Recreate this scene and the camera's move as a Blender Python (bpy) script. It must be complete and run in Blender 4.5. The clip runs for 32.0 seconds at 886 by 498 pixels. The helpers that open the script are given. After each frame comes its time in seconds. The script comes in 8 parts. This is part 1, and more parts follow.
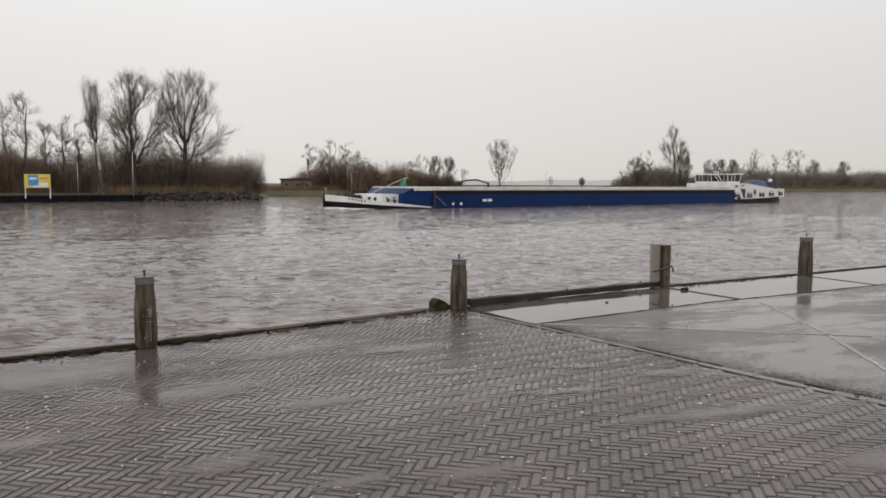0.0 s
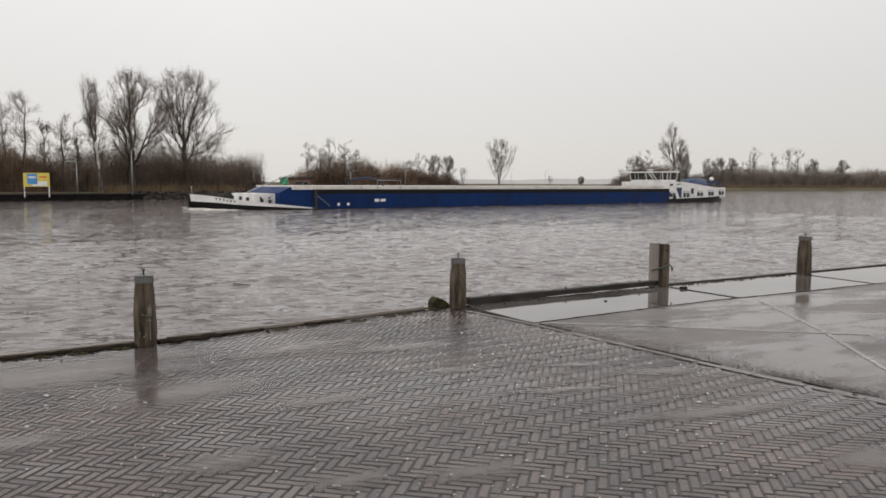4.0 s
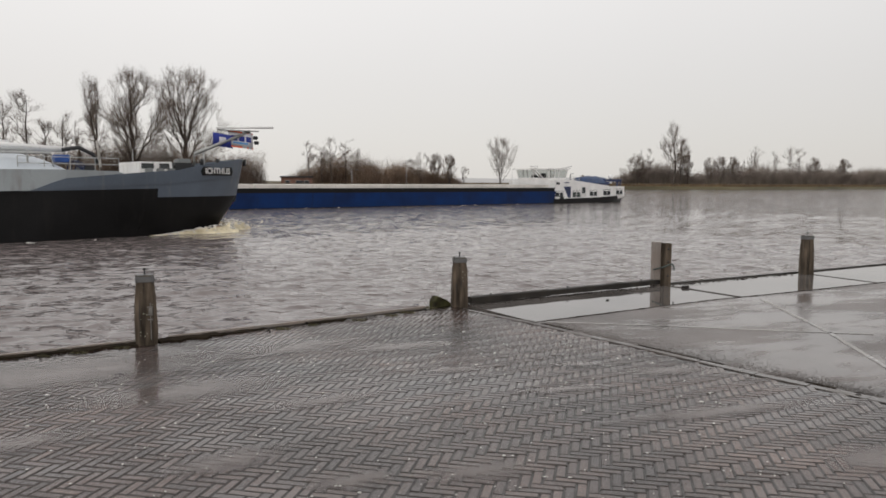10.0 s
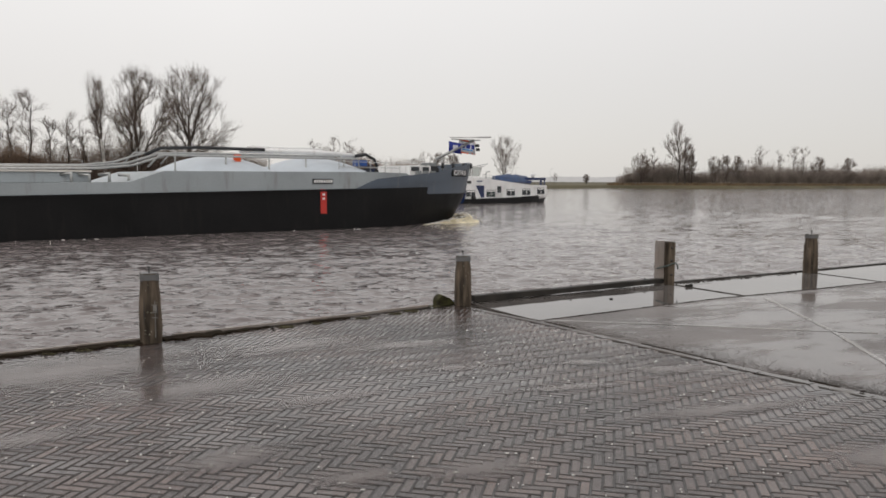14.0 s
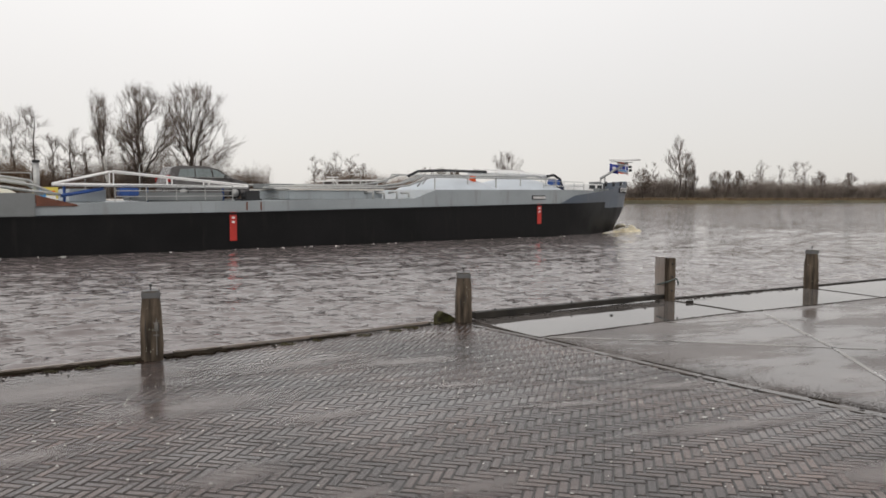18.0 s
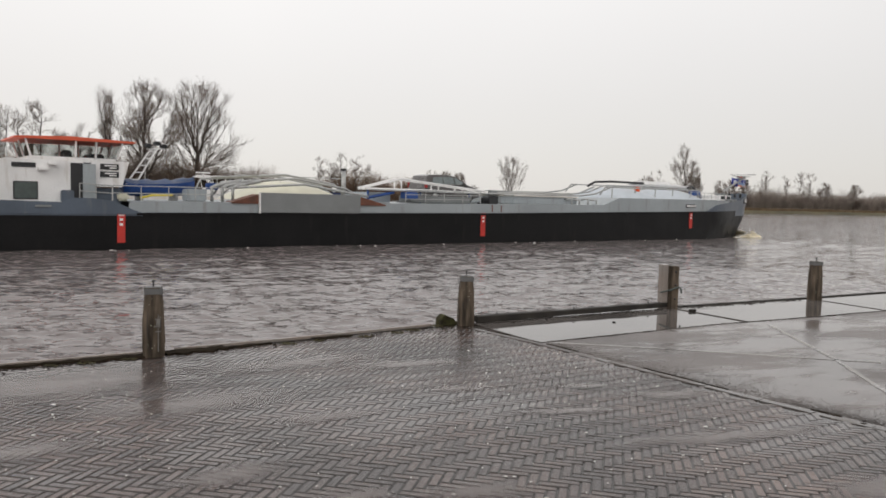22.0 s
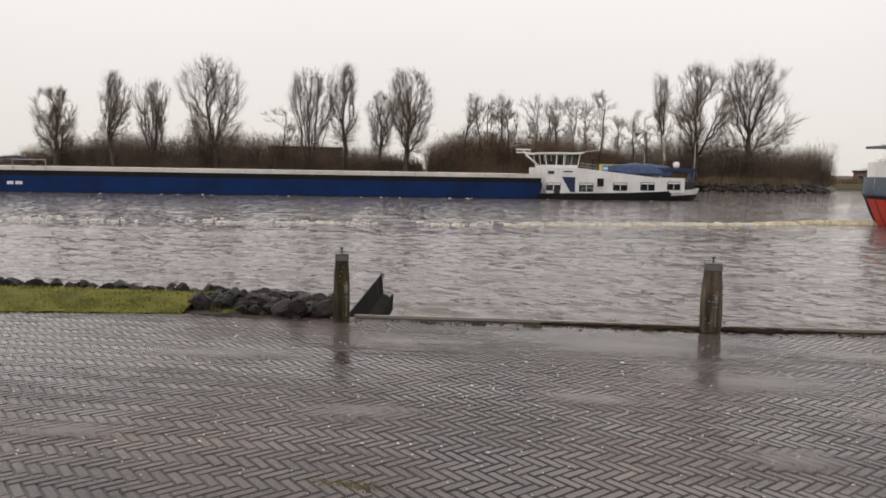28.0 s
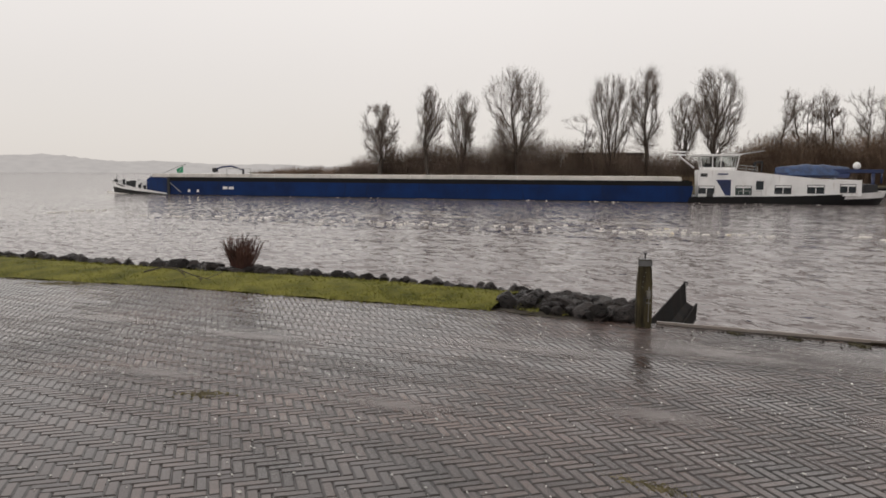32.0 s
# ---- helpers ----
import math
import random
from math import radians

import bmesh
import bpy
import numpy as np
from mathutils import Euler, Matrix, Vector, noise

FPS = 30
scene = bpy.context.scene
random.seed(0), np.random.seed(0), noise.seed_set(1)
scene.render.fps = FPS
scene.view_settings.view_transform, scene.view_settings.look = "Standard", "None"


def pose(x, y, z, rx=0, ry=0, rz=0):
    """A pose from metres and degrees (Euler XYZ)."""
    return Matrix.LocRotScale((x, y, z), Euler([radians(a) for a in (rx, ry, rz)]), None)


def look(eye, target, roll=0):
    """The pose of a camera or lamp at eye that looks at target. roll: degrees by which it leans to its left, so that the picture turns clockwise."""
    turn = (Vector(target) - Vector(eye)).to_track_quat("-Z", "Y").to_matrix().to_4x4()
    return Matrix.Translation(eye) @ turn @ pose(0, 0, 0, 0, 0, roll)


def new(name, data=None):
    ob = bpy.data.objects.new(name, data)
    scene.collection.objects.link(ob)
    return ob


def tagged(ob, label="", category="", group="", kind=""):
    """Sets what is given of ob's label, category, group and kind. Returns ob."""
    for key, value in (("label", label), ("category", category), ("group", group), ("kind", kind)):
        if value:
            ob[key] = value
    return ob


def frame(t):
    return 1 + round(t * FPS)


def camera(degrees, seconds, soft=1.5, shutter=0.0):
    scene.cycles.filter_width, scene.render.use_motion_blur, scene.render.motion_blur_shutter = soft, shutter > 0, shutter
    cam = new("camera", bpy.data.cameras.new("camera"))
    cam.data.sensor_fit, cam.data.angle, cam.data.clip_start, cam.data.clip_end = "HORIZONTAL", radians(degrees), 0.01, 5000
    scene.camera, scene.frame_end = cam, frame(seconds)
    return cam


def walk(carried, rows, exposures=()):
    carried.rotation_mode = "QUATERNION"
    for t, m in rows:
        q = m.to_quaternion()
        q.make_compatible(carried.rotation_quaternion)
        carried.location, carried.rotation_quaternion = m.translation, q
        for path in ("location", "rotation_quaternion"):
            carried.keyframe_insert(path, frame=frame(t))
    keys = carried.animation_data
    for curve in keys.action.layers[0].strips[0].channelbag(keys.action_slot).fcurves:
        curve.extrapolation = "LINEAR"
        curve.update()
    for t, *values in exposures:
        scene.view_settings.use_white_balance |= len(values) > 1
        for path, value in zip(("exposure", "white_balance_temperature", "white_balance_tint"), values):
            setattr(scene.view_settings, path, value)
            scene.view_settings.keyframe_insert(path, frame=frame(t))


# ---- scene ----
LENS = 59.83
cam = camera(LENS, 32.0, soft=1.68, shutter=0.0)
# seconds, place of the lens (m), yaw, pitch, roll (degrees)
PATH = [
    (0, 0.020, 0.049, 1.602, 0.00, -4.86, -0.26),
    (0.5, 0.028, 0.033, 1.607, 0.17, -4.89, -0.22),
    (1, 0.022, 0.034, 1.605, 0.20, -4.86, -0.23),
    (1.5, 0.025, 0.038, 1.606, 0.07, -4.83, -0.27),
    (2, 0.023, 0.039, 1.604, -0.05, -4.76, -0.32),
    (2.5, 0.023, 0.038, 1.607, -0.09, -4.77, -0.29),
    (3, 0.023, 0.040, 1.605, -0.05, -4.83, -0.26),
    (3.5, 0.021, 0.040, 1.602, -0.01, -4.89, -0.26),
    (5.5, 0.023, 0.036, 1.605, -0.29, -5.05, -0.32),
    (6, 0.016, 0.044, 1.607, -0.09, -5.01, -0.31),
    (6.5, 0.021, 0.045, 1.603, -0.05, -5.03, -0.27),
    (7, 0.019, 0.044, 1.602, -0.07, -5.06, -0.35),
    (7.5, 0.023, 0.045, 1.603, -0.07, -5.07, -0.36),
    (8, 0.023, 0.037, 1.603, -0.10, -5.05, -0.38),
    (8.5, 0.022, 0.047, 1.600, -0.14, -5.04, -0.31),
    (9, 0.020, 0.050, 1.601, -0.08, -5.06, -0.33),
    (9.5, 0.015, 0.055, 1.598, 0.03, -5.03, -0.29),
    (10, 0.017, 0.062, 1.602, 0.03, -5.03, -0.27),
    (10.5, 0.020, 0.049, 1.599, 0.00, -4.97, -0.29),
    (11, 0.022, 0.043, 1.599, -0.00, -4.97, -0.30),
    (11.5, 0.014, 0.049, 1.597, 0.02, -4.96, -0.29),
    (12, 0.013, 0.051, 1.599, 0.18, -4.96, -0.22),
    (12.5, 0.011, 0.038, 1.603, 0.34, -4.96, -0.21),
    (13, 0.019, 0.038, 1.599, 0.36, -4.95, -0.22),
    (13.5, 0.018, 0.044, 1.602, 0.36, -4.95, -0.23),
    (14, 0.018, 0.051, 1.597, 0.30, -5.10, -0.27),
    (14.5, 0.010, 0.039, 1.600, 0.56, -5.30, -0.11),
    (16.5, 0.036, 0.016, 1.622, 1.32, -4.28, 0.89),
    (17, 0.032, 0.024, 1.624, 0.69, -3.74, 0.16),
    (17.5, 0.027, 0.024, 1.618, 0.58, -3.77, -0.11),
    (18, 0.034, 0.018, 1.620, 0.42, -3.97, -0.15),
    (18.5, 0.034, 0.021, 1.617, 0.23, -4.06, -0.40),
    (19, 0.030, 0.021, 1.618, 0.11, -4.05, -0.62),
    (19.5, 0.031, 0.028, 1.619, 0.07, -3.94, -0.76),
    (20, 0.032, 0.027, 1.620, 0.22, -3.82, -0.75),
    (20.5, 0.030, 0.021, 1.617, 0.22, -3.71, -0.98),
    (21, 0.031, 0.025, 1.616, 0.36, -3.65, -1.15),
    (21.5, 0.028, 0.025, 1.614, 0.58, -3.67, -1.31),
    (22, 0.028, 0.027, 1.618, 0.74, -3.75, -1.43),
    (22.5, 0.031, 0.027, 1.612, 1.49, -3.93, -1.61),
    (23, 0.024, 0.022, 1.616, 4.39, -4.62, -1.50),
    (23.5, 0.020, 0.024, 1.617, 5.30, -4.77, -0.73),
    (24, 0.003, 0.024, 1.614, 7.08, -5.25, 0.35),
    (24.5, -0.024, 0.029, 1.607, 11.36, -5.74, 0.08),
    (25, -0.044, 0.035, 1.599, 17.18, -5.88, 0.39),
    (25.5, -0.050, 0.021, 1.585, 23.65, -5.78, 0.17),
    (27.5, -0.077, -0.065, 1.578, 36.24, -6.44, -1.02),
    (28, -0.100, -0.085, 1.575, 39.75, -5.95, -0.94),
    (28.5, -0.127, -0.122, 1.571, 43.92, -5.51, -1.06),
    (29, -0.129, -0.164, 1.563, 45.70, -6.21, -0.59),
    (29.5, -0.114, -0.178, 1.564, 49.18, -7.00, -1.28),
    (30, -0.092, -0.182, 1.572, 53.70, -6.69, -1.21),
    (30.5, -0.076, -0.192, 1.569, 55.71, -6.96, -1.72),
    (31, -0.057, -0.203, 1.564, 57.27, -6.99, -1.00),
    (31.5, -0.044, -0.215, 1.574, 59.80, -6.07, -0.26),
    (32, -0.029, -0.229, 1.565, 61.61, -5.72, -0.31),
]
walk(cam, [(t, pose(x, y, z, 90 + p, r, w)) for t, x, y, z, w, p, r in PATH],
     exposures=[(0.0, 0.0, 6500, 10), (13.0, 0.0, 6500, 10), (14.5, 0.03, 6500, 10), (17.0, 0.11, 6500, 10), (19.0, 0.11, 6500, 10), (22.0, 0.1, 6500, 10), (24.0, 0.13, 6530, 10.3),
                (26.0, 0.13, 6560, 10.6), (28.0, 0.1, 6640, 11.3), (30.0, -0.02, 6680, 11.6), (32.0, -0.03, 6680, 11.6)])

# ---- sky and light: a low, even overcast ----
world = bpy.data.worlds.new("world")
scene.world = world
world.use_nodes = True
wn, wl = world.node_tree.nodes, world.node_tree.links
wn.clear()
w_out = wn.new("ShaderNodeOutputWorld")
w_bg = wn.new("ShaderNodeBackground")
w_sky = wn.new("ShaderNodeTexSky")
w_sky.sky_type, w_sky.sun_disc = "NISHITA", False
w_sky.sun_elevation, w_sky.sun_rotation = radians(28), radians(200)
w_co = wn.new("ShaderNodeTexCoord")
w_sep = wn.new("ShaderNodeSeparateXYZ")
w_ramp = wn.new("ShaderNodeValToRGB")
w_ramp.color_ramp.elements[0].position, w_ramp.color_ramp.elements[0].color = 0.0, (0.70, 0.675, 0.645, 1)
w_ramp.color_ramp.elements[1].position, w_ramp.color_ramp.elements[1].color = 0.32, (0.93, 0.91, 0.895, 1)
w_mid = w_ramp.color_ramp.elements.new(0.12)
w_mid.color = (0.775, 0.75, 0.728, 1)
w_noise = wn.new("ShaderNodeTexNoise")
w_noise.inputs["Scale"].default_value, w_noise.inputs["Detail"].default_value = 1.6, 4
w_var = wn.new("ShaderNodeMapRange")
w_var.inputs["To Min"].default_value, w_var.inputs["To Max"].default_value = 0.95, 1.05
w_mul = wn.new("ShaderNodeVectorMath")
w_mul.operation = "SCALE"
w_haze = wn.new("ShaderNodeVectorMath")
w_haze.operation = "SCALE"
w_haze.inputs["Scale"].default_value = 0.006
w_add = wn.new("ShaderNodeVectorMath")
w_add.operation = "ADD"
wl.new(w_co.outputs["Generated"], w_sep.inputs[0])
wl.new(w_sep.outputs["Z"], w_ramp.inputs[0])
wl.new(w_co.outputs["Generated"], w_noise.inputs["Vector"])
wl.new(w_noise.outputs["Fac"], w_var.inputs["Value"])
wl.new(w_ramp.outputs[0], w_mul.inputs[0])
wl.new(w_var.outputs[0], w_mul.inputs["Scale"])
wl.new(w_sky.outputs[0], w_haze.inputs[0])
wl.new(w_mul.outputs[0], w_add.inputs[0])
wl.new(w_haze.outputs[0], w_add.inputs[1])
w_east = wn.new("ShaderNodeMapRange")
w_east.inputs["From Min"].default_value, w_east.inputs["From Max"].default_value = -0.25, 0.6
w_east.inputs["To Min"].default_value, w_east.inputs["To Max"].default_value = 1.0, 0.88
w_dull = wn.new("ShaderNodeVectorMath")
w_dull.operation = "SCALE"
wl.new(w_sep.outputs["X"], w_east.inputs["Value"])
wl.new(w_add.outputs[0], w_dull.inputs[0])
wl.new(w_east.outputs[0], w_dull.inputs["Scale"])
wl.new(w_dull.outputs[0], w_bg.inputs[0])
w_bg.inputs[1].default_value = 1.0
wl.new(w_bg.outputs[0], w_out.inputs[0])
sun = new("sun", bpy.data.lights.new("sun", "SUN"))
sun.data.energy, sun.data.angle, sun.data.color = 0.5, radians(40), (1.0, 0.96, 0.9)
sun.matrix_world = look((-60, -120, 90), (0, 0, 0))

WATER = -0.85


# ---- materials ----
def material(name, color, rough=0.6, metal=0.0, vary=0.25, scale=3.0, fine=40.0, bump=0.15, depth=0.01,
             rough_vary=0.12, second=None, stain=None, spec=0.5, randomly=0.0, stretch=(1, 1, 1)):
    """Two scales of noise on colour, roughness and relief; second: a colour that shows in patches; stain: streak colour."""
    m = bpy.data.materials.new(name)
    m.use_nodes = True
    n, l = m.node_tree.nodes, m.node_tree.links
    b = n["Principled BSDF"]
    geo = n.new("ShaderNodeTexCoord")
    mp = n.new("ShaderNodeMapping")
    mp.inputs["Scale"].default_value = stretch
    l.new(geo.outputs["Object"], mp.inputs["Vector"])
    big, small = n.new("ShaderNodeTexNoise"), n.new("ShaderNodeTexNoise")
    for tex, sc, det in ((big, scale, 5), (small, fine, 3)):
        tex.inputs["Scale"].default_value, tex.inputs["Detail"].default_value = sc, det
        l.new(mp.outputs[0], tex.inputs["Vector"])
    mix = n.new("ShaderNodeMix")
    mix.data_type = "RGBA"
    lo = [max(0, c * (1 - vary)) for c in color]
    hi = second or [min(1, c * (1 + vary)) for c in color]
    mix.inputs["A"].default_value, mix.inputs["B"].default_value = (*lo, 1), (*hi, 1)
    ramp = n.new("ShaderNodeMapRange")
    ramp.inputs["From Min"].default_value, ramp.inputs["From Max"].default_value = 0.32, 0.68
    l.new(big.outputs["Fac"], ramp.inputs["Value"])
    l.new(ramp.outputs[0], mix.inputs["Factor"])
    hsv = n.new("ShaderNodeHueSaturation")
    val = n.new("ShaderNodeMapRange")
    val.inputs["To Min"].default_value, val.inputs["To Max"].default_value = 1 - vary * 0.7, 1 + vary * 0.7
    l.new(small.outputs["Fac"], val.inputs["Value"])
    last_value = val.outputs[0]
    if randomly:
        info = n.new("ShaderNodeObjectInfo")
        isle = n.new("ShaderNodeNewGeometry")
        add = n.new("ShaderNodeMath")
        add.operation = "ADD"
        l.new(info.outputs["Random"], add.inputs[0])
        l.new(isle.outputs["Random Per Island"], add.inputs[1])
        fr = n.new("ShaderNodeMath")
        fr.operation = "FRACT"
        l.new(add.outputs[0], fr.inputs[0])
        rr = n.new("ShaderNodeMapRange")
        rr.inputs["To Min"].default_value, rr.inputs["To Max"].default_value = 1 - randomly, 1 + randomly
        l.new(fr.outputs[0], rr.inputs["Value"])
        mu = n.new("ShaderNodeMath")
        mu.operation = "MULTIPLY"
        l.new(val.outputs[0], mu.inputs[0])
        l.new(rr.outputs[0], mu.inputs[1])
        last_value = mu.outputs[0]
        hr = n.new("ShaderNodeMapRange")
        hr.inputs["To Min"].default_value, hr.inputs["To Max"].default_value = 0.49, 0.51
        l.new(fr.outputs[0], hr.inputs["Value"])
        l.new(hr.outputs[0], hsv.inputs["Hue"])
    l.new(last_value, hsv.inputs["Value"])
    l.new(mix.outputs["Result"], hsv.inputs["Color"])
    color_out = hsv.outputs[0]
    if stain:
        st = n.new("ShaderNodeTexNoise")
        sm = n.new("ShaderNodeMapping")
        sm.inputs["Scale"].default_value = (2.2, 2.2, 0.35)
        l.new(geo.outputs["Object"], sm.inputs["Vector"])
        l.new(sm.outputs[0], st.inputs["Vector"])
        st.inputs["Scale"].default_value, st.inputs["Detail"].default_value = 1.5, 8
        sr = n.new("ShaderNodeMapRange")
        sr.inputs["From Min"].default_value, sr.inputs["From Max"].default_value = 0.58, 0.74
        sr.inputs["To Max"].default_value = 0.75
        l.new(st.outputs["Fac"], sr.inputs["Value"])
        sx = n.new("ShaderNodeMix")
        sx.data_type = "RGBA"
        sx.inputs["B"].default_value = (*stain, 1)
        l.new(sr.outputs[0], sx.inputs["Factor"])
        l.new(color_out, sx.inputs["A"])
        color_out = sx.outputs["Result"]
    l.new(color_out, b.inputs["Base Color"])
    rg = n.new("ShaderNodeMapRange")
    rg.inputs["From Min"].default_value, rg.inputs["From Max"].default_value = 0.35, 0.65
    rg.inputs["To Min"].default_value, rg.inputs["To Max"].default_value = max(0.02, rough - rough_vary), min(1, rough + rough_vary)
    l.new(big.outputs["Fac"], rg.inputs["Value"])
    l.new(rg.outputs[0], b.inputs["Roughness"])
    b.inputs["Metallic"].default_value = metal
    b.inputs["Specular IOR Level"].default_value = spec
    if bump:
        bp = n.new("ShaderNodeBump")
        bp.inputs["Strength"].default_value, bp.inputs["Distance"].default_value = bump, depth
        l.new(small.outputs["Fac"], bp.inputs["Height"])
        l.new(bp.outputs[0], b.inputs["Normal"])
    return m


def wet_ground(name, color, second, dry_rough, wet_rough, patch, amount, fine=60.0, bump=0.3, depth=0.004, randomly=0.0, vary=0.25, grit=0.0, dark=0.6):
    """Paving under rain: patches in which a film of water levels the relief and mirrors the sky."""
    m = material(name, color, dry_rough, 0, vary, 0.7, fine, 0, 0, 0.05, second, None, 0.5, randomly)
    n, l = m.node_tree.nodes, m.node_tree.links
    b = n["Principled BSDF"]
    pos = n.new("ShaderNodeNewGeometry")
    film, film2, grain = n.new("ShaderNodeTexNoise"), n.new("ShaderNodeTexNoise"), n.new("ShaderNodeTexNoise")
    film.inputs["Scale"].default_value, film.inputs["Detail"].default_value = patch, 3
    film2.inputs["Scale"].default_value, film2.inputs["Detail"].default_value = patch * 7, 4
    grain.inputs["Scale"].default_value, grain.inputs["Detail"].default_value = fine, 4
    flow = n.new("ShaderNodeMapping")
    flow.vector_type = "TEXTURE"
    flow.inputs["Rotation"].default_value, flow.inputs["Scale"].default_value = (0, 0, radians(20)), (2.4, 1.0, 1.0)
    l.new(pos.outputs["Position"], flow.inputs["Vector"])
    for tex in (film, film2):
        l.new(flow.outputs[0], tex.inputs["Vector"])
    l.new(pos.outputs["Position"], grain.inputs["Vector"])
    add = n.new("ShaderNodeMath")
    add.operation, add.inputs[1].default_value = "MULTIPLY_ADD", 0.35
    l.new(film2.outputs["Fac"], add.inputs[0])
    l.new(film.outputs["Fac"], add.inputs[2])
    wet = n.new("ShaderNodeMapRange")
    wet.inputs["From Min"].default_value, wet.inputs["From Max"].default_value = 0.78 - amount * 0.3, 0.9 - amount * 0.3
    l.new(add.outputs[0], wet.inputs["Value"])
    ro = n.new("ShaderNodeMix")
    ro.inputs["A"].default_value, ro.inputs["B"].default_value = dry_rough, wet_rough
    l.new(wet.outputs[0], ro.inputs["Factor"])
    for k in list(b.inputs["Roughness"].links):
        l.remove(k)
    l.new(ro.outputs[0], b.inputs["Roughness"])
    st = n.new("ShaderNodeMapRange")
    st.inputs["To Min"].default_value, st.inputs["To Max"].default_value = bump, bump * 0.08
    l.new(wet.outputs[0], st.inputs["Value"])
    bp = n.new("ShaderNodeBump")
    bp.inputs["Distance"].default_value = depth
    l.new(st.outputs[0], bp.inputs["Strength"])
    l.new(grain.outputs["Fac"], bp.inputs["Height"])
    l.new(bp.outputs[0], b.inputs["Normal"])
    # soaked stone is darker than dry stone
    src = b.inputs["Base Color"].links[0].from_socket
    dk = n.new("ShaderNodeMix")
    dk.data_type = "RGBA"
    dk.blend_type = "MULTIPLY"
    dk.inputs["B"].default_value = (dark, dark, dark, 1)
    l.new(wet.outputs[0], dk.inputs["Factor"])
    l.new(src, dk.inputs["A"])
    l.new(dk.outputs["Result"], b.inputs["Base Color"])
    return m


def water_material():
    m = bpy.data.materials.new("river_water")
    m.use_nodes = True
    n, l = m.node_tree.nodes, m.node_tree.links
    b = n["Principled BSDF"]
    b.inputs["Base Color"].default_value = (0.152, 0.128, 0.124, 1)
    b.inputs["Roughness"].default_value = 0.06
    b.inputs["IOR"].default_value = 1.333
    co = n.new("ShaderNodeTexCoord")
    mp = n.new("ShaderNodeMapping")
    mp.inputs["Rotation"].default_value = (0, 0, radians(-38))
    mp.inputs["Scale"].default_value = (0.5, 1.0, 1.0)
    l.new(co.outputs["Object"], mp.inputs["Vector"])
    a, c, d = n.new("ShaderNodeTexNoise"), n.new("ShaderNodeTexNoise"), n.new("ShaderNodeTexNoise")
    for tex, sc, det in ((a, 1.2, 3), (c, 3.7, 2), (d, 11.0, 2)):
        tex.inputs["Scale"].default_value, tex.inputs["Detail"].default_value = sc, det
        tex.inputs["Distortion"].default_value = 0.4
        l.new(mp.outputs[0], tex.inputs["Vector"])
    b1, b2, b3 = n.new("ShaderNodeBump"), n.new("ShaderNodeBump"), n.new("ShaderNodeBump")
    for bp, tex, dist in ((b1, a, 0.03), (b2, c, 0.11), (b3, d, 0.006)):
        bp.inputs["Strength"].default_value, bp.inputs["Distance"].default_value = 1.0, dist
        # calm between, with steep separate wavelets
        peak = n.new("ShaderNodeMapRange")
        peak.interpolation_type = "SMOOTHSTEP"
        peak.inputs["From Min"].default_value, peak.inputs["From Max"].default_value = 0.54, 0.78
        l.new(tex.outputs["Fac"], peak.inputs["Value"])
        l.new(peak.outputs[0], bp.inputs["Height"])
    # ripples too small for the mesh tilt the surface everywhere
    rip, sub, sc, ad, nm = n.new("ShaderNodeTexNoise"), n.new("ShaderNodeVectorMath"), n.new("ShaderNodeVectorMath"), n.new("ShaderNodeVectorMath"), n.new("ShaderNodeVectorMath")
    rip.inputs["Scale"].default_value, rip.inputs["Detail"].default_value = 3.4, 2
    l.new(mp.outputs[0], rip.inputs["Vector"])
    sub.operation, sc.operation, nm.operation = "SUBTRACT", "MULTIPLY", "NORMALIZE"
    sub.inputs[1].default_value, sc.inputs[1].default_value = (0.5, 0.5, 0.5), (0.5, 0.5, 0.0)
    geo = n.new("ShaderNodeNewGeometry")
    l.new(rip.outputs["Color"], sub.inputs[0])
    l.new(sub.outputs[0], sc.inputs[0])
    l.new(sc.outputs[0], ad.inputs[0])
    l.new(geo.outputs["Normal"], ad.inputs[1])
    l.new(ad.outputs[0], nm.inputs[0])
    l.new(nm.outputs[0], b1.inputs["Normal"])
    l.new(b1.outputs[0], b2.inputs["Normal"])
    l.new(b2.outputs[0], b3.inputs["Normal"])
    l.new(b3.outputs[0], b.inputs["Normal"])
    return m


def glass(name, color=(0.02, 0.025, 0.03), rough=0.06):
    return material(name, color, rough, 0, 0.3, 1.0, 8.0, 0, 0, 0.03, None, None, 0.7)


M_WATER = water_material()
M_FOAM = material("foam", (0.78, 0.755, 0.72), 0.7, 0, 0.35, 3.0, 25, 0.5, 0.03, 0.1, (0.78, 0.74, 0.68))
M_FOAM_B = material("peaty_foam", (0.58, 0.49, 0.32), 0.7, 0, 0.3, 2.0, 18, 0.5, 0.03, 0.1, (0.82, 0.74, 0.54))


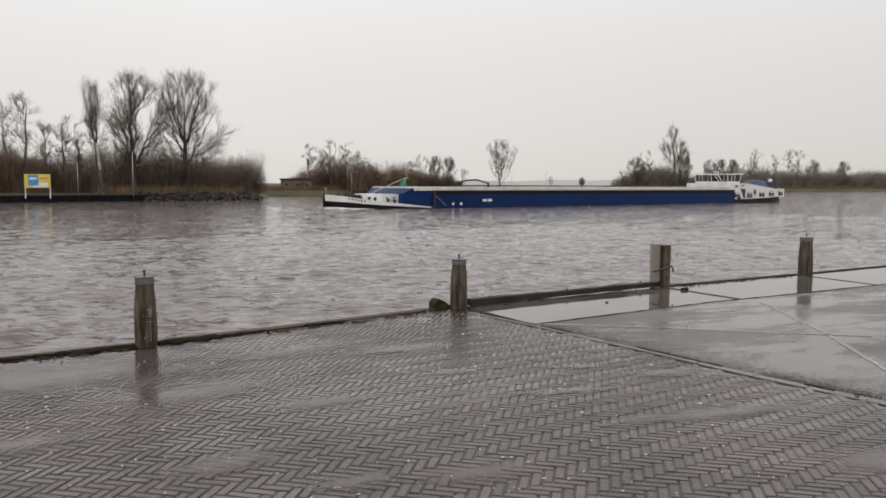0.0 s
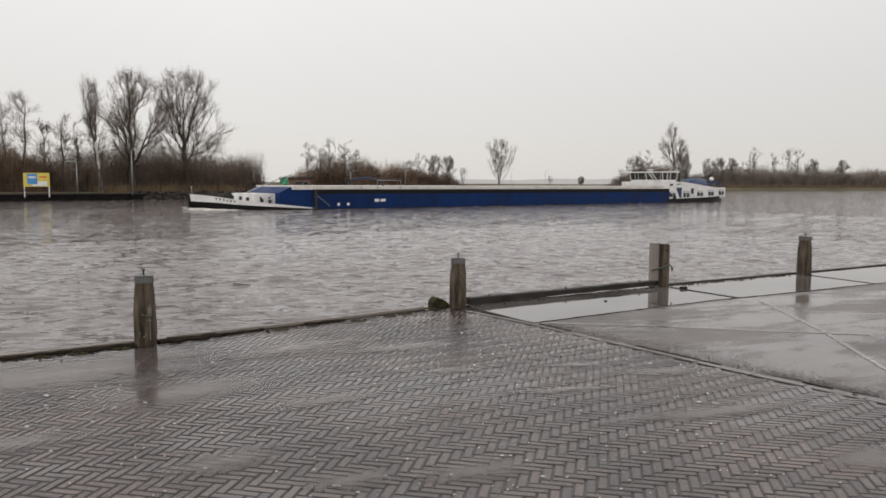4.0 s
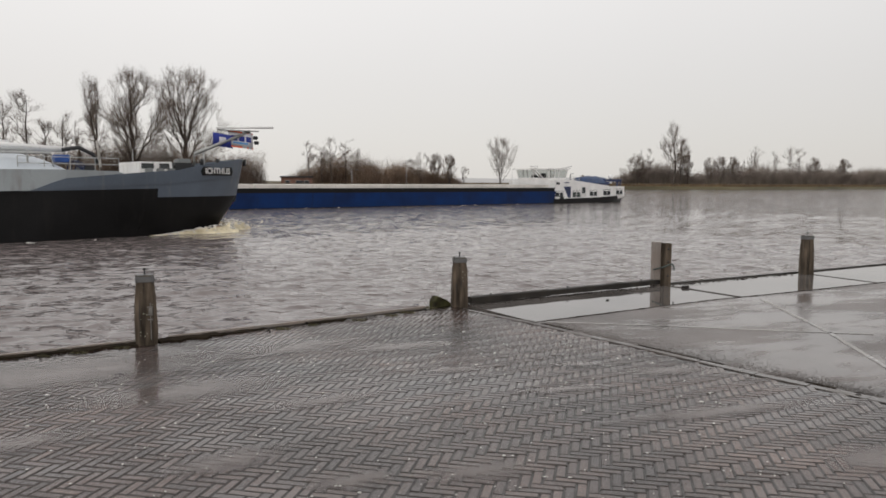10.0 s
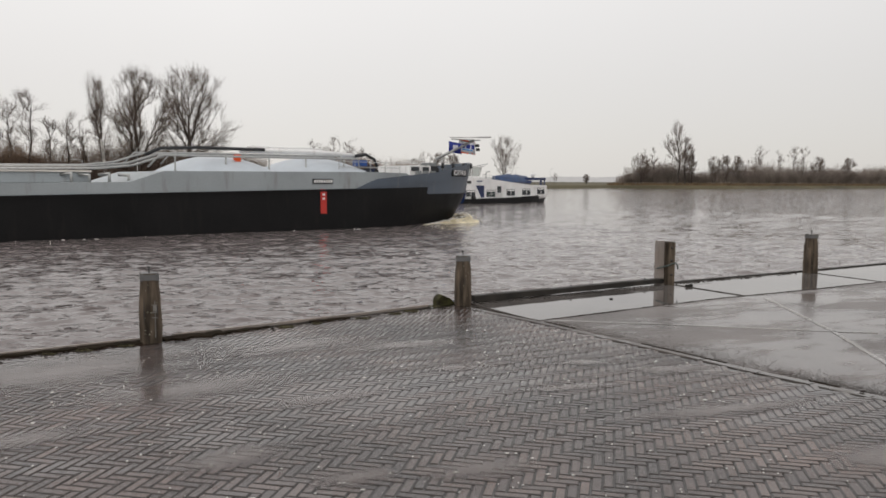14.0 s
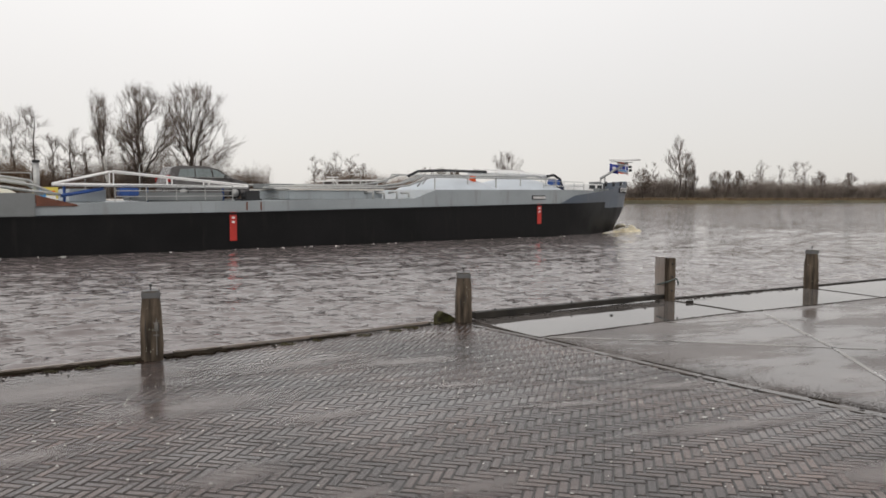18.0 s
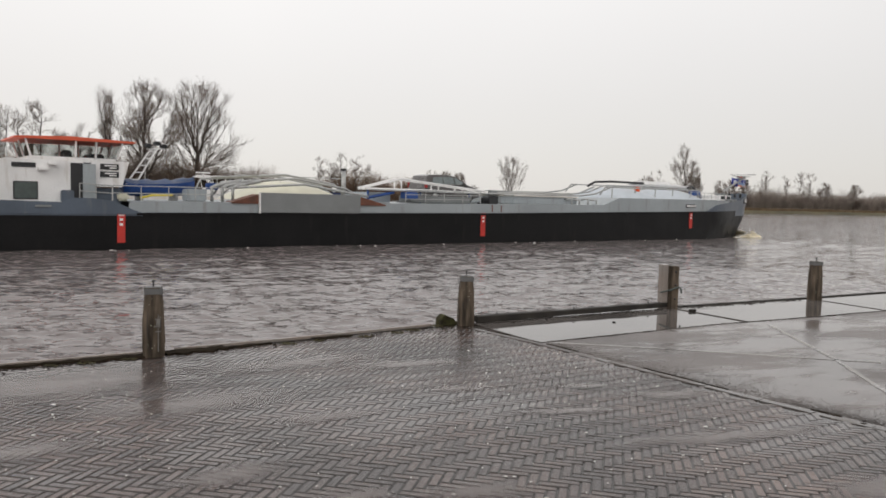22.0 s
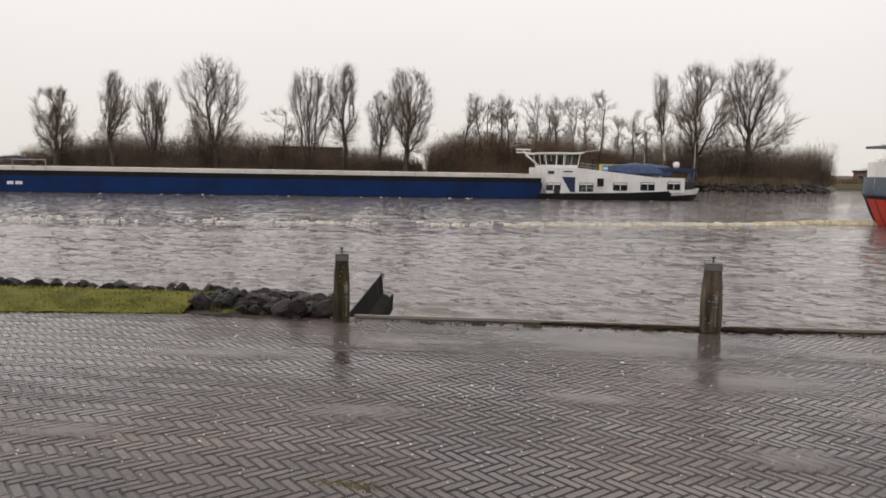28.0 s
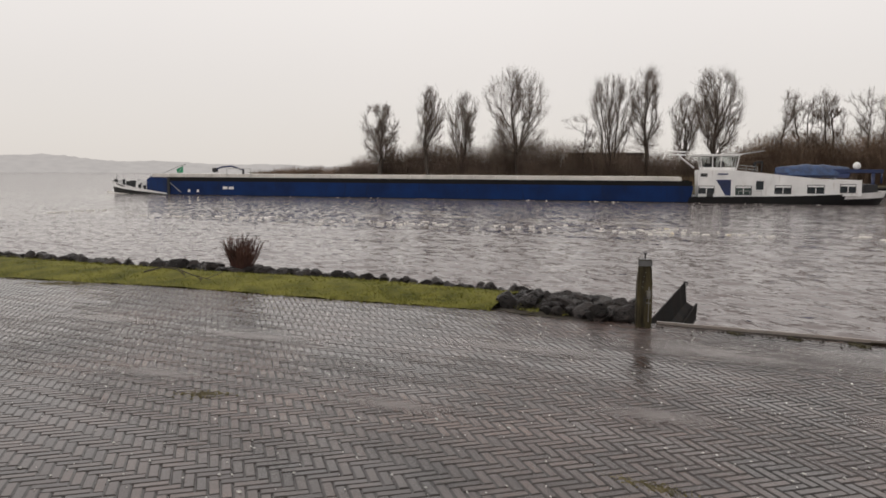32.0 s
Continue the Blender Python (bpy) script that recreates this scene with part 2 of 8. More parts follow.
def film_material():
    """A thin sheet of rain water and silt that thins out towards its rim."""
    m = bpy.data.materials.new("rain_film")
    m.use_nodes = True
    n, l = m.node_tree.nodes, m.node_tree.links
    b = n["Principled BSDF"]
    b.inputs["Base Color"].default_value = (0.155, 0.125, 0.115, 1)
    b.inputs["Roughness"].default_value = 0.17
    co, tex, ln = n.new("ShaderNodeTexCoord"), n.new("ShaderNodeTexNoise"), n.new("ShaderNodeVectorMath")
    ln.operation = "LENGTH"
    l.new(co.outputs["Object"], ln.inputs[0])
    geo = n.new("ShaderNodeNewGeometry")
    tex.inputs["Scale"].default_value, tex.inputs["Detail"].default_value = 7.0, 4
    l.new(geo.outputs["Position"], tex.inputs["Vector"])
    ad = n.new("ShaderNodeMath")
    ad.operation, ad.inputs[1].default_value = "MULTIPLY_ADD", -0.9
    l.new(tex.outputs["Fac"], ad.inputs[0])
    l.new(ln.outputs["Value"], ad.inputs[2])
    mr = n.new("ShaderNodeMapRange")
    mr.inputs["From Min"].default_value, mr.inputs["From Max"].default_value = 0.5, -0.35
    mr.inputs["To Min"].default_value, mr.inputs["To Max"].default_value = 0.0, 0.7
    l.new(ad.outputs[0], mr.inputs["Value"])
    tr, mx = n.new("ShaderNodeBsdfTransparent"), n.new("ShaderNodeMixShader")
    l.new(mr.outputs[0], mx.inputs[0])
    l.new(tr.outputs[0], mx.inputs[1])
    l.new(b.outputs[0], mx.inputs[2])
    l.new(mx.outputs[0], n["Material Output"].inputs[0])
    return m


M_FILM = film_material()
M_BRICK = wet_ground("clay_paver", (0.06, 0.033, 0.027), (0.098, 0.062, 0.053), 0.23, 0.1, 0.5, 0.5, 110, 0.9, 0.004, 0.5, 0.75, dark=0.85)
M_BED = wet_ground("sand_joint", (0.045, 0.036, 0.031), (0.075, 0.062, 0.055), 0.4, 0.2, 0.55, 0.4, 90, 0.5, 0.003)
M_BRICK.node_tree.nodes["Principled BSDF"].inputs["Specular IOR Level"].default_value = 0.85
M_JOINT = wet_ground("filled_joint", (0.02, 0.016, 0.014), (0.04, 0.033, 0.029), 0.16, 0.08, 0.55, 0.4, 90, 0.4, 0.002)
# near-black wet colour stands in for shade on brick sides and arrises
M_JOINTSHADE = wet_ground("wet_joint_shade", (0.022, 0.017, 0.015), (0.042, 0.033, 0.029), 0.24, 0.12, 0.5, 0.5, 110, 0.6, 0.003, dark=0.9)
M_MUD = material("peaty_mud", (0.022, 0.017, 0.012), 0.95, 0, 0.4, 6, 50, 0.4, 0.006, 0.0, None, None, 0.02)
M_SILT = material("dark_silt", (0.026, 0.0215, 0.018), 0.8, 0, 0.3, 8, 60, 0.2, 0.002, 0.05, None, None, 0.2)
M_SLAB = wet_ground("wet_concrete", (0.13, 0.118, 0.11), (0.19, 0.174, 0.162), 0.22, 0.025, 0.5, 0.9, 45, 0.25, 0.003, 0.1, dark=0.85)
M_ASPH = wet_ground("wet_asphalt", (0.1, 0.083, 0.077), (0.18, 0.156, 0.147), 0.42, 0.13, 0.75, 0.52, 110, 0.8, 0.006, 0, dark=0.8)
M_GRIT = wet_ground("loose_grit", (0.085, 0.076, 0.069), (0.12, 0.105, 0.095), 0.6, 0.3, 0.7, 0.2, 130, 0.9, 0.008, 0.3)
M_LINE = wet_ground("road_paint", (0.3, 0.285, 0.27), (0.42, 0.405, 0.385), 0.45, 0.12, 1.5, 0.4, 40, 0.3, 0.002, 0)
M_CURB = wet_ground("pale_paver", (0.09, 0.076, 0.069), (0.135, 0.12, 0.11), 0.45, 0.12, 0.8, 0.5, 60, 0.4, 0.003, 0.25)
M_WOOD = material("weathered_timber", (0.032, 0.025, 0.018), 0.8, 0, 0.5, 16, 50, 0.6, 0.006, 0.1, (0.14, 0.108, 0.08), None, 0.2, 0.0, (1, 1, 0.12))
M_WOOD_GREEN = material("algae_timber", (0.014, 0.0115, 0.008), 0.8, 0, 0.5, 15, 60, 0.7, 0.007, 0.1, (0.082, 0.067, 0.033), None, 0.2, 0.0, (1, 1, 0.15))
M_WOOD_DARK = material("soaked_timber", (0.022, 0.019, 0.016), 0.6, 0, 0.4, 5, 60, 0.5, 0.005, 0.15, (0.042, 0.036, 0.03), None, 0.3)
M_WOOD_PALE = material("worn_edge_timber", (0.5, 0.45, 0.41), 0.5, 0, 0.5, 2.2, 60, 0.4, 0.004, 0.15, (0.26, 0.21, 0.18))
M_ZINC = material("zinc_cap", (0.13, 0.13, 0.13), 0.6, 0.3, 0.25, 8, 60, 0.2, 0.002)
M_STEEL = material("galvanised_steel", (0.42, 0.42, 0.41), 0.45, 0.8, 0.2, 6, 50, 0.15, 0.002)
M_MOSSY = material("mossy_timber", (0.03, 0.026, 0.017), 0.8, 0, 0.4, 9, 60, 0.6, 0.006, 0.1, (0.07, 0.068, 0.026), None, 0.15)
M_PILE = material("sheet_pile_steel", (0.011, 0.0105, 0.0105), 0.8, 0.0, 0.4, 3, 40, 0.5, 0.004, 0.1, (0.02, 0.018, 0.017), (0.03, 0.022, 0.018), 0.08)
M_ROCK = material("basalt", (0.025, 0.023, 0.0225), 0.45, 0, 0.5, 3.5, 16, 1.0, 0.03, 0.2, (0.05, 0.04, 0.037), None, 0.25, 0.6)
M_MOSS = material("moss", (0.045, 0.042, 0.016), 0.9, 0, 0.4, 9, 60, 0.6, 0.01, 0.05, (0.085, 0.074, 0.028))
M_TURF = material("turf", (0.11, 0.115, 0.02), 0.95, 0, 0.4, 2.5, 50, 0.7, 0.02, 0.05, (0.19, 0.18, 0.04), None, 0.2)
M_GRASS = material("grass_blade", (0.185, 0.195, 0.034), 0.8, 0, 0.3, 1.5, 20, 0, 0, 0.05, (0.27, 0.25, 0.06), None, 0.2, 0.35)
M_TWIG = material("red_twig", (0.075, 0.038, 0.03), 0.8, 0, 0.3, 3, 20, 0, 0, 0.05, (0.15, 0.075, 0.06), None, 0.3, 0.3)
M_BARK = material("bark", (0.07, 0.055, 0.046), 0.9, 0, 0.35, 2, 12, 0.6, 0.03, 0.05, (0.115, 0.095, 0.08))
M_BARK_PALE = material("birch_bark", (0.42, 0.4, 0.37), 0.8, 0, 0.35, 2, 12, 0.4, 0.02, 0.05, (0.55, 0.53, 0.5))
M_TWIGS = material("winter_twigs", (0.165, 0.124, 0.103), 0.95, 0, 0.3, 0.6, 4, 0, 0, 0.03, (0.21, 0.167, 0.14), None, 0.2, 0.25)
M_BUSH = material("thicket", (0.2, 0.136, 0.098), 0.95, 0, 0.35, 0.25, 3, 0.8, 0.3, 0.03, (0.29, 0.205, 0.15), None, 0.2, 0.25)
# paler and greyer than near brush: distance haze is put into the colour
M_HAZEDSCRUB = material("hazed_scrub", (0.25, 0.205, 0.175), 0.95, 0, 0.3, 0.25, 3, 0.8, 0.3, 0.03, (0.33, 0.28, 0.245), None, 0.2, 0.25)
M_SCRUB = material("thin_scrub", (0.185, 0.135, 0.105), 0.95, 0, 0.35, 0.25, 3, 0.8, 0.3, 0.03, (0.265, 0.2, 0.16), None, 0.2, 0.25)
M_REED = material("dry_reed", (0.17, 0.115, 0.07), 0.9, 0, 0.35, 0.4, 5, 0, 0, 0.03, (0.23, 0.165, 0.1), None, 0.2, 0.3)
M_FIELD = material("field", (0.09, 0.08, 0.04), 0.95, 0, 0.35, 0.05, 0.8, 0.3, 0.1, 0.03, (0.12, 0.1, 0.055))
M_EARTH = material("bank_earth", (0.035, 0.028, 0.022), 0.95, 0, 0.35, 3, 30, 0.6, 0.03, 0.03, (0.06, 0.05, 0.035))
M_BED_MUD = material("river_bed", (0.05, 0.042, 0.032), 0.95, 0, 0.3, 0.05, 1, 0, 0)
M_BLUE = material("barge_blue", (0.0018, 0.02, 0.098), 0.5, 0, 0.25, 0.5, 9, 0.1, 0.01, 0.1, (0.0025, 0.029, 0.13), (0.006, 0.016, 0.055), 0.2)
M_NAVY = material("navy_paint", (0.012, 0.024, 0.085), 0.4, 0, 0.25, 1, 12, 0.1, 0.005)
M_BLACK = material("hull_black", (0.0065, 0.0065, 0.007), 0.5, 0, 0.4, 0.5, 9, 0.12, 0.01, 0.12, (0.0105, 0.010, 0.0105), (0.013, 0.012, 0.0115), 0.2)
M_WHITE = material("white_paint", (0.8, 0.79, 0.78), 0.45, 0, 0.1, 0.8, 14, 0.06, 0.004, 0.1, None, (0.55, 0.51, 0.46))
M_CREAM = material("hatch_cream", (0.66, 0.625, 0.58), 0.55, 0, 0.15, 0.8, 14, 0.1, 0.006, 0.1, None, (0.42, 0.38, 0.32))
M_TANKGREY = material("pale_grey_paint", (0.33, 0.36, 0.375), 0.42, 0, 0.12, 0.4, 12, 0.08, 0.006, 0.1, None, (0.24, 0.24, 0.23))
M_GREY = material("panel_grey", (0.215, 0.225, 0.225), 0.5, 0, 0.1, 0.8, 12, 0.06, 0.004)
M_SLATE = material("slate_paint", (0.09, 0.112, 0.145), 0.4, 0, 0.15, 0.5, 12, 0.08, 0.005, 0.1, None, (0.14, 0.15, 0.165))
M_DOME = material("tank_dome_paint", (0.5, 0.54, 0.58), 0.4, 0, 0.1, 0.8, 14, 0.06, 0.004)
M_IVORY = material("ivory_dome_paint", (0.62, 0.6, 0.48), 0.45, 0, 0.12, 0.8, 14, 0.06, 0.004)
M_RED = material("signal_red", (0.5, 0.035, 0.025), 0.45, 0, 0.15, 1.0, 14, 0.06, 0.004)
M_ORANGE = material("orange_paint", (0.75, 0.11, 0.025), 0.45, 0, 0.12, 1.0, 14, 0.06, 0.004)
M_ROOF = material("orange_roof", (0.62, 0.1, 0.045), 0.5, 0, 0.15, 1.0, 14, 0.06, 0.004)
M_RUST = material("rusty_steel", (0.15, 0.06, 0.038), 0.7, 0.1, 0.4, 2, 25, 0.4, 0.01)
M_DARK = material("dark_fitting", (0.022, 0.022, 0.024), 0.55, 0, 0.3, 2, 25, 0.2, 0.005)
M_TARP = material("blue_tarpaulin", (0.015, 0.035, 0.1), 0.5, 0, 0.3, 2.5, 12, 0.5, 0.05, 0.1, (0.03, 0.07, 0.17))
M_BOAT = material("boat_blue", (0.02, 0.07, 0.26), 0.4, 0, 0.2, 1.5, 12, 0.1, 0.01)
M_GLASS = glass("cabin_glass")


def clear_glass():
    """Thin clear glazing: mostly see-through, with a faint grey tint and a mirror sheen."""
    m = bpy.data.materials.new("clear_glazing")
    m.use_nodes = True
    n, l = m.node_tree.nodes, m.node_tree.links
    b = n["Principled BSDF"]
    b.inputs["Base Color"].default_value, b.inputs["Roughness"].default_value = (0.05, 0.055, 0.055, 1), 0.05
    tr, mx = n.new("ShaderNodeBsdfTransparent"), n.new("ShaderNodeMixShader")
    tr.inputs[0].default_value = (0.86, 0.88, 0.87, 1)
    mx.inputs[0].default_value = 0.22
    l.new(tr.outputs[0], mx.inputs[1])
    l.new(b.outputs[0], mx.inputs[2])
    l.new(mx.outputs[0], n["Material Output"].inputs[0])
    return m


M_CLEAR = clear_glass()
M_GLASS_G = glass("green_cabin_glass", (0.05, 0.07, 0.065), 0.1)
M_CAR = material("car_paint", (0.085, 0.078, 0.076), 0.25, 0.0, 0.12, 1, 20, 0, 0)
M_TYRE = material("tyre", (0.018, 0.018, 0.018), 0.8, 0, 0.2, 5, 40, 0.2, 0.004)
M_LAMPRED = material("tail_light", (0.35, 0.02, 0.02), 0.25)
M_YELLOW = material("yellow_panel", (0.72, 0.6, 0.12), 0.5, 0, 0.1, 1, 12, 0.05, 0.003)
M_SKYBLUE = material("sign_blue", (0.08, 0.3, 0.62), 0.5, 0, 0.1, 1, 12, 0, 0)
M_FLAGBLUE = material("flag_blue", (0.03, 0.045, 0.26), 0.8, 0, 0.15, 2, 30, 0.1, 0.005)
M_FLAGWHITE = material("flag_white", (0.62, 0.62, 0.66), 0.8, 0, 0.1, 2, 30, 0.1, 0.005)
M_FLAGGREEN = material("flag_green", (0.03, 0.25, 0.13), 0.8, 0, 0.15, 2, 30, 0.1, 0.005)
M_FARBRICK = material("far_brick", (0.17, 0.09, 0.065), 0.85, 0, 0.25, 0.8, 8, 0.2, 0.02)
M_ROPE = material("rope", (0.07, 0.085, 0.08), 0.85, 0, 0.3, 20, 120, 0.5, 0.004)
M_YRAIL = material("yellow_paint", (0.62, 0.5, 0.06), 0.5)


# ---- mesh helpers ----
def part(name, bm, mat, parent=None, label="", smooth=False):
    me = bpy.data.meshes.new(name)
    bmesh.ops.recalc_face_normals(bm, faces=bm.faces)
    bm.to_mesh(me)
    bm.free()
    me.materials.append(mat)
    if smooth:
        me.polygons.foreach_set("use_smooth", [True] * len(me.polygons))
    ob = new(name, me)
    if parent is not None:
        ob.parent = parent
    if label:
        ob["label"] = label
    return ob


def raw(name, verts, faces, mat, parent=None, smooth=False):
    me = bpy.data.meshes.new(name)
    me.from_pydata(verts, [], faces)
    me.materials.append(mat)
    if smooth:
        me.polygons.foreach_set("use_smooth", [True] * len(me.polygons))
    me.update()
    ob = new(name, me)
    if parent is not None:
        ob.parent = parent
    return ob


def empty(name, m, label, category, group=""):
    ob = new(name)
    ob.empty_display_size = 0.5
    ob.matrix_world = m
    return tagged(ob, label, category, group)


def box(bm, x0, x1, y0, y1, z0, z1, bevel=0.0, m=None):
    r = bmesh.ops.create_cube(bm, size=1.0)
    vs = r["verts"]
    bmesh.ops.scale(bm, vec=(abs(x1 - x0), abs(y1 - y0), abs(z1 - z0)), verts=vs)
    bmesh.ops.translate(bm, vec=((x0 + x1) / 2, (y0 + y1) / 2, (z0 + z1) / 2), verts=vs)
    if bevel:
        es = list({e for v in vs for e in v.link_edges})
        r2 = bmesh.ops.bevel(bm, geom=es, offset=bevel, segments=2, affect="EDGES", clamp_overlap=True)
        vs = list({v for f in r2["faces"] for v in f.verts} | {v for v in vs if v.is_valid})
    if m is not None:
        bmesh.ops.transform(bm, matrix=m, verts=vs)
    return bm


def boxed(name, dims, mat, parent, label="", bevel=0.02):
    return part(name, box(bmesh.new(), *dims, bevel=bevel), mat, parent, label)


def prism(bm, outline, y0, y1):
    """A side outline of (x, z) drawn out from y0 to y1."""
    a = [bm.verts.new((x, y0, z)) for x, z in outline]
    b = [bm.verts.new((x, y1, z)) for x, z in outline]
    bm.faces.new(a)
    bm.faces.new(b[::-1])
    k = len(a)
    for i in range(k):
        bm.faces.new((a[i], b[i], b[(i + 1) % k], a[(i + 1) % k]))
    return bm


def tube(bm, pts, r, sides=6, r_end=None):
    pts = [Vector(p) for p in pts]
    rings = []
    for i, p in enumerate(pts):
        d = (pts[min(i + 1, len(pts) - 1)] - pts[max(i - 1, 0)]).normalized()
        u = d.orthogonal().normalized()
        if abs(d.z) < 0.9:
            u = d.cross(Vector((0, 0, 1))).normalized()
        v = d.cross(u)
        rr = r if r_end is None else r + (r_end - r) * i / (len(pts) - 1)
        rings.append([bm.verts.new(p + (u * math.cos(a) + v * math.sin(a)) * rr) for a in (2 * math.pi * k / sides for k in range(sides))])
    for a, b in zip(rings, rings[1:]):
        for k in range(sides):
            bm.faces.new((a[k], a[(k + 1) % sides], b[(k + 1) % sides], b[k]))
    bm.faces.new(rings[0][::-1])
    bm.faces.new(rings[-1])
    return bm


def tubed(name, pts, r, mat, parent, sides=6, label="", r_end=None):
    return part(name, tube(bmesh.new(), pts, r, sides, r_end), mat, parent, label, smooth=sides > 5)


def lettering(name, text, size, m, mat, parent, label="", depth=0.006):
    cu = bpy.data.curves.new(name, "FONT")
    cu.offset = 0.012 * size
    cu.body, cu.size, cu.extrude, cu.align_x, cu.align_y = text, size, depth, "CENTER", "CENTER"
    tmp = new("tmp", cu)
    bpy.context.view_layer.update()
    me = bpy.data.meshes.new_from_object(tmp.evaluated_get(bpy.context.evaluated_depsgraph_get()))
    bpy.data.objects.remove(tmp)
    me.name = name
    me.materials.clear()
    me.materials.append(mat)
    ob = new(name, me)
    ob.parent = parent
    ob.matrix_local = m
    if label:
        ob["label"] = label
    return ob


def lerp_table(x, table):
    """Straight interpolation in rows of (x, value) with falling or rising x."""
    rows = sorted(table)
    return float(np.interp(x, [r[0] for r in rows], [r[1] for r in rows]))


# ---- the plan: along the quay (u) and out over the water (v) ----
QUAY = 34.0
U = Vector((math.cos(radians(QUAY)), math.sin(radians(QUAY)), 0))
V = Vector((-U.y, U.x, 0))
POSTS = [(-5.90, 5.29), (-2.89, 7.51), (0.23, 9.91), (3.43, 11.95), (6.43, 13.58)]


def structure(ob, label, category):
    return tagged(ob, label, category, kind="structure")


# ---- water ----
def build_water():
    rng = np.random.RandomState(3)
    a = np.concatenate([np.arange(-210, -70, 0.8), np.arange(-70, -24, 0.3), np.arange(-24, 34, 0.095), np.arange(34, 60, 0.35), np.arange(60, 190, 0.8)])
    b = np.concatenate([np.arange(6.9, 24, 0.07), np.arange(24, 34, 0.12), np.arange(34, 48, 0.3), np.arange(48, 76, 0.5), np.arange(76, 130, 1.0)])
    A, B = np.meshgrid(a, b)
    X, Y = A * U.x + B * V.x, A * U.y + B * V.y
    Z = np.zeros_like(X)
    coarse = np.maximum(*np.meshgrid(np.gradient(a), np.gradient(b)))
    wind = radians(-62)
    for k in range(72):
        lam = 0.22 * (0.62 / 0.22) ** rng.rand()
        th = wind + rng.normal(0, 0.42)
        amp = 0.0017 * lam ** 0.9 * (0.6 + 0.8 * rng.rand())
        ph = 2 * math.pi / lam * (X * math.cos(th) + Y * math.sin(th)) + rng.rand() * 6.28
        s = np.sin(ph + 0.5 * np.sin(ph + 0.6))
        Z += amp * s * np.clip(1.6 - 3.2 * coarse / lam, 0, 1)
    for k in range(26):
        lam = 0.95 * (3.0 / 0.95) ** rng.rand()
        th = wind + rng.normal(0, 0.4)
        ph = 2 * math.pi / lam * (X * math.cos(th) + Y * math.sin(th)) + rng.rand() * 6.28
        Z += 0.0009 * lam * (0.6 + 0.8 * rng.rand()) * np.sin(ph + 0.5 * np.sin(ph + 0.6)) * np.clip(1.6 - 3.2 * coarse / lam, 0, 1)
    # steep crests over broad flat troughs
    Z = np.where(Z > 0, Z + 25 * Z ** 2, 0.75 * Z)
    gust = 0.5 + 0.5 * np.sin(X * 0.11 + 1.7 * np.sin(Y * 0.07)) * np.sin(Y * 0.13 + 0.9 * np.sin(X * 0.05))
    fade = np.clip((130 - B) / 70, 0, 1) * np.clip((210 + A) / 40, 0, 1) * np.clip((190 - A) / 40, 0, 1)
    Z = (Z * (0.95 + 0.75 * gust)) * fade - 0.10 * (1 - fade)
    n, m = A.shape
    verts = np.stack([X, Y, Z], -1).reshape(-1, 3)
    idx = np.arange(n * m).reshape(n, m)
    quads = np.stack([idx[:-1, :-1], idx[:-1, 1:], idx[1:, 1:], idx[1:, :-1]], -1).reshape(-1, 4)
    far = 4200.0
    base = len(verts)
    corners = [(-far, -far, -0.14), (far, -far, -0.14), (far, far, -0.14), (-far, far, -0.14)]
    ob = raw("water", verts.tolist() + corners, quads.tolist() + [[base, base + 1, base + 2, base + 3]], M_WATER, smooth=True)
    ob.location = (0, 0, WATER)
    return structure(ob, "choppy grey-brown canal water under an overcast sky", "water")


water = build_water()

bm = bmesh.new()
bmesh.ops.create_grid(bm, x_segments=8, y_segments=8, size=4500)
bmesh.ops.translate(bm, vec=(0, 0, -4.5), verts=bm.verts)
structure(part("ground", bm, M_BED_MUD), "muddy bed below the water reaching the horizon", "ground")


# ---- far banks ----
def bank(name, shore, back, top_z, mat, label):
    """Land behind a shoreline: a sloped edge, then a sheet out to the back line."""
    rows = []
    for i, (x, y) in enumerate(shore):
        p, q = Vector((*shore[max(i - 1, 0)], 0)), Vector((*shore[min(i + 1, len(shore) - 1)], 0))
        d = (q - p).normalized()
        n = Vector((-d.y, d.x, 0))
        bx, by = back[i]
        rows.append([(x - n.x * 0.8, y - n.y * 0.8, WATER - 1.2), (x, y, WATER + 0.05), (x + n.x * 1.6, y + n.y * 1.6, top_z - 0.12),
                     (x + n.x * 6, y + n.y * 6, top_z), (bx, by, top_z + 0.25)])
    k = len(rows[0])
    verts = [v for r in rows for v in r]
    faces = [(i * k + j, (i + 1) * k + j, (i + 1) * k + j + 1, i * k + j + 1) for i in range(len(rows) - 1) for j in range(k - 1)]
    return structure(raw(name, verts, faces, mat), label, "bank")


def ray_to(p, dist):
    d = Vector((*p, 0)).normalized()
    return (d.x * dist, d.y * dist)


SHORE = [(-124, 31), (-105, 47.5), (-80, 69), (-53, 92), (-39, 104), (-27, 115), (-28.0, 121), (-33, 146), (-24, 156), (-5, 196), (25, 245),
         (60, 283), (107, 287), (150, 318), (203, 352), (330, 430), (640, 640)]
bank("bank_far", SHORE, [ray_to(p, 1700) for p in SHORE], 0.15, M_FIELD, "low grassy far bank with brown reed edge")


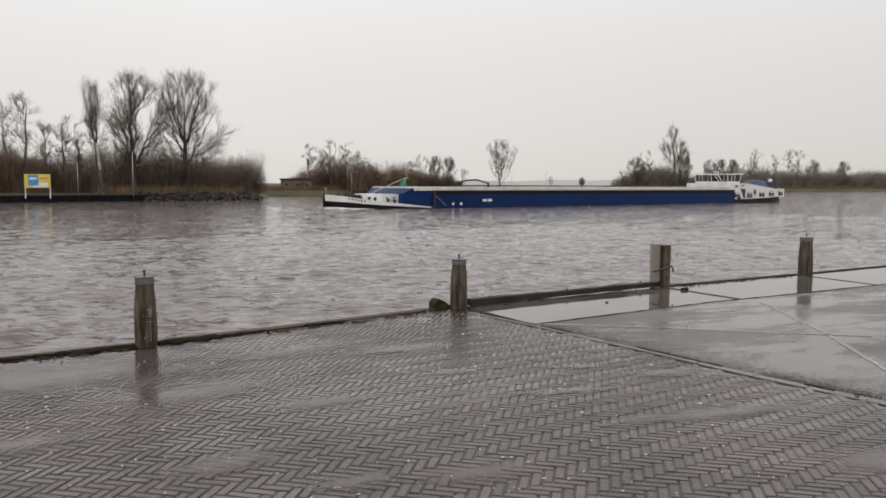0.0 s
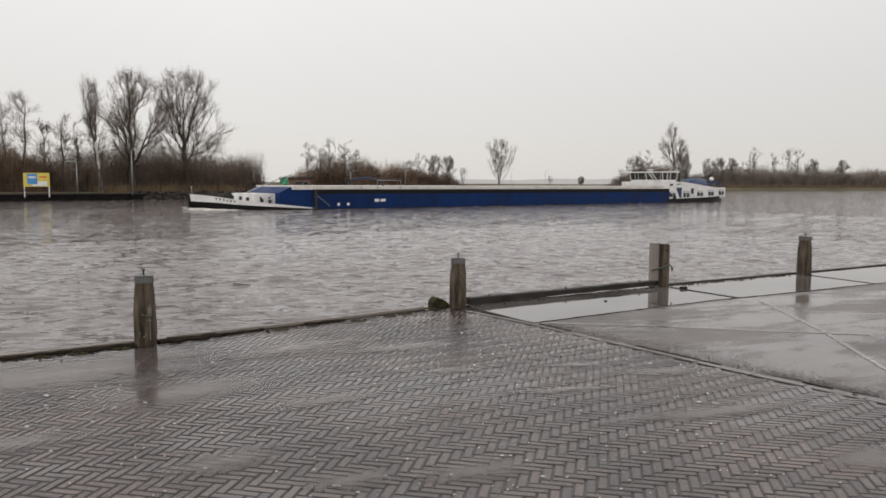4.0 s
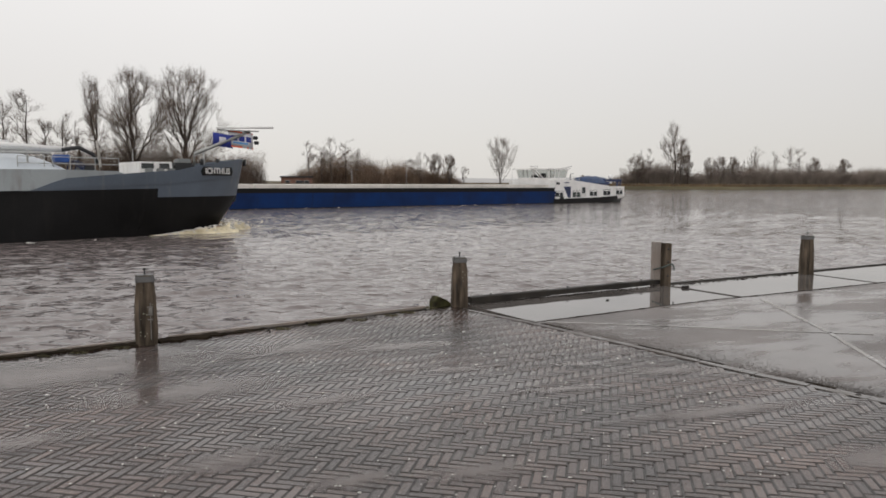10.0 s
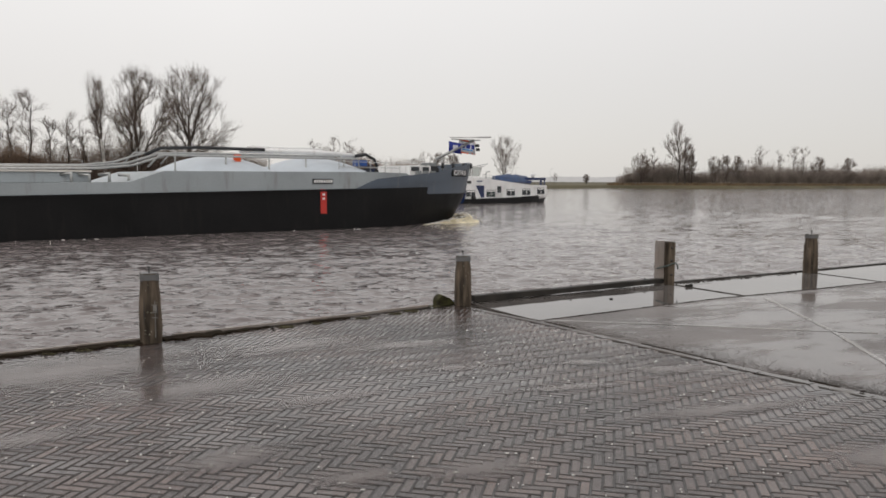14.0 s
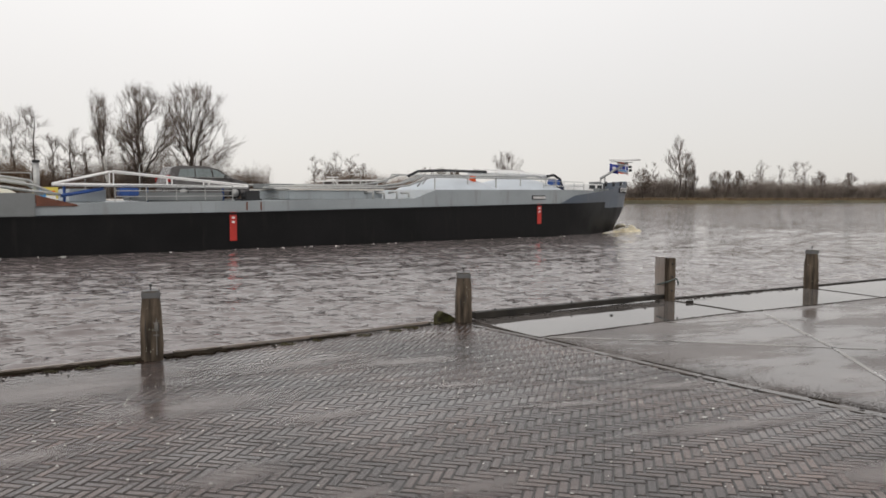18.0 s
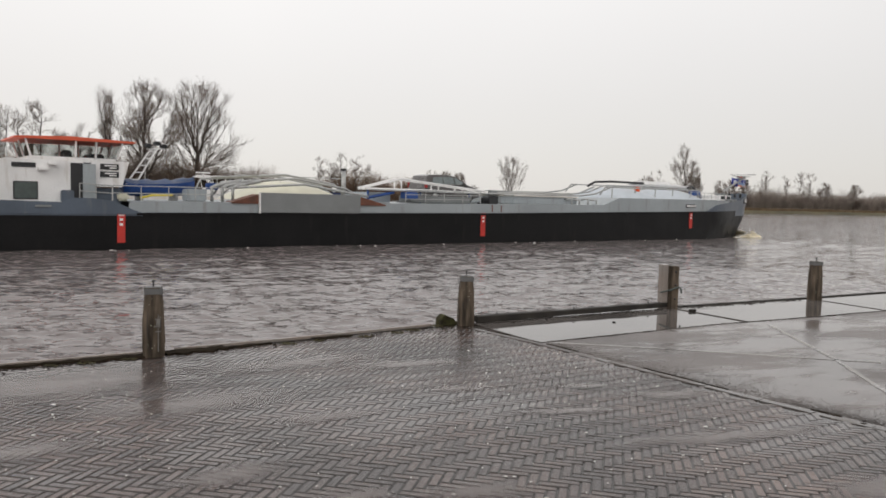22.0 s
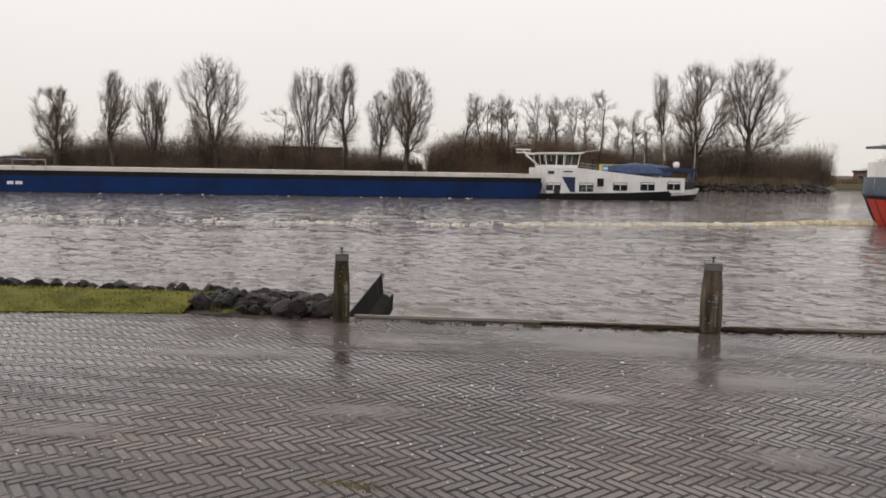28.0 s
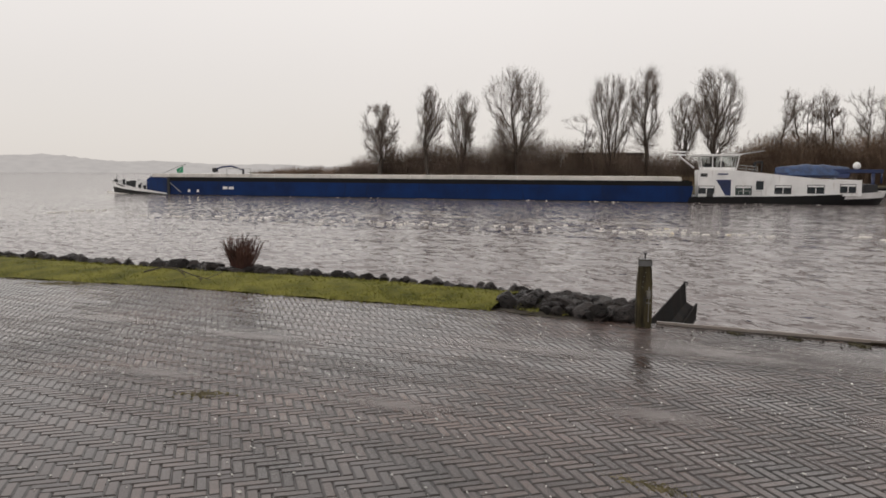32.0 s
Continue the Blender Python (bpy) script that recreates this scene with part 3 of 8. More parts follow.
def sheet_pile_wall():
    """Dark piling along the opposite bank."""
    bm = bmesh.new()
    a, b = Vector((-70, 77.2, 0)), Vector((-39.5, 103.2, 0))
    d = (b - a).normalized()
    n = Vector((d.y, -d.x, 0))
    steps = int((b - a).length / 0.6)
    prev = None
    for i in range(steps + 1):
        p = a + d * (0.6 * i) + n * (0.12 if i % 4 in (1, 2) else 0.0)
        cur = (bm.verts.new((p.x, p.y, -1.6)), bm.verts.new((p.x, p.y, -0.12)))
        if prev:
            bm.faces.new((prev[0], cur[0], cur[1], prev[1]))
        prev = cur
    ob = part("wall_far_piling", bm, M_PILE)
    bm = bmesh.new()
    tube(bm, [a + n * 0.1 + Vector((0, 0, -0.1)), b + n * 0.1 + Vector((0, 0, -0.1))], 0.13, 4)
    part("waling", bm, M_WOOD_DARK, ob)
    return structure(ob, "dark steel piling along the opposite bank", "wall")


sheet_pile_wall()


def backdrop(name, a0, a1, dist, heights, label):
    """A glowing strip of distance between two bearings, its mist put into the colour."""
    verts, faces = [], []
    n = 140
    rng = np.random.RandomState(len(name))
    for i in range(n + 1):
        f = i / n
        az = radians(a0 + (a1 - a0) * f)
        h = lerp_table(f, heights) * (1 + 0.10 * math.sin(f * 40) + 0.10 * rng.rand())
        verts += [(dist * math.sin(az), dist * math.cos(az), WATER - 0.3), (dist * math.sin(az), dist * math.cos(az), h)]
        if i:
            faces.append((2 * i - 2, 2 * i, 2 * i + 1, 2 * i - 1))
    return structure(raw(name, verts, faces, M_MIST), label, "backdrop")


# haze over the far shore is painted as this pale emissive colour
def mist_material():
    m = bpy.data.materials.new("glowing_mist")
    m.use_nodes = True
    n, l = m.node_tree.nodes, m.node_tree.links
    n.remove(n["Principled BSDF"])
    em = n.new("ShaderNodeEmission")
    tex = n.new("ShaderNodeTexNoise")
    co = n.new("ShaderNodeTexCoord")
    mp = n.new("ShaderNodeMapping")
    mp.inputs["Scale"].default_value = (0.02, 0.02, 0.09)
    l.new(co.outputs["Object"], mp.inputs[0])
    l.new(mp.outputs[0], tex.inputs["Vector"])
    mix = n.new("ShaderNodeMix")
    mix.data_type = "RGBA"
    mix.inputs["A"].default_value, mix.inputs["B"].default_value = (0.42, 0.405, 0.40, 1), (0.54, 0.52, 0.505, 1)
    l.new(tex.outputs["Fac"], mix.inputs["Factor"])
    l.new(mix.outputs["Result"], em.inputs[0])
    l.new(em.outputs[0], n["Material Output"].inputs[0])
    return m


M_MIST = mist_material()
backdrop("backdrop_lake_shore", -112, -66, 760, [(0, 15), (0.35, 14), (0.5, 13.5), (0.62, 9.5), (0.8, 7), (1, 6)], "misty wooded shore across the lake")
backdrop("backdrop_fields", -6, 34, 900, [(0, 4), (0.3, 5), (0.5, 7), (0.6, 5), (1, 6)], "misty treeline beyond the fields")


# ---- quay: deck plates, kerb line, edge ----
EDGE = [(-5.95, 5.46), (-4.78, 6.30), (-2.80, 7.66), (-1.2, 8.85), (0.25, 10.08), (3.45, 12.10), (6.45, 13.76), (12.5, 17.4), (40, 34.5)]
JOINT = [(0.28, 9.68), (1.05, 8.70), (2.68, 6.43), (3.25, 5.72), (7.2, 0.7), (12, -5.4)]
GRASS_IN = [(-5.95, 5.10), (-6.6, 4.82), (-7.42, 4.42), (-9.19, 2.88), (-10.85, 1.52), (-13.05, -0.66), (-24, -11.2)]
GRASS_OUT = [(-6.6, 6.1), (-8.3, 5.55), (-10.67, 3.95), (-12.62, 2.15), (-16.1, -0.5), (-29, -10.5)]


def plate(name, outline, z, mat, label, category="pavement", thick=0.5):
    bm = bmesh.new()
    top = [bm.verts.new((x, y, z)) for x, y in outline]
    bot = [bm.verts.new((x, y, z - thick)) for x, y in outline]
    bm.faces.new(top)
    bm.faces.new(bot[::-1])
    for i in range(len(top)):
        j = (i + 1) % len(top)
        bm.faces.new((top[i], bot[i], bot[j], top[j]))
    bmesh.ops.triangulate(bm, faces=[f for f in bm.faces if len(f.verts) > 4])
    return structure(part(name, bm, mat), label, category)


pavement = plate("pavement", [EDGE[0], EDGE[1], EDGE[2], EDGE[3], EDGE[4], *JOINT[:-1], (12, -5.4), (12, -30), (-30, -30), *GRASS_IN[::-1]], -0.0066,
                 M_JOINT, "wet herringbone pavement of dark clay bricks")
CRACK = [(1.17, 8.83), (2.46, 9.69), (3.81, 10.57), (5.06, 11.25), (6.98, 12.36), (12.9, 15.9), (40.6, 32.6)]
road = plate("road", [*JOINT[1:], (40, -5.4), CRACK[-1], *CRACK[-2::-1]], -0.003, M_ASPH, "wet grey asphalt yard with faded white lines")


def slab_strip():
    """Cast slabs along the edge, each a piece of its own, with open joints between."""
    base = plate("pavement_slabs", [EDGE[4], *EDGE[5:], *CRACK[::-1], JOINT[1], JOINT[0]], -0.02, M_BED, "rain-covered concrete slab strip along the quay edge")
    edge = [Vector((*p, 0)) for p in EDGE[4:8]]
    crack = [Vector((*p, 0)) for p in CRACK[:6]]

    def along(line, f):
        ls = [(b - a).length for a, b in zip(line, line[1:])]
        d = f * sum(ls)
        for a, b, k in zip(line, line[1:], ls):
            if d <= k + 1e-6:
                return a.lerp(b, d / k)
            d -= k
        return line[-1]
    fr = [0.0, 0.262, 0.5, 0.75, 1.0]
    for f0, f1 in zip(fr, fr[1:]):
        bm = bmesh.new()
        g = 0.0035 if f1 < 0.99 else 0
        ps = [along(edge, f0 + g), along(edge, f1 - g), along(crack, f1 - g), along(crack, f0 + g)]
        if f0 == 0.0:
            ps = [Vector((0.30, 10.03, 0)), along(edge, f1 - g), along(crack, f1 - g), Vector((1.19, 8.86, 0)), Vector((1.05, 8.76, 0))]
        c = sum(ps, Vector()) / len(ps)
        ps = [c + (p - c) * 0.992 for p in ps]
        top = [bm.verts.new((p.x, p.y, 0.002)) for p in ps]
        low = [bm.verts.new((p.x, p.y, -0.05)) for p in ps]
        bm.faces.new(top)
        for i in range(len(ps)):
            j = (i + 1) % len(ps)
            bm.faces.new((top[i], low[i], low[j], top[j]))
        part("slab", bm, M_SLAB, base)


slab_strip()


def ribbon(line, width, z0, z1, mat, name, parent=None, wobble=0.0, seed=1, step=0.25):
    """A low strip along a line, its edges a little uneven."""
    rng = random.Random(seed)
    pts = []
    for (x0, y0), (x1, y1) in zip(line, line[1:]):
        k = max(1, int(math.hypot(x1 - x0, y1 - y0) / step))
        pts += [Vector((x0 + (x1 - x0) * i / k, y0 + (y1 - y0) * i / k, 0)) for i in range(k)]
    pts.append(Vector((*line[-1], 0)))
    bm = bmesh.new()
    prev = None
    for i, p in enumerate(pts):
        d = (pts[min(i + 1, len(pts) - 1)] - pts[max(i - 1, 0)]).normalized()
        n = Vector((-d.y, d.x, 0))
        wa, wb = width / 2 + rng.uniform(-wobble, wobble), width / 2 + rng.uniform(-wobble, wobble)
        a, b = p + n * wa, p - n * wb
        cur = [bm.verts.new((a.x, a.y, z0)), bm.verts.new((a.x, a.y, z1)), bm.verts.new((b.x, b.y, z1)), bm.verts.new((b.x, b.y, z0))]
        if prev:
            for j in range(3):
                bm.faces.new((prev[j], cur[j], cur[j + 1], prev[j + 1]))
        prev = cur
    return part(name, bm, mat, parent)


for line, seed in (([(1.2, 8.80), (2.45, 8.6), (3.87, 8.30), (4.6, 8.16)], 4), ([(4.42, 10.6), (4.18, 8.25), (3.89, 6.62), (3.6, 5.0), (3.2, 3.2)], 5)):
    structure(ribbon(line, 0.045, -0.01, 0.002, M_LINE, "road_marking", None, 0.006, seed, 0.08), "faded white line painted on wet asphalt", "road marking")



for line, width, seed in ((CRACK[:6], 0.022, 61), ([(1.13, 8.72), (1.42, 8.31)], 0.012, 62), ([(1.95, 7.56), (2.5, 6.76)], 0.012, 64), ([(2.95, 6.17), (3.1, 5.98)], 0.012, 65), ([(0.34, 9.70), (1.07, 8.78)], 0.026, 63)):
    ribbon(line, width, -0.02, 0.0035, M_MUD, "dirt_seam", road, 0.011, seed, 0.09)


def loose_grit():
    rng = random.Random(41)
    line = [Vector((*p, 0)) for p in ((1.1, 8.68), (1.75, 7.78), (2.72, 6.43), (3.29, 5.72), (4.4, 4.3))]
    v, f = [], []
    for _ in range(15000):
        k = rng.randrange(4)
        p = line[k].lerp(line[k + 1], rng.random()) + Vector((0.8, 0.6, 0)) * (0.02 + rng.expovariate(1 / (0.16 + 0.05 * math.sin(k * 2.1))))
        s, a = rng.uniform(0.0018, 0.005), rng.uniform(0, 3)
        i = len(v)
        v += [(p.x + math.cos(a + q * 2.1) * s, p.y + math.sin(a + q * 2.1) * s * 0.8, -0.004) for q in range(3)] + [(p.x, p.y, s * 0.4)]
        f += [(i, i + 1, i + 3), (i + 1, i + 2, i + 3), (i + 2, i, i + 3)]
    tagged(raw("grit", v, f, M_GRIT), "loose dark grit beside the brick edge", "grit", kind="stuff")


loose_grit()


def quay_wall():
    """Timber-faced wall below the edge, with a cap board."""
    bm = bmesh.new()
    prev = None
    for x, y in EDGE:
        cur = (bm.verts.new((x, y, -2.2)), bm.verts.new((x, y, -0.025)))
        if prev:
            bm.faces.new((prev[0], cur[0], cur[1], prev[1]))
        prev = cur
    ob = part("wall_quay", bm, M_WOOD_DARK)
    solid = ob.modifiers.new("thickness", "SOLIDIFY")
    solid.thickness, solid.offset = 0.16, -1
    for line, seed in (([(-5.9, 5.47), (-4.78, 6.31), (-2.95, 7.55)], 7), ([(-2.75, 7.73), (-1.2, 8.88), (-0.2, 9.68)], 8)):
        ribbon(line, 0.04, -0.06, 0.003, M_WOOD_DARK, "cap_board", ob, 0.012, seed, 0.12)
        ribbon([(x - 0.015, y + 0.02) for x, y in line], 0.034, -0.01, 0.03, M_WOOD_PALE, "worn_edge_strip", ob, 0.008, seed + 20, 0.15)
    for line, width, wob, seed in (([(-4.3, 6.58), (-3.45, 7.16)], 0.07, 0.04, 18), ([(-3.45, 7.16), (-2.96, 7.47)], 0.17, 0.05, 19), ([(-2.80, 7.58), (-2.3, 7.95)], 0.17, 0.06, 10),
                                   ([(-2.3, 7.95), (-1.9, 8.26)], 0.07, 0.03, 21), ([(-1.5, 8.58), (-1.1, 8.88)], 0.05, 0.03, 20)):
        ribbon(line, width, -0.02, 0.018, M_MUD, "mud_strip", ob, wob, seed, 0.08)
    ribbon([(3.6, 12.15), (6.45, 13.82), (12.5, 17.5), (40, 34.6)], 0.06, -0.06, 0.02, M_WOOD_DARK, "cap_board", ob, 0.01, 11)
    return structure(ob, "timber-faced quay wall with a worn cap board", "quay wall")


quay_wall()


def fender_beam():
    ob = empty("edge_beam", pose(0, 0, 0), "dark soaked timber beam lying along the quay edge between posts", "beam")
    a, b = Vector((0.36, 10.07, 0.05)), Vector((3.36, 11.98, 0.06))
    bm = bmesh.new()
    d = (b - a).normalized()
    n = Vector((-d.y, d.x, 0))
    rng = random.Random(5)
    rings = []
    for i in range(13):
        p = a.lerp(b, i / 12)
        w, h = 0.055 + rng.uniform(-0.006, 0.006), 0.04 + rng.uniform(-0.006, 0.006)
        rings.append([bm.verts.new(p + n * s * w + Vector((0, 0, t * h))) for s, t in ((-1, -1), (-1, 0.8), (-0.75, 1), (0.75, 1), (1, 0.8), (1, -1))])
    for r0, r1 in zip(rings, rings[1:]):
        for k in range(6):
            bm.faces.new((r0[k], r0[(k + 1) % 6], r1[(k + 1) % 6], r1[k]))
    bm.faces.new(rings[0])
    bm.faces.new(rings[-1][::-1])
    part("timber", bm, M_WOOD_DARK, ob)
    for f in (0.1, 0.48, 0.9):
        p = a.lerp(b, f)
        bm = bmesh.new()
        tube(bm, [p + Vector((0, 0, 0.04)), p + Vector((0, 0, 0.062))], 0.018, 6)
        part("bolt", bm, M_ZINC, ob)


fender_beam()


# ---- bare trees, thickets, reeds ----
def tubes_mesh(lines):
    """lines: (points, r0, r1, sides), or a list of radii and None. One vertex and face list for all of them."""
    verts, faces = [], []
    for pts, r0, r1, sides in lines:
        k = len(pts)
        base = len(verts)
        for i, p in enumerate(pts):
            d = pts[min(i + 1, k - 1)] - pts[max(i - 1, 0)]
            u = d.orthogonal().normalized()
            v = d.normalized().cross(u)
            r = r0[i] if r1 is None else r0 + (r1 - r0) * i / (k - 1)
            for s in range(sides):
                a = 6.2832 * s / sides
                verts.append(p + (u * math.cos(a) + v * math.sin(a)) * r)
        if k == 2 and r1 == 0.0:
            # a pointed shoot: three sides that meet in its tip
            del verts[base + sides:]
            verts.append(pts[1])
            faces.extend((base + s, base + (s + 1) % sides, base + sides) for s in range(sides))
            continue
        for i in range(k - 1):
            for s in range(sides):
                t = (s + 1) % sides
                faces.append((base + i * sides + s, base + i * sides + t, base + (i + 1) * sides + t, base + (i + 1) * sides + s))
    return [tuple(v) for v in verts], faces


def grow(rng, p, d, length, segs, wob, lift):
    pts = [p.copy()]
    for _ in range(segs):
        d = (d + Vector((rng.uniform(-wob, wob), rng.uniform(-wob, wob), rng.uniform(-wob, wob) * 0.6 + lift))).normalized()
        p = p + d * (length / segs)
        pts.append(p.copy())
    return pts


def around(rng, d, tilt):
    """A direction that leaves d at an angle of tilt degrees, to any side."""
    u = d.orthogonal().normalized()
    v = d.cross(u)
    a = rng.uniform(0, 6.2832)
    return (d * math.cos(radians(tilt)) + (u * math.cos(a) + v * math.sin(a)) * math.sin(radians(tilt))).normalized()


def at_line(pts, f):
    k = f * (len(pts) - 1)
    i = min(int(k), len(pts) - 2)
    return pts[i].lerp(pts[i + 1], k - i), (pts[i + 1] - pts[i]).normalized()


def crown_radius(shape, f):
    """Half width of the crown at a share f of the tree's height, its widest being 1."""
    if shape == "oval":
        return math.sqrt(max(0.0, 1 - ((f - 0.6) / 0.45) ** 2)) if f < 1.04 else 0
    if shape == "vase":
        return lerp_table(f, [(0.1, 0.12), (0.3, 0.5), (0.6, 0.9), (0.8, 1.0), (0.93, 0.8), (1.0, 0.3)])
    if shape == "column":
        return lerp_table(f, [(0.2, 0.3), (0.45, 0.8), (0.7, 1.0), (0.9, 0.75), (1.0, 0.25)])
    return lerp_table(f, [(0.3, 0.35), (0.6, 0.8), (0.85, 1.0), (1.0, 0.6)])


#              lowest tip, tips, twigs a tip, twiglets, cost of length, stems, clumping
SHAPES = {"oval": (0.2, 760, 5, 5, 0.74, 1, 0), "vase": (0.22, 480, 5, 5, 0.92, 3, 0), "column": (0.3, 420, 5, 5, 0.8, 1, 0), "alder": (0.36, 120, 5, 4, 0.4, 1, 18), "young": (0.15, 130, 5, 4, 0.85, 2, 0)}


def bare_tree(name, x, y, z, height, shape, seed, label, half, lean=0.0, bark=None, twig_r=0.0075, share=1.0):
    """Limbs reach from the trunk to tips spread through the crown, each by the shortest way along wood that stands already."""
    rng = random.Random(seed)
    height *= 0.975
    half *= 0.9
    low, tips, nt, nw, weight, stems, clump = SHAPES[shape]
    tips = int(tips * share)
    root = empty(name, pose(x, y, z, 0, 0, 0), label, "tree")
    spots = [(rng.uniform(0.45, 0.96), rng.uniform(0, 6.28), rng.uniform(0.15, 1)) for _ in range(clump)]
    targets = []
    squash = rng.uniform(0.8, 1.0)
    while len(targets) < tips:
        if clump:
            fz, an, rr = rng.choice(spots)
            fz, an, rr = fz + rng.gauss(0, 0.028), an + rng.gauss(0, 0.45), rr * 1.15 + rng.gauss(0, 0.32)
        else:
            fz, an, rr = rng.uniform(low, 1.0), rng.uniform(0, 6.28), rng.random() ** 0.5
            if rng.random() > max(0.12, crown_radius(shape, fz) ** 1.3):
                continue
        lump = 1 + 0.36 * math.sin(an * 2 + seed) * math.sin(fz * 9 + seed) + 0.24 * math.sin(an + seed * 2.3)
        r = half * crown_radius(shape, min(fz, 1.0)) * rr * lump
        if not clump and noise.noise((math.cos(an) * rr * 1.7, math.sin(an) * rr * 1.7 + seed * 3.1, fz * 4.2)) < -0.04:
            continue
        if fz > 0.32 or rng.random() < 0.6:
            targets.append(Vector((math.cos(an) * r + lean * fz * height, math.sin(an) * r * squash, min(fz, 1.0) * height * 0.965)))
    targets.sort(key=lambda p: p.z + 0.5 * math.hypot(p.x - lean * p.z, p.y))
    pos, par, cost, count = [], [], [], []

    def node(p, k):
        pos.append(p)
        par.append(k)
        cost.append(0.0 if k < 0 else cost[k] + (p - pos[k]).length)
        count.append(0)
        return len(pos) - 1
    top = {"oval": 0.78, "vase": 0.16, "column": 0.85, "alder": 0.97, "young": 0.3}[shape]
    chains = []
    for s in range(stems):
        k = node(Vector((rng.uniform(-0.3, 0.3), rng.uniform(-0.3, 0.3), -0.3)) if stems > 1 else Vector((0, 0, -0.3)), -1)
        ch = [k]
        dx, dy = (rng.uniform(-0.12, 0.12), rng.uniform(-0.12, 0.12)) if stems > 1 else (0, 0)
        n = 10
        wx, wy = 0.0, 0.0
        for i in range(1, n + 1):
            zz = height * top * i / n
            wx, wy = wx + rng.uniform(-0.018, 0.018) * height * top, wy + rng.uniform(-0.018, 0.018) * height * top
            k = node(Vector((lean * zz + dx * zz + wx, dy * zz + wy, zz)), k)
            ch.append(k)
        chains.append(ch)
    fork = {"oval": 0.22, "vase": 0.0, "column": 0.3, "alder": 0.34, "young": 0.0}[shape]
    ends = []
    PP, CC, done = np.zeros((tips * 30 + 200, 3)), np.zeros(tips * 30 + 200), 0
    for tg in targets:
        while done < len(pos):
            PP[done], CC[done] = pos[done], cost[done]
            done += 1
        P = PP[:done]
        d = P - np.array(tuple(tg))
        flat = np.hypot(d[:, 0], d[:, 1])
        c = np.sqrt((d ** 2).sum(1)) + weight * CC[:done] + 1.6 * np.maximum(0, d[:, 2] + 0.3 * flat) + 9.0 * (P[:, 2] < fork * height)
        k = int(c.argmin())
        a = pos[k]
        ln = (tg - a).length
        steps = max(2, int(ln / (0.06 * height)) + 1)
        d0 = (a - pos[par[k]]).normalized() if par[k] >= 0 else Vector((0, 0, 1))
        bend = a + d0 * ln * 0.3 + Vector((0, 0, -0.05 * ln))
        ch = [k]
        for i in range(1, steps + 1):
            f = i / steps
            p = a.lerp(bend, f).lerp(bend.lerp(tg, f), f)
            w = 0.05 * ln * (1 - f)
            k = node(p + Vector((rng.uniform(-w, w), rng.uniform(-w, w), rng.uniform(-w, w))), k)
            ch.append(k)
        chains.append(ch)
        ends.append((k, steps))
        while k >= 0:
            count[k] += 1
            k = par[k]
    tip_r = 0.004 + 0.0004 * height
    wood, fine = [], []
    for ch in chains:
        r = [tip_r * max(1, count[k]) ** 0.56 for k in ch]
        if len(ch) > 1 and par[ch[0]] >= -1 and ch[0] != chains[0][0]:
            r[0] = r[1] * 1.08
        big = r[0] > 0.08
        wood.append(([pos[k] for k in ch], r, None, 7 if big else 4))
    mid = Vector((lean * height * 0.5, 0, height * 0.45))
    for k, steps in ends:
        q = par[k]
        g = par[q] if par[q] >= 0 else q
        d = (pos[k] - pos[q]).normalized()
        out = (pos[k] - mid).normalized()
        for i in range(nt):
            a = pos[k].lerp(pos[q], rng.random()) if i % 3 else pos[q].lerp(pos[g], rng.random())
            dd = (around(rng, (d + out * 0.7 + Vector((0, 0, 0.22))).normalized(), rng.uniform(4, 34)))
            ln = height * rng.uniform(0.04, 0.105)
            tw = grow(rng, a, dd, ln, 2, 0.2, 0.1)
            fine.append((tw, twig_r, twig_r * 0.55, 3))
            for _ in range(nw):
                p4, d4 = at_line(tw, 0.15 + 0.85 * rng.random())
                fine.append(([p4, p4 + around(rng, d4, rng.uniform(12, 42)) * height * rng.uniform(0.016, 0.045)], twig_r * 0.8, 0.0, 3))
    v, f = tubes_mesh(wood)
    raw("trunk", v, f, bark or M_BARK, root, True)
    v, f = tubes_mesh(fine)
    raw("crown", v, f, M_TWIGS, root)
    return root


T_BIG = "tall bare broad-crowned tree on the far bank"
T_UP = "bare upright tree in winter on the far bank"
T_AL = "thin bare alder above the thicket"
T_FAR = "bare winter tree on the distant bank"
# place, height, crown, half width
BIG = [(-42.4, 106.0, 16.6, "oval", 11, 4.3), (-37.2, 113.2, 18.0, "oval", 12, 5.8), (-108.1, 48.5, 11.8, "oval", 13, 3.2), (-103.2, 54.0, 14.6, "column", 14, 2.4),
       (-100.6, 58.5, 13.4, "vase", 15, 2.8), (-94.8, 64.5, 16.7, "oval", 16, 5.2), (-86.1, 74.5, 15.8, "vase", 17, 3.8), (-82.0, 77.5, 16.4, "column", 18, 2.9),
       (-79.7, 82.5, 12.9, "column", 19, 2.4), (-74.2, 82.4, 15.9, "oval", 20, 3.2), (-88.4, 71.9, 9.8, "alder", 21, 2.6)]
for x, y, h, s, seed, half in BIG:
    if seed > 12:
        x, y = x - 0.5, y - 0.8
    bare_tree("tree", x, y, 0.1, h, s, seed, T_BIG if s == "oval" else T_UP, half)
leaner = bare_tree("tree", -44.1, 100.2, 0.0, 15.2, "column", 31, "leaning bare tree with a pale lower trunk on the far bank", 1.35, -0.09, None, 0.0075, 0.6)
tubed("pale_trunk_sleeve", [(0, 0, 0.0), (-0.09 * 6.6, 0, 6.6)], 0.2, M_BARK_PALE, leaner, 8)
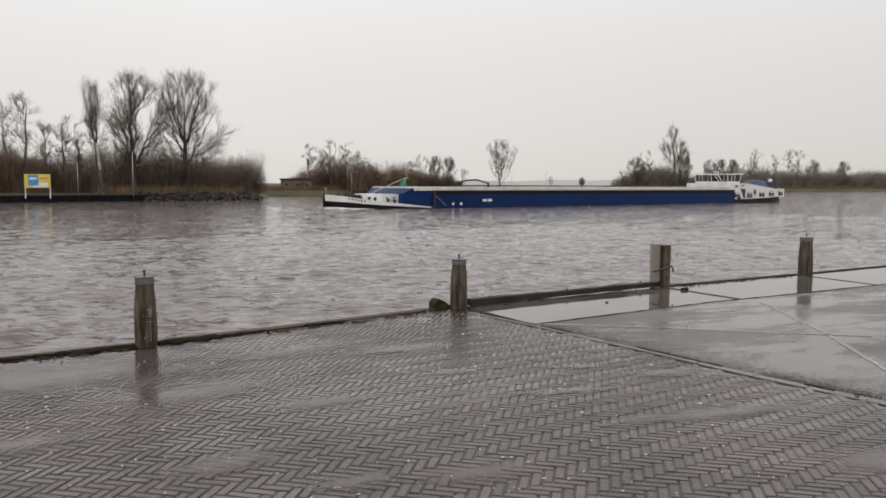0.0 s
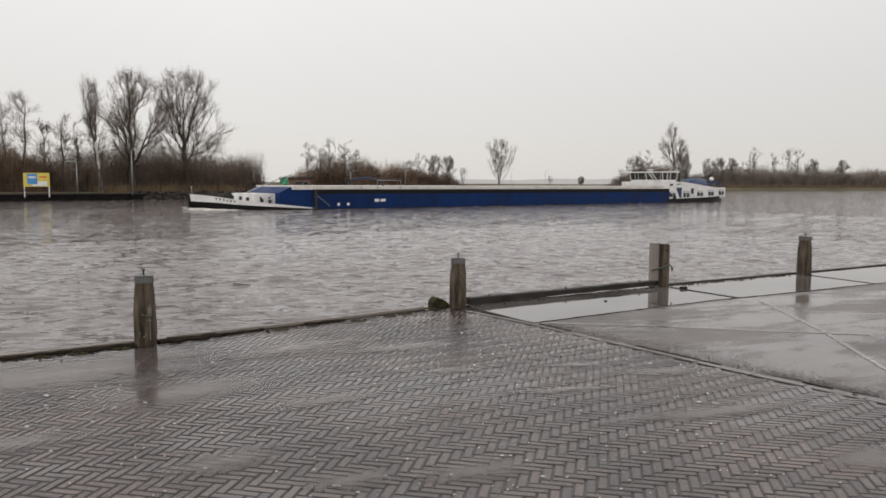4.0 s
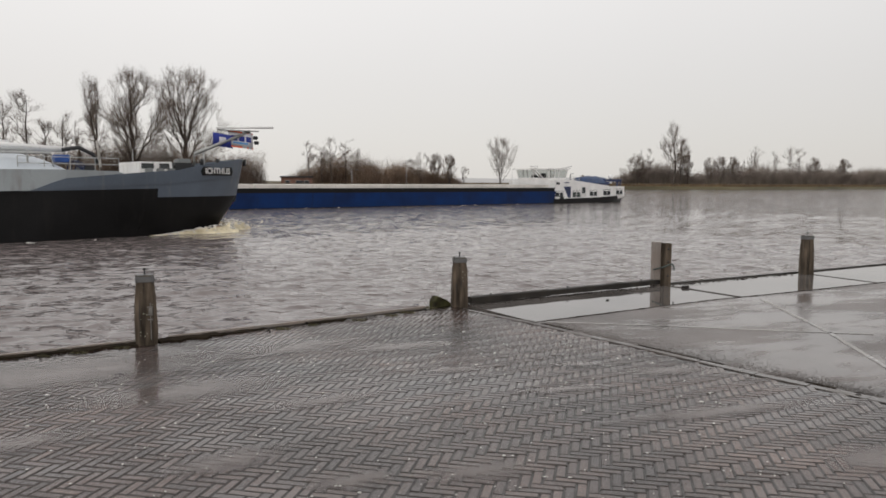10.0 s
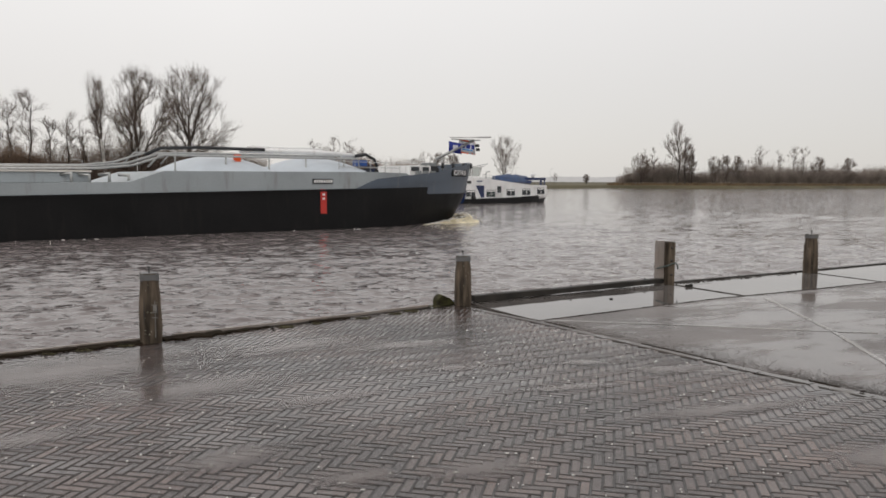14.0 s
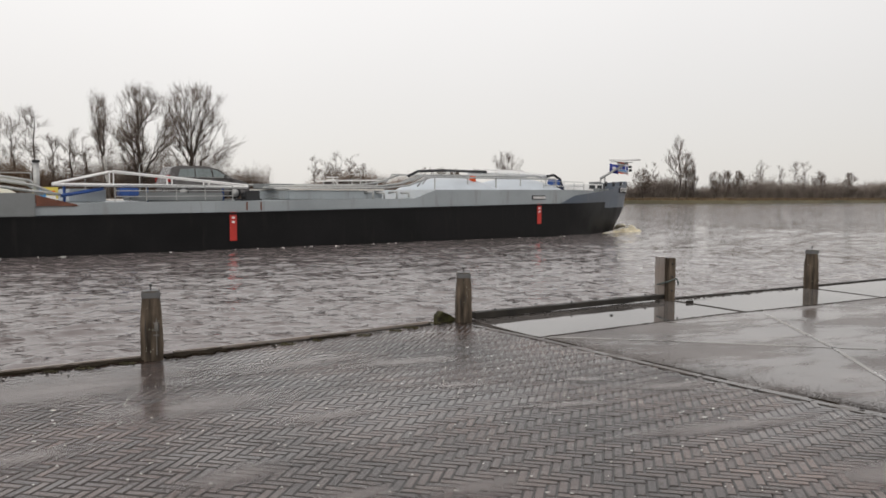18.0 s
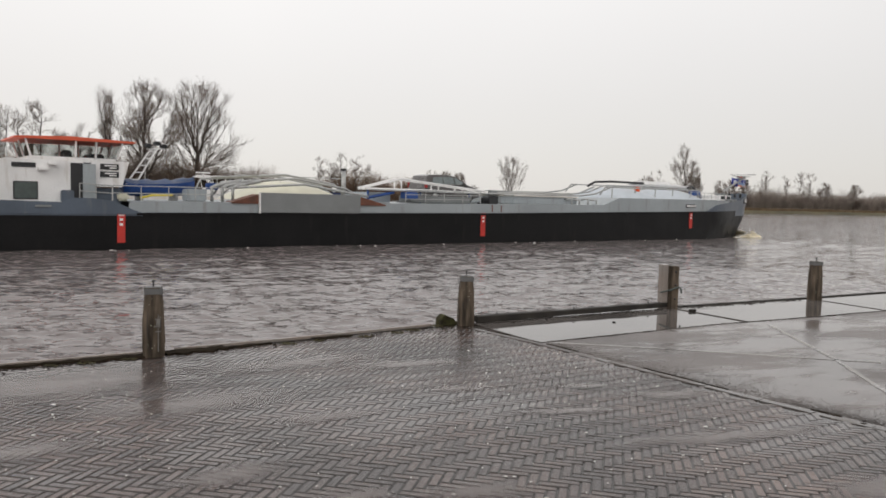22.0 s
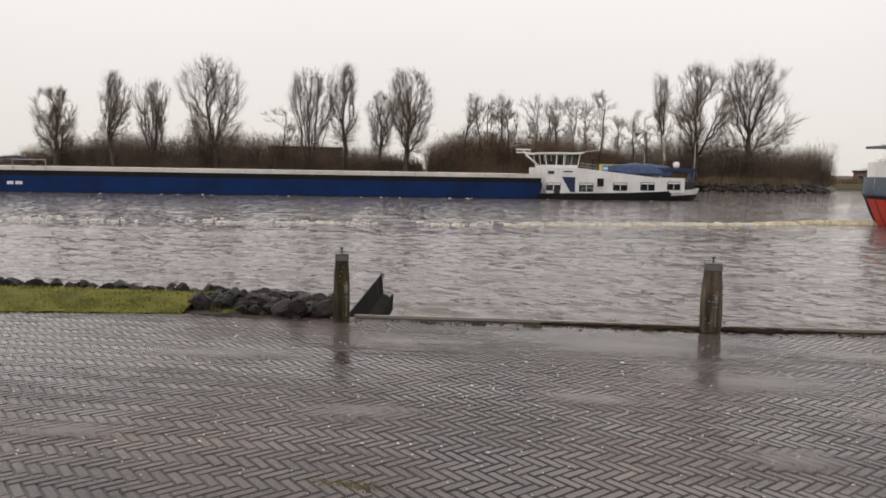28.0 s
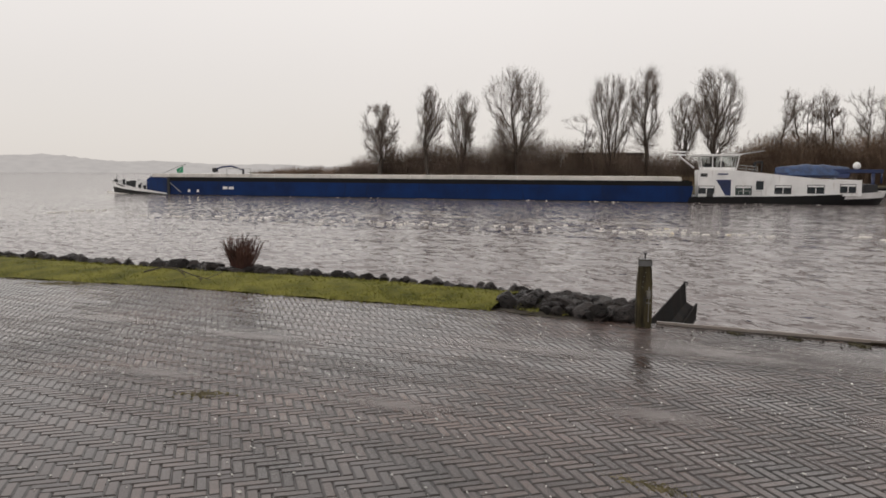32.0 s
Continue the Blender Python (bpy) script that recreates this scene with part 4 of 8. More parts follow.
ALDER = [(-69.9, 88.5, 11.2), (-68.6, 90.8, 11.3), (-67.2, 90.0, 10.4), (-65.4, 91.9, 12.1), (-64.2, 92.6, 11.4), (-62.6, 95.0, 11.8), (-60.6, 95.4, 11.0), (-58.7, 96.3, 11.6),
         (-57.5, 98.2, 11.5), (-55.4, 98.4, 10.6), (-53.5, 98.6, 11.5), (-51.6, 100.3, 8.7), (-49.9, 102.0, 9.4), (-47.9, 102.3, 7.6)]
for i, (x, y, h) in enumerate(ALDER):
    bare_tree("tree", x, y, 0.1, h * 1.13, "alder", 40 + i, T_AL, 1.15 + 0.6 * random.Random(i).random(), random.Random(i).uniform(-0.12, 0.12), None, 0.0085, 0.85)
FAR_TREES = [(-28.0, 162.7, 10.3, "alder", 61, 1.5), (-23.7, 163.3, 11.2, "alder", 62, 1.7), (-20.9, 166.7, 10.6, "alder", 63, 1.5), (-25.6, 164.5, 9.2, "alder", 68, 1.5), (-18.6, 167.5, 9.0, "alder", 60, 1.4),
             (-5.6, 195, 9.0, "young", 64, 1.8), (-8.2, 196, 7.8, "alder", 59, 1.5), (1.6, 200, 8.6, "vase", 65, 2.4), (-2.2, 202, 9.0, "vase", 69, 2.2), (5.4, 203, 5.6, "young", 58, 1.2), (15.7, 214.5, 14.2, "vase", 66, 4.3),
             (67.8, 292, 7.4, "young", 67, 1.6), (72.8, 290, 12.0, "oval", 70, 3.4), (86.6, 292, 24.5, "column", 71, 4.2), (90.4, 294, 18.5, "column", 72, 3.4), (77.5, 293, 15.0, "alder", 73, 2.6), (93.5, 296, 13.0, "column", 57, 2.4),
             (129.6, 322, 17.5, "alder", 75, 2.8), (148.7, 332, 17.5, "alder", 77, 2.8), (153.7, 335, 18.0, "alder", 78, 2.8), (139.5, 326, 15.0, "alder", 56, 2.6), (103.5, 301, 11.5, "vase", 55, 3.0), (108.6, 303, 12.0, "vase", 54, 3.0),
             (114.5, 306, 11.8, "oval", 53, 2.8), (124.5, 314, 13.0, "alder", 52, 2.6), (163.0, 341, 13.0, "oval", 51, 3.4), (181.5, 351, 12.5, "oval", 50, 3.6), (45.6, 327, 5.0, "young", 74, 1.5), (59.5, 330, 4.4, "oval", 76, 1.4)]
for x, y, h, s, seed, half in FAR_TREES:
    bare_tree("tree", x, y, 0.1, h, s, seed, T_FAR, half, 0, None, 0.0105 if y < 260 else 0.014, 0.6)


def thicket(name, line, depth, seed, label, density=7.0, mat=None, twig=0.024, core=0.46):
    """Brushwood belt: rods with side shoots, thinning upwards, round an added light-blocking uneven mound."""
    rng = random.Random(seed)
    verts, faces = [], []
    pts = [Vector((x, y, 0)) for x, y, _ in line]
    hs = [h for _, _, h in line]

    def sliver(p, q, w):
        an = rng.uniform(0, 3.14)
        e = Vector((math.cos(an) * w, math.sin(an) * w, 0))
        i = len(verts)
        verts.extend([tuple(p - e), tuple(p + e), tuple(q)])
        faces.append((i, i + 1, i + 2))
    for k in range(len(pts) - 1):
        a, b = pts[k], pts[k + 1]
        le = (b - a).length
        d = (b - a) / le
        n = Vector((-d.y, d.x, 0))
        for _ in range(int(le * density * depth * 3.4)):
            f = rng.random()
            p = a.lerp(b, f) + n * depth * rng.random() ** 1.5
            top = hs[k] + (hs[k + 1] - hs[k]) * f
            h = top * 1.1 * (0.6 + 0.42 * rng.random() ** 1.1) * (0.85 + 0.3 * noise.noise((p.x * 0.35, p.y * 0.35, seed)))
            tip = p + Vector((rng.uniform(-0.32, 0.32) * h, rng.uniform(-0.32, 0.32) * h, h))
            sliver(p, tip, twig * 1.1)
            for _ in range(9):
                q = p.lerp(tip, rng.uniform(0.25, 0.95))
                e = q + Vector((rng.uniform(-0.8, 0.8), rng.uniform(-0.8, 0.8), rng.uniform(0.2, 1.0))) * (0.3 + 0.13 * h)
                sliver(q, e, twig * 0.75)
    ob = raw(name, verts, faces, mat or M_BUSH)
    # solid mound added inside the rods to stop light coming through
    if core:
        bm = bmesh.new()
        prev = None
        for k in range(len(pts) - 1):
            a, b = pts[k], pts[k + 1]
            steps = max(2, int((b - a).length / 1.6))
            d = (b - a).normalized()
            n = Vector((-d.y, d.x, 0))
            for s in range(steps + (1 if k == len(pts) - 2 else 0)):
                f = s / steps
                p = a.lerp(b, f)
                h = (hs[k] + (hs[k + 1] - hs[k]) * f) * core * (1 + 0.16 * noise.noise((p.x * 0.3, p.y * 0.3, 4)))
                ring = [(0.2, -0.1), (0.2, 0.5), (0.35, 0.85), (0.6, 1.0), (0.9, 0.6), (1.0, -0.1)]
                cur = [bm.verts.new(p + n * (u * depth + rng.uniform(-0.15, 0.15)) + Vector((0, 0, w * h * rng.uniform(0.96, 1.04)))) for u, w in ring]
                if prev:
                    for j in range(5):
                        bm.faces.new((prev[j], cur[j], cur[j + 1], prev[j + 1]))
                prev = cur
        part("brushwood_core", bm, mat or M_BUSH, ob)
    return tagged(ob, label, "thicket", kind="stuff")


# line of each belt, with its height
thicket("thicket", [(-72, 83.5, 5.6), (-69, 86.5, 7.2), (-62, 92.5, 7.5), (-57.5, 95.6, 7.0), (-54, 98, 5.8), (-51, 100.2, 4.8)], 6, 5,
        "dense brown winter brushwood along the far bank", 16, core=0.4)
thicket("thicket", [(-53, 98.7, 5.0), (-50, 101, 6.0), (-45, 104.5, 7.0), (-38, 110.5, 7.0), (-32.5, 116, 5.8), (-30, 118.5, 6.4), (-28.3, 120.3, 6.0), (-27.6, 121.3, 2.6)], 6, 25,
        "thin grey-brown brushwood under the broad-crowned trees", 10.5, M_SCRUB, 0.018, 0.45)
thicket("thicket", [(-116, 43, 2.6), (-110, 48, 4.6), (-105, 53, 6.6), (-100, 57.5, 5.6), (-96, 62, 7.2), (-91, 68, 6.4), (-84, 74.5, 5.4), (-78, 80.5, 4.6), (-74, 84, 3.0)], 6, 6,
        "dense brown winter brushwood between the tall trees", 11.0, M_SCRUB, 0.02, core=0.34)
thicket("thicket", [(-140, 36, 1.6), (-125, 40.5, 2.6), (-116, 45, 2.2)], 5, 16, "low brown scrub at the tip of the far bank", 5.0)
thicket("thicket", [(-31.5, 163, 3.0), (-26, 165, 7.0), (-20, 167, 8.0), (-15, 166, 6.4), (-11, 172, 2.8)], 8, 7, "dark winter brushwood around the distant alders", 6, None, 0.026, 0.4)
thicket("thicket", [(-14.5, 190, 4.8), (-9, 192, 7.4), (-6, 197, 5.4), (0, 202, 5.0), (5, 205, 2.6)], 8, 8, "dark winter brushwood beyond the canal", 6, None, 0.026, 0.36)
thicket("thicket", [(66, 290, 3.5), (72, 291, 6.5), (80, 293, 9.5), (88, 295, 9.0), (97, 299, 5.0)], 9, 9, "dark brushwood round the tall distant tree", 4, M_HAZEDSCRUB, 0.045, 0.36)
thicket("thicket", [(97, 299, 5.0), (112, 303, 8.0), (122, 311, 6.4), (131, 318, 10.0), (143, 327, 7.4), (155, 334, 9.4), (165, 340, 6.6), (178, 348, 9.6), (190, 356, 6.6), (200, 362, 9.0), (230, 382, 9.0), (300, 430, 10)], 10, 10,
        "brown winter wood along the distant bank", 2.6, M_HAZEDSCRUB, 0.05, 0.34)


def reeds(name, line, depth, height, seed, density, w, label):
    rng = random.Random(seed)
    verts, faces = [], []
    for (x0, y0), (x1, y1) in zip(line, line[1:]):
        a, b = Vector((x0, y0, 0)), Vector((x1, y1, 0))
        le = (b - a).length
        d = (b - a) / le
        n = Vector((-d.y, d.x, 0))
        for _ in range(int(le * density)):
            p = a.lerp(b, rng.random()) + n * rng.uniform(0, depth) + Vector((0, 0, -0.3))
            h = height * rng.uniform(0.6, 1.15)
            i = len(verts)
            tip = p + Vector((rng.uniform(-0.15, 0.15) * h, rng.uniform(-0.15, 0.15) * h, h))
            e = d * w + n * rng.uniform(-w, w) * 0.5
            verts += [tuple(p - e), tuple(p + e), tuple(tip)]
            faces.append((i, i + 1, i + 2))
    return tagged(raw(name, verts, faces, M_REED), label, "reeds", kind="stuff")


reeds("reeds", [(-45, 101), (-39, 106), (-29.5, 116), (-30.5, 121), (-35, 147), (-25, 157.5), (-6, 196), (24, 245)], 5.0, 1.5, 3, 110, 0.045, "tan dry reeds along the far bank")
def riprap_far():
    """Dark stones along the waterline of the opposite bank."""
    rng = random.Random(17)
    bm = bmesh.new()
    line = [Vector((*p, 0)) for p in ((-40.5, 102.7), (-33, 109.6), (-27.6, 114.6), (-27.8, 117.5))]
    for a, b in zip(line, line[1:]):
        le = (b - a).length
        d = (b - a) / le
        n = Vector((-d.y, d.x, 0))
        for _ in range(int(le * 13)):
            u = rng.random()
            p = a.lerp(b, rng.random()) + n * (u * 2.2 - 0.5) + Vector((0, 0, WATER + 0.05 + u * 0.85))
            s = rng.uniform(0.16, 0.42)
            m = Matrix.Translation(p) @ Matrix.Rotation(rng.uniform(0, 6), 4, (rng.random(), rng.random(), 1)) @ Matrix.Diagonal((s * 1.3, s, s * 0.75, 1))
            bmesh.ops.create_icosphere(bm, subdivisions=1, radius=1.0, matrix=m)
    tagged(part("riprap", bm, M_ROCK), "dark stone riprap along the far waterline", "riprap", kind="stuff")


riprap_far()
reeds("reeds", [(60, 285), (107, 289), (150, 320), (203, 354), (320, 428)], 6.0, 1.5, 4, 30, 0.16, "tan dry reeds along the distant bank")
reeds("reeds", [(-123, 33), (-105, 49), (-80, 70.5), (-70, 79)], 3.0, 1.6, 5, 40, 0.05, "tan dry reeds below the tall trees")


# ---- small things on the far side ----
def signboard():
    ob = empty("signboard", pose(-48.35, 92.25, 0.0, 0, 0, 30) @ Matrix.Diagonal((0.82, 1, 1, 1)), "yellow information board with a blue panel on two white posts", "sign")
    boxed("board", (-1.7, 1.7, -0.06, 0.06, 0.85, 2.5), M_YELLOW, ob, "yellow board", 0.02)
    boxed("blue_panel", (-1.2, 0.1, -0.075, -0.062, 1.15, 2.4), M_SKYBLUE, ob, "blue emblem panel", 0.0)
    boxed("pale_panel", (-0.6, 1.35, -0.072, -0.0615, 0.95, 1.5), M_WHITE, ob, "pale panel", 0.0)
    boxed("text_bar", (-1.05, -0.1, -0.09, -0.0765, 1.85, 2.1), M_WHITE, ob, "white unreadable line", 0.0)
    boxed("text_bar", (0.35, 1.3, -0.08, -0.0625, 1.95, 2.08), M_ORANGE, ob, "orange unreadable line", 0.0)
    for x in (-1.6, 1.6):
        boxed("post", (x - 0.07, x + 0.07, -0.05, 0.09, -0.4, 0.85), M_WHITE, ob, "", 0.01)


signboard()


def street_lamp(x, y, h, turn, label):
    ob = empty("street_lamp", pose(x, y, 0, 0, 0, turn), label, "street lamp")
    tubed("pole", [(0, 0, -0.3), (0, 0, h)], 0.07, M_STEEL, ob, 8, "", 0.045)
    tubed("arm", [(0, 0, h), (0.35, 0, h + 0.12), (0.8, 0, h + 0.15)], 0.035, M_STEEL, ob, 6)
    boxed("lamp_head", (0.7, 1.3, -0.1, 0.1, h + 0.09, h + 0.2), M_STEEL, ob, "", 0.03)


street_lamp(-46.2, 97.9, 3.9, 180, "grey street lamp on the far bank")
street_lamp(-40.7, 101.6, 5.6, 0, "plain grey pole on the far bank")
street_lamp(-17.8, 150.5, 3.6, 0, "small grey street lamp on the distant bank")
for x, y in ((24, 270), (40, 300), (-8, 168)):
    street_lamp(x, y, 6.0, 30, "slender street lamp on the distant bank")


M_HOUSE = material("dark_boards", (0.06, 0.05, 0.045), 0.8, 0, 0.3, 1.0, 9, 0.3, 0.02)


def small_building(name, x, y, turn, w, d, h, mat, label, roof):
    ob = empty(name, pose(x, y, 0.0, 0, 0, turn), label, "building")
    boxed("wall", (-w / 2, w / 2, -d / 2, d / 2, -0.3, h), mat, ob, "", 0.0)
    boxed("roof", (-w / 2 - 0.25, w / 2 + 0.25, -d / 2 - 0.25, d / 2 + 0.25, h, h + 0.3), roof, ob, "dark flat roof", 0.03)
    for k in (-0.3, 0.05, 0.33):
        win = boxed("window", (k * w - 0.5, k * w + 0.5, -d / 2 - 0.04, -d / 2 + 0.02, h * 0.35, h * 0.75), M_GREY, ob, "", 0.0)
        boxed("pane", (k * w - 0.42, k * w + 0.42, -d / 2 - 0.05, -d / 2 - 0.041, h * 0.39, h * 0.71), M_GLASS, win, "", 0.0)
    boxed("door", (0.17 * w - 0.45, 0.17 * w + 0.45, -d / 2 - 0.05, -d / 2 + 0.02, -0.2, h * 0.72), M_DARK, ob, "", 0.0)


small_building("shed", -30.2, 159, 12, 6.2, 4, 2.2, M_FARBRICK, "low brick shed with a flat roof behind the reeds", M_DARK)
small_building("house", -97.5, 82.2, 48, 11.5, 6, 4.4, M_HOUSE, "low dark house with a flat roof behind bare trees", M_DARK)


def gantry():
    ob = empty("sign_gantry", pose(-69.2, 84.5, 0, 0, 0, 40), "small dark post with a cross arm beside the trees", "post")
    tubed("pole", [(0, 0, -0.3), (0, 0, 3.2)], 0.08, M_DARK, ob)
    boxed("arm", (-1.0, 0.1, -0.05, 0.05, 2.9, 3.05), M_DARK, ob)
    boxed("lamp", (-1.1, -0.7, -0.12, 0.12, 2.5, 2.9), M_DARK, ob)


gantry()


# ---- ships: shared hull code. Bow at x = 0, stern at x = -length, z = 0 on the waterline ----
class Hull:
    def __init__(self, length, half, stem, stern, bow_len, bow_pow, stern_len, stern_pow):
        self.length, self.half, self.stem, self.stern, self.extra = length, half, stem, stern, ()
        self.bow, self.aft = (bow_len, bow_pow), (stern_len, stern_pow)

    def at(self, nominal, z):
        """Where the side lies (x, half breadth) at a nominal station and height."""
        f = -nominal / self.length
        a, b = lerp_table(z, self.stem), lerp_table(z, self.stern)
        x = a + (b - a) * f
        half = self.half * min(1, max(0, (a - x) / self.bow[0])) ** self.bow[1]
        half = min(half, self.half * min(1, max(0, (x - b) / self.aft[0])) ** self.aft[1])
        return x, half

    def stations(self, xa, xb):
        steps = [0, 0.02, 0.06, 0.13, 0.25, 0.45, 0.75, 1.1, 1.6, 2.2, 3, 4, 5, 6.2, 7.5, 9]
        s = steps + [self.length / 2] + [self.length - k for k in steps] + [xa, xb]
        s += list(np.arange(10, self.length - 9, 3.0)) + list(self.extra)
        lo, hi = min(-xa, -xb), max(-xa, -xb)
        s += [-xa, -xb]
        return sorted({round(k, 3) for k in s if lo - 1e-6 <= k <= hi + 1e-6})

    def band(self, bm, xa, xb, lo, hi, push=0.0, rows=2, sides=(-1, 1)):
        for sgn in sides:
            prev = None
            for s in self.stations(xa, xb):
                z0, z1 = lo(-s), hi(-s)
                cur = []
                for k in range(rows + 1):
                    z = z0 + (z1 - z0) * k / rows
                    x, h = self.at(-s, z)
                    cur.append(bm.verts.new((x, sgn * (h + push), z)))
                if prev:
                    for a in range(rows):
                        bm.faces.new((prev[a], cur[a], cur[a + 1], prev[a + 1]))
                prev = cur
        return bm

    def deck(self, bm, xa, xb, z, inset=0.02):
        prev = None
        for s in self.stations(xa, xb):
            x, h = self.at(-s, z(-s))
            h = max(0.0, h - inset)
            cur = (bm.verts.new((x, -h, z(-s))), bm.verts.new((x, h, z(-s))))
            if prev:
                bm.faces.new((prev[0], cur[0], cur[1], prev[1]))
            prev = cur
        return bm


def table(*rows):
    return lambda x: lerp_table(x, rows)


def const(v):
    return lambda x: v


def framed_window(parent, x0, x1, z0, z1, y, out, glass_mat=None, frame_mat=None, border=0.05):
    """A window in a side wall at y; out is the way it faces, -1 or 1."""
    w = boxed("window", (x0 - border, x1 + border, y, y + out * 0.03, z0 - border, z1 + border), frame_mat or M_DARK, parent, "", 0.01)
    boxed("pane", (x0, x1, y + out * 0.031, y + out * 0.042, z0, z1), glass_mat or M_GLASS, w, "", 0.0)
    return w


def railing(parent, pts, height, posts, mat=None, r=0.022, bars=2, name="railing"):
    """Posts and bars along a line of deck points, one mesh for each run."""
    bm = bmesh.new()
    line = [Vector(p) for p in pts]
    for b in range(bars):
        z = height * (b + 1) / bars
        tube(bm, [p + Vector((0, 0, z)) for p in line], r, 5)
    total = sum((b - a).length for a, b in zip(line, line[1:]))
    for i in range(posts):
        d = total * i / max(1, posts - 1)
        for a, b in zip(line, line[1:]):
            k = (b - a).length
            if d <= k + 1e-4:
                p = a.lerp(b, d / k)
                tube(bm, [p, p + Vector((0, 0, height))], r, 5)
                break
            d -= k
    return part(name, bm, mat or M_STEEL, parent)


def glazed_house(parent, x0, x1, half, z0, sill, top, lean, bays, mat, label, posts_x):
    """A wheelhouse open to the light: low wall, posts that lean outwards, clear panes between them on all four sides."""
    wall = boxed("wheelhouse", (x0, x1, -half, half, z0, sill), mat, parent, label, 0.02)

    def corner(x, y, z):
        f = (z - sill) / (top - sill)
        return Vector((x + (lean * f if x == x1 else -lean * f if x == x0 else 0), y + math.copysign(lean * 0.6 * f, y) if abs(y) == half else y, z))
    edge = [(x, s * half) for x in posts_x for s in (-1, 1)] + [(x, y) for x in (x0, x1) for y in bays[1:-1]]
    for x, y in edge:
        tubed("window_post", [corner(x, y, sill - 0.02), corner(x, y, top)], 0.055, mat, wall, 4)
    spans = [((a, s * half), (b, s * half)) for s in (-1, 1) for a, b in zip(posts_x, posts_x[1:])] + [((x, a), (x, b)) for x in (x0, x1) for a, b in zip(bays, bays[1:])]
    for a, b in spans:
        bm = bmesh.new()
        bm.faces.new([bm.verts.new(v) for v in (corner(*a, sill), corner(*b, sill), corner(*b, top), corner(*a, top))])
        pane = part("pane", bm, M_CLEAR, wall)
        pane.visible_shadow = False
    return wall


# ---- the grey and black tanker ----
tanker = empty("inland_tanker", pose(-12.65, 36.21, WATER, 0, 0, 41.6), "black and pale grey inland tanker with white deckhouse and orange roof", "ship")
TH = Hull(64.0, 3.8, [(-0.8, -1.9), (0.38, -1.39), (1.64, -0.43), (3.5, 0.0)], [(-0.8, -61.6), (0.3, -62.65), (1.7, -63.3), (2.5, -63.25)], 8.5, 0.55, 2.3, 0.42)
TH.extra = (4.84, 4.88, 6.3, 6.9, 9.4, 10.4, 20.1, 21.5, 50.95, 51.3, 52.1, 53.0, 53.9, 54.3)
T_DECK = table((0, 2.28), (-12, 2.1), (-31, 1.82), (-51, 1.67), (-64, 1.66))
T_RAIL = table((0, 3.66), (-1.2, 3.50), (-2.9, 3.30), (-3.45, 3.08), (-7.1, 2.80), (-9.1, 2.62), (-10.4, 2.06))
T_AFT = table((-50.95, 1.68), (-51.3, 1.8), (-52.1, 2.12), (-53.0, 2.26), (-53.9, 2.26), (-54.3, 2.08), (-58, 2.16), (-61, 2.26), (-64, 2.5))
bm = TH.band(bmesh.new(), -4.86, -64, const(-0.8), T_DECK, 0, 5)
TH.band(bm, 0, -4.86, const(-0.8), table((0, 1.84), (-4.86, 1.88)), 0, 5)
part("hull", bm, M_BLACK, tanker, "black hull side", True)
part("bow_bulwark", TH.band(bmesh.new(), 0, -10.35, lambda x: 1.82 if x > -4.87 else T_DECK(x), T_RAIL, 0.012, 3), M_SLATE, tanker, "slate-blue raised bow bulwark", True)
part("stern_bulwark", TH.band(bmesh.new(), -50.95, -64, lambda x: T_DECK(x) - 0.12, T_AFT, 0.012, 3), M_SLATE, tanker, "slate-blue stern bulwark", True)
part("rubbing_strake", TH.band(bmesh.new(), -0.1, -9.5, lambda x: T_RAIL(x) * 0.5 + 0.92, lambda x: T_RAIL(x) * 0.5 + 1.0, 0.06, 1), M_SLATE, tanker)
part("rubbing_strake", TH.band(bmesh.new(), -51.2, -64, const(1.62), const(1.70), 0.06, 1), M_SLATE, tanker)
part("deck_edge", TH.band(bmesh.new(), -10.2, -51.2, lambda x: T_DECK(x) - 0.1, lambda x: T_DECK(x) + 0.0, 0.05, 1), M_BLACK, tanker)
part("main_deck", TH.deck(bmesh.new(), -0.3, -63.9, lambda x: 2.5 if x > -9 else T_DECK(x) + 0.02), M_GREY, tanker, "grey steel deck")
# raised trunk: high forward, lower along the middle
TRUNK = table((-6.3, 2.72), (-6.9, 2.94), (-9.4, 2.98), (-20.1, 2.92), (-21.5, 2.44), (-31, 2.34), (-51, 2.16))
bm = TH.band(bmesh.new(), -6.3, -51.5, lambda x: T_DECK(x) + 0.01, TRUNK, -0.05, 2)
TH.deck(bm, -6.3, -51.5, TRUNK, 0.05)
part("trunk_deck", bm, M_TANKGREY, tanker, "pale grey raised tank trunk")
bm = bmesh.new()
prism(bm, [(-10.4, 2.1), (-10.4, 2.975), (-9.2, 2.975), (-7.0, 2.8), (-6.75, 2.6), (-6.75, 2.1)], -2.75, 2.75)
part("fore_trunk", bm, M_TANKGREY, tanker)
# splash plate over the mid side, with rusty brackets
boxed("side_plate", (-45.15, -39.75, -3.9, -3.83, 1.74, 2.66), M_GREY, tanker, "plain grey steel side plate", 0.015)
boxed("plate_edge", (-45.2, -45.13, -3.92, -3.82, 1.70, 2.68), M_WHITE, tanker, "", 0.0)
for xa, xb, side in ((-46.5, -45.2, 1), (-39.7, -38.2, -1)):
    bm = bmesh.new()
    hi = xb if side == 1 else xa
    lo = xa if side == 1 else xb
    prism(bm, [(hi, 2.14), (hi, 2.58), (lo, 2.2), (lo, 2.14)], -3.82, -3.0)
    part("bracket", bm, M_RUST, tanker, "rust-red sloping bracket")
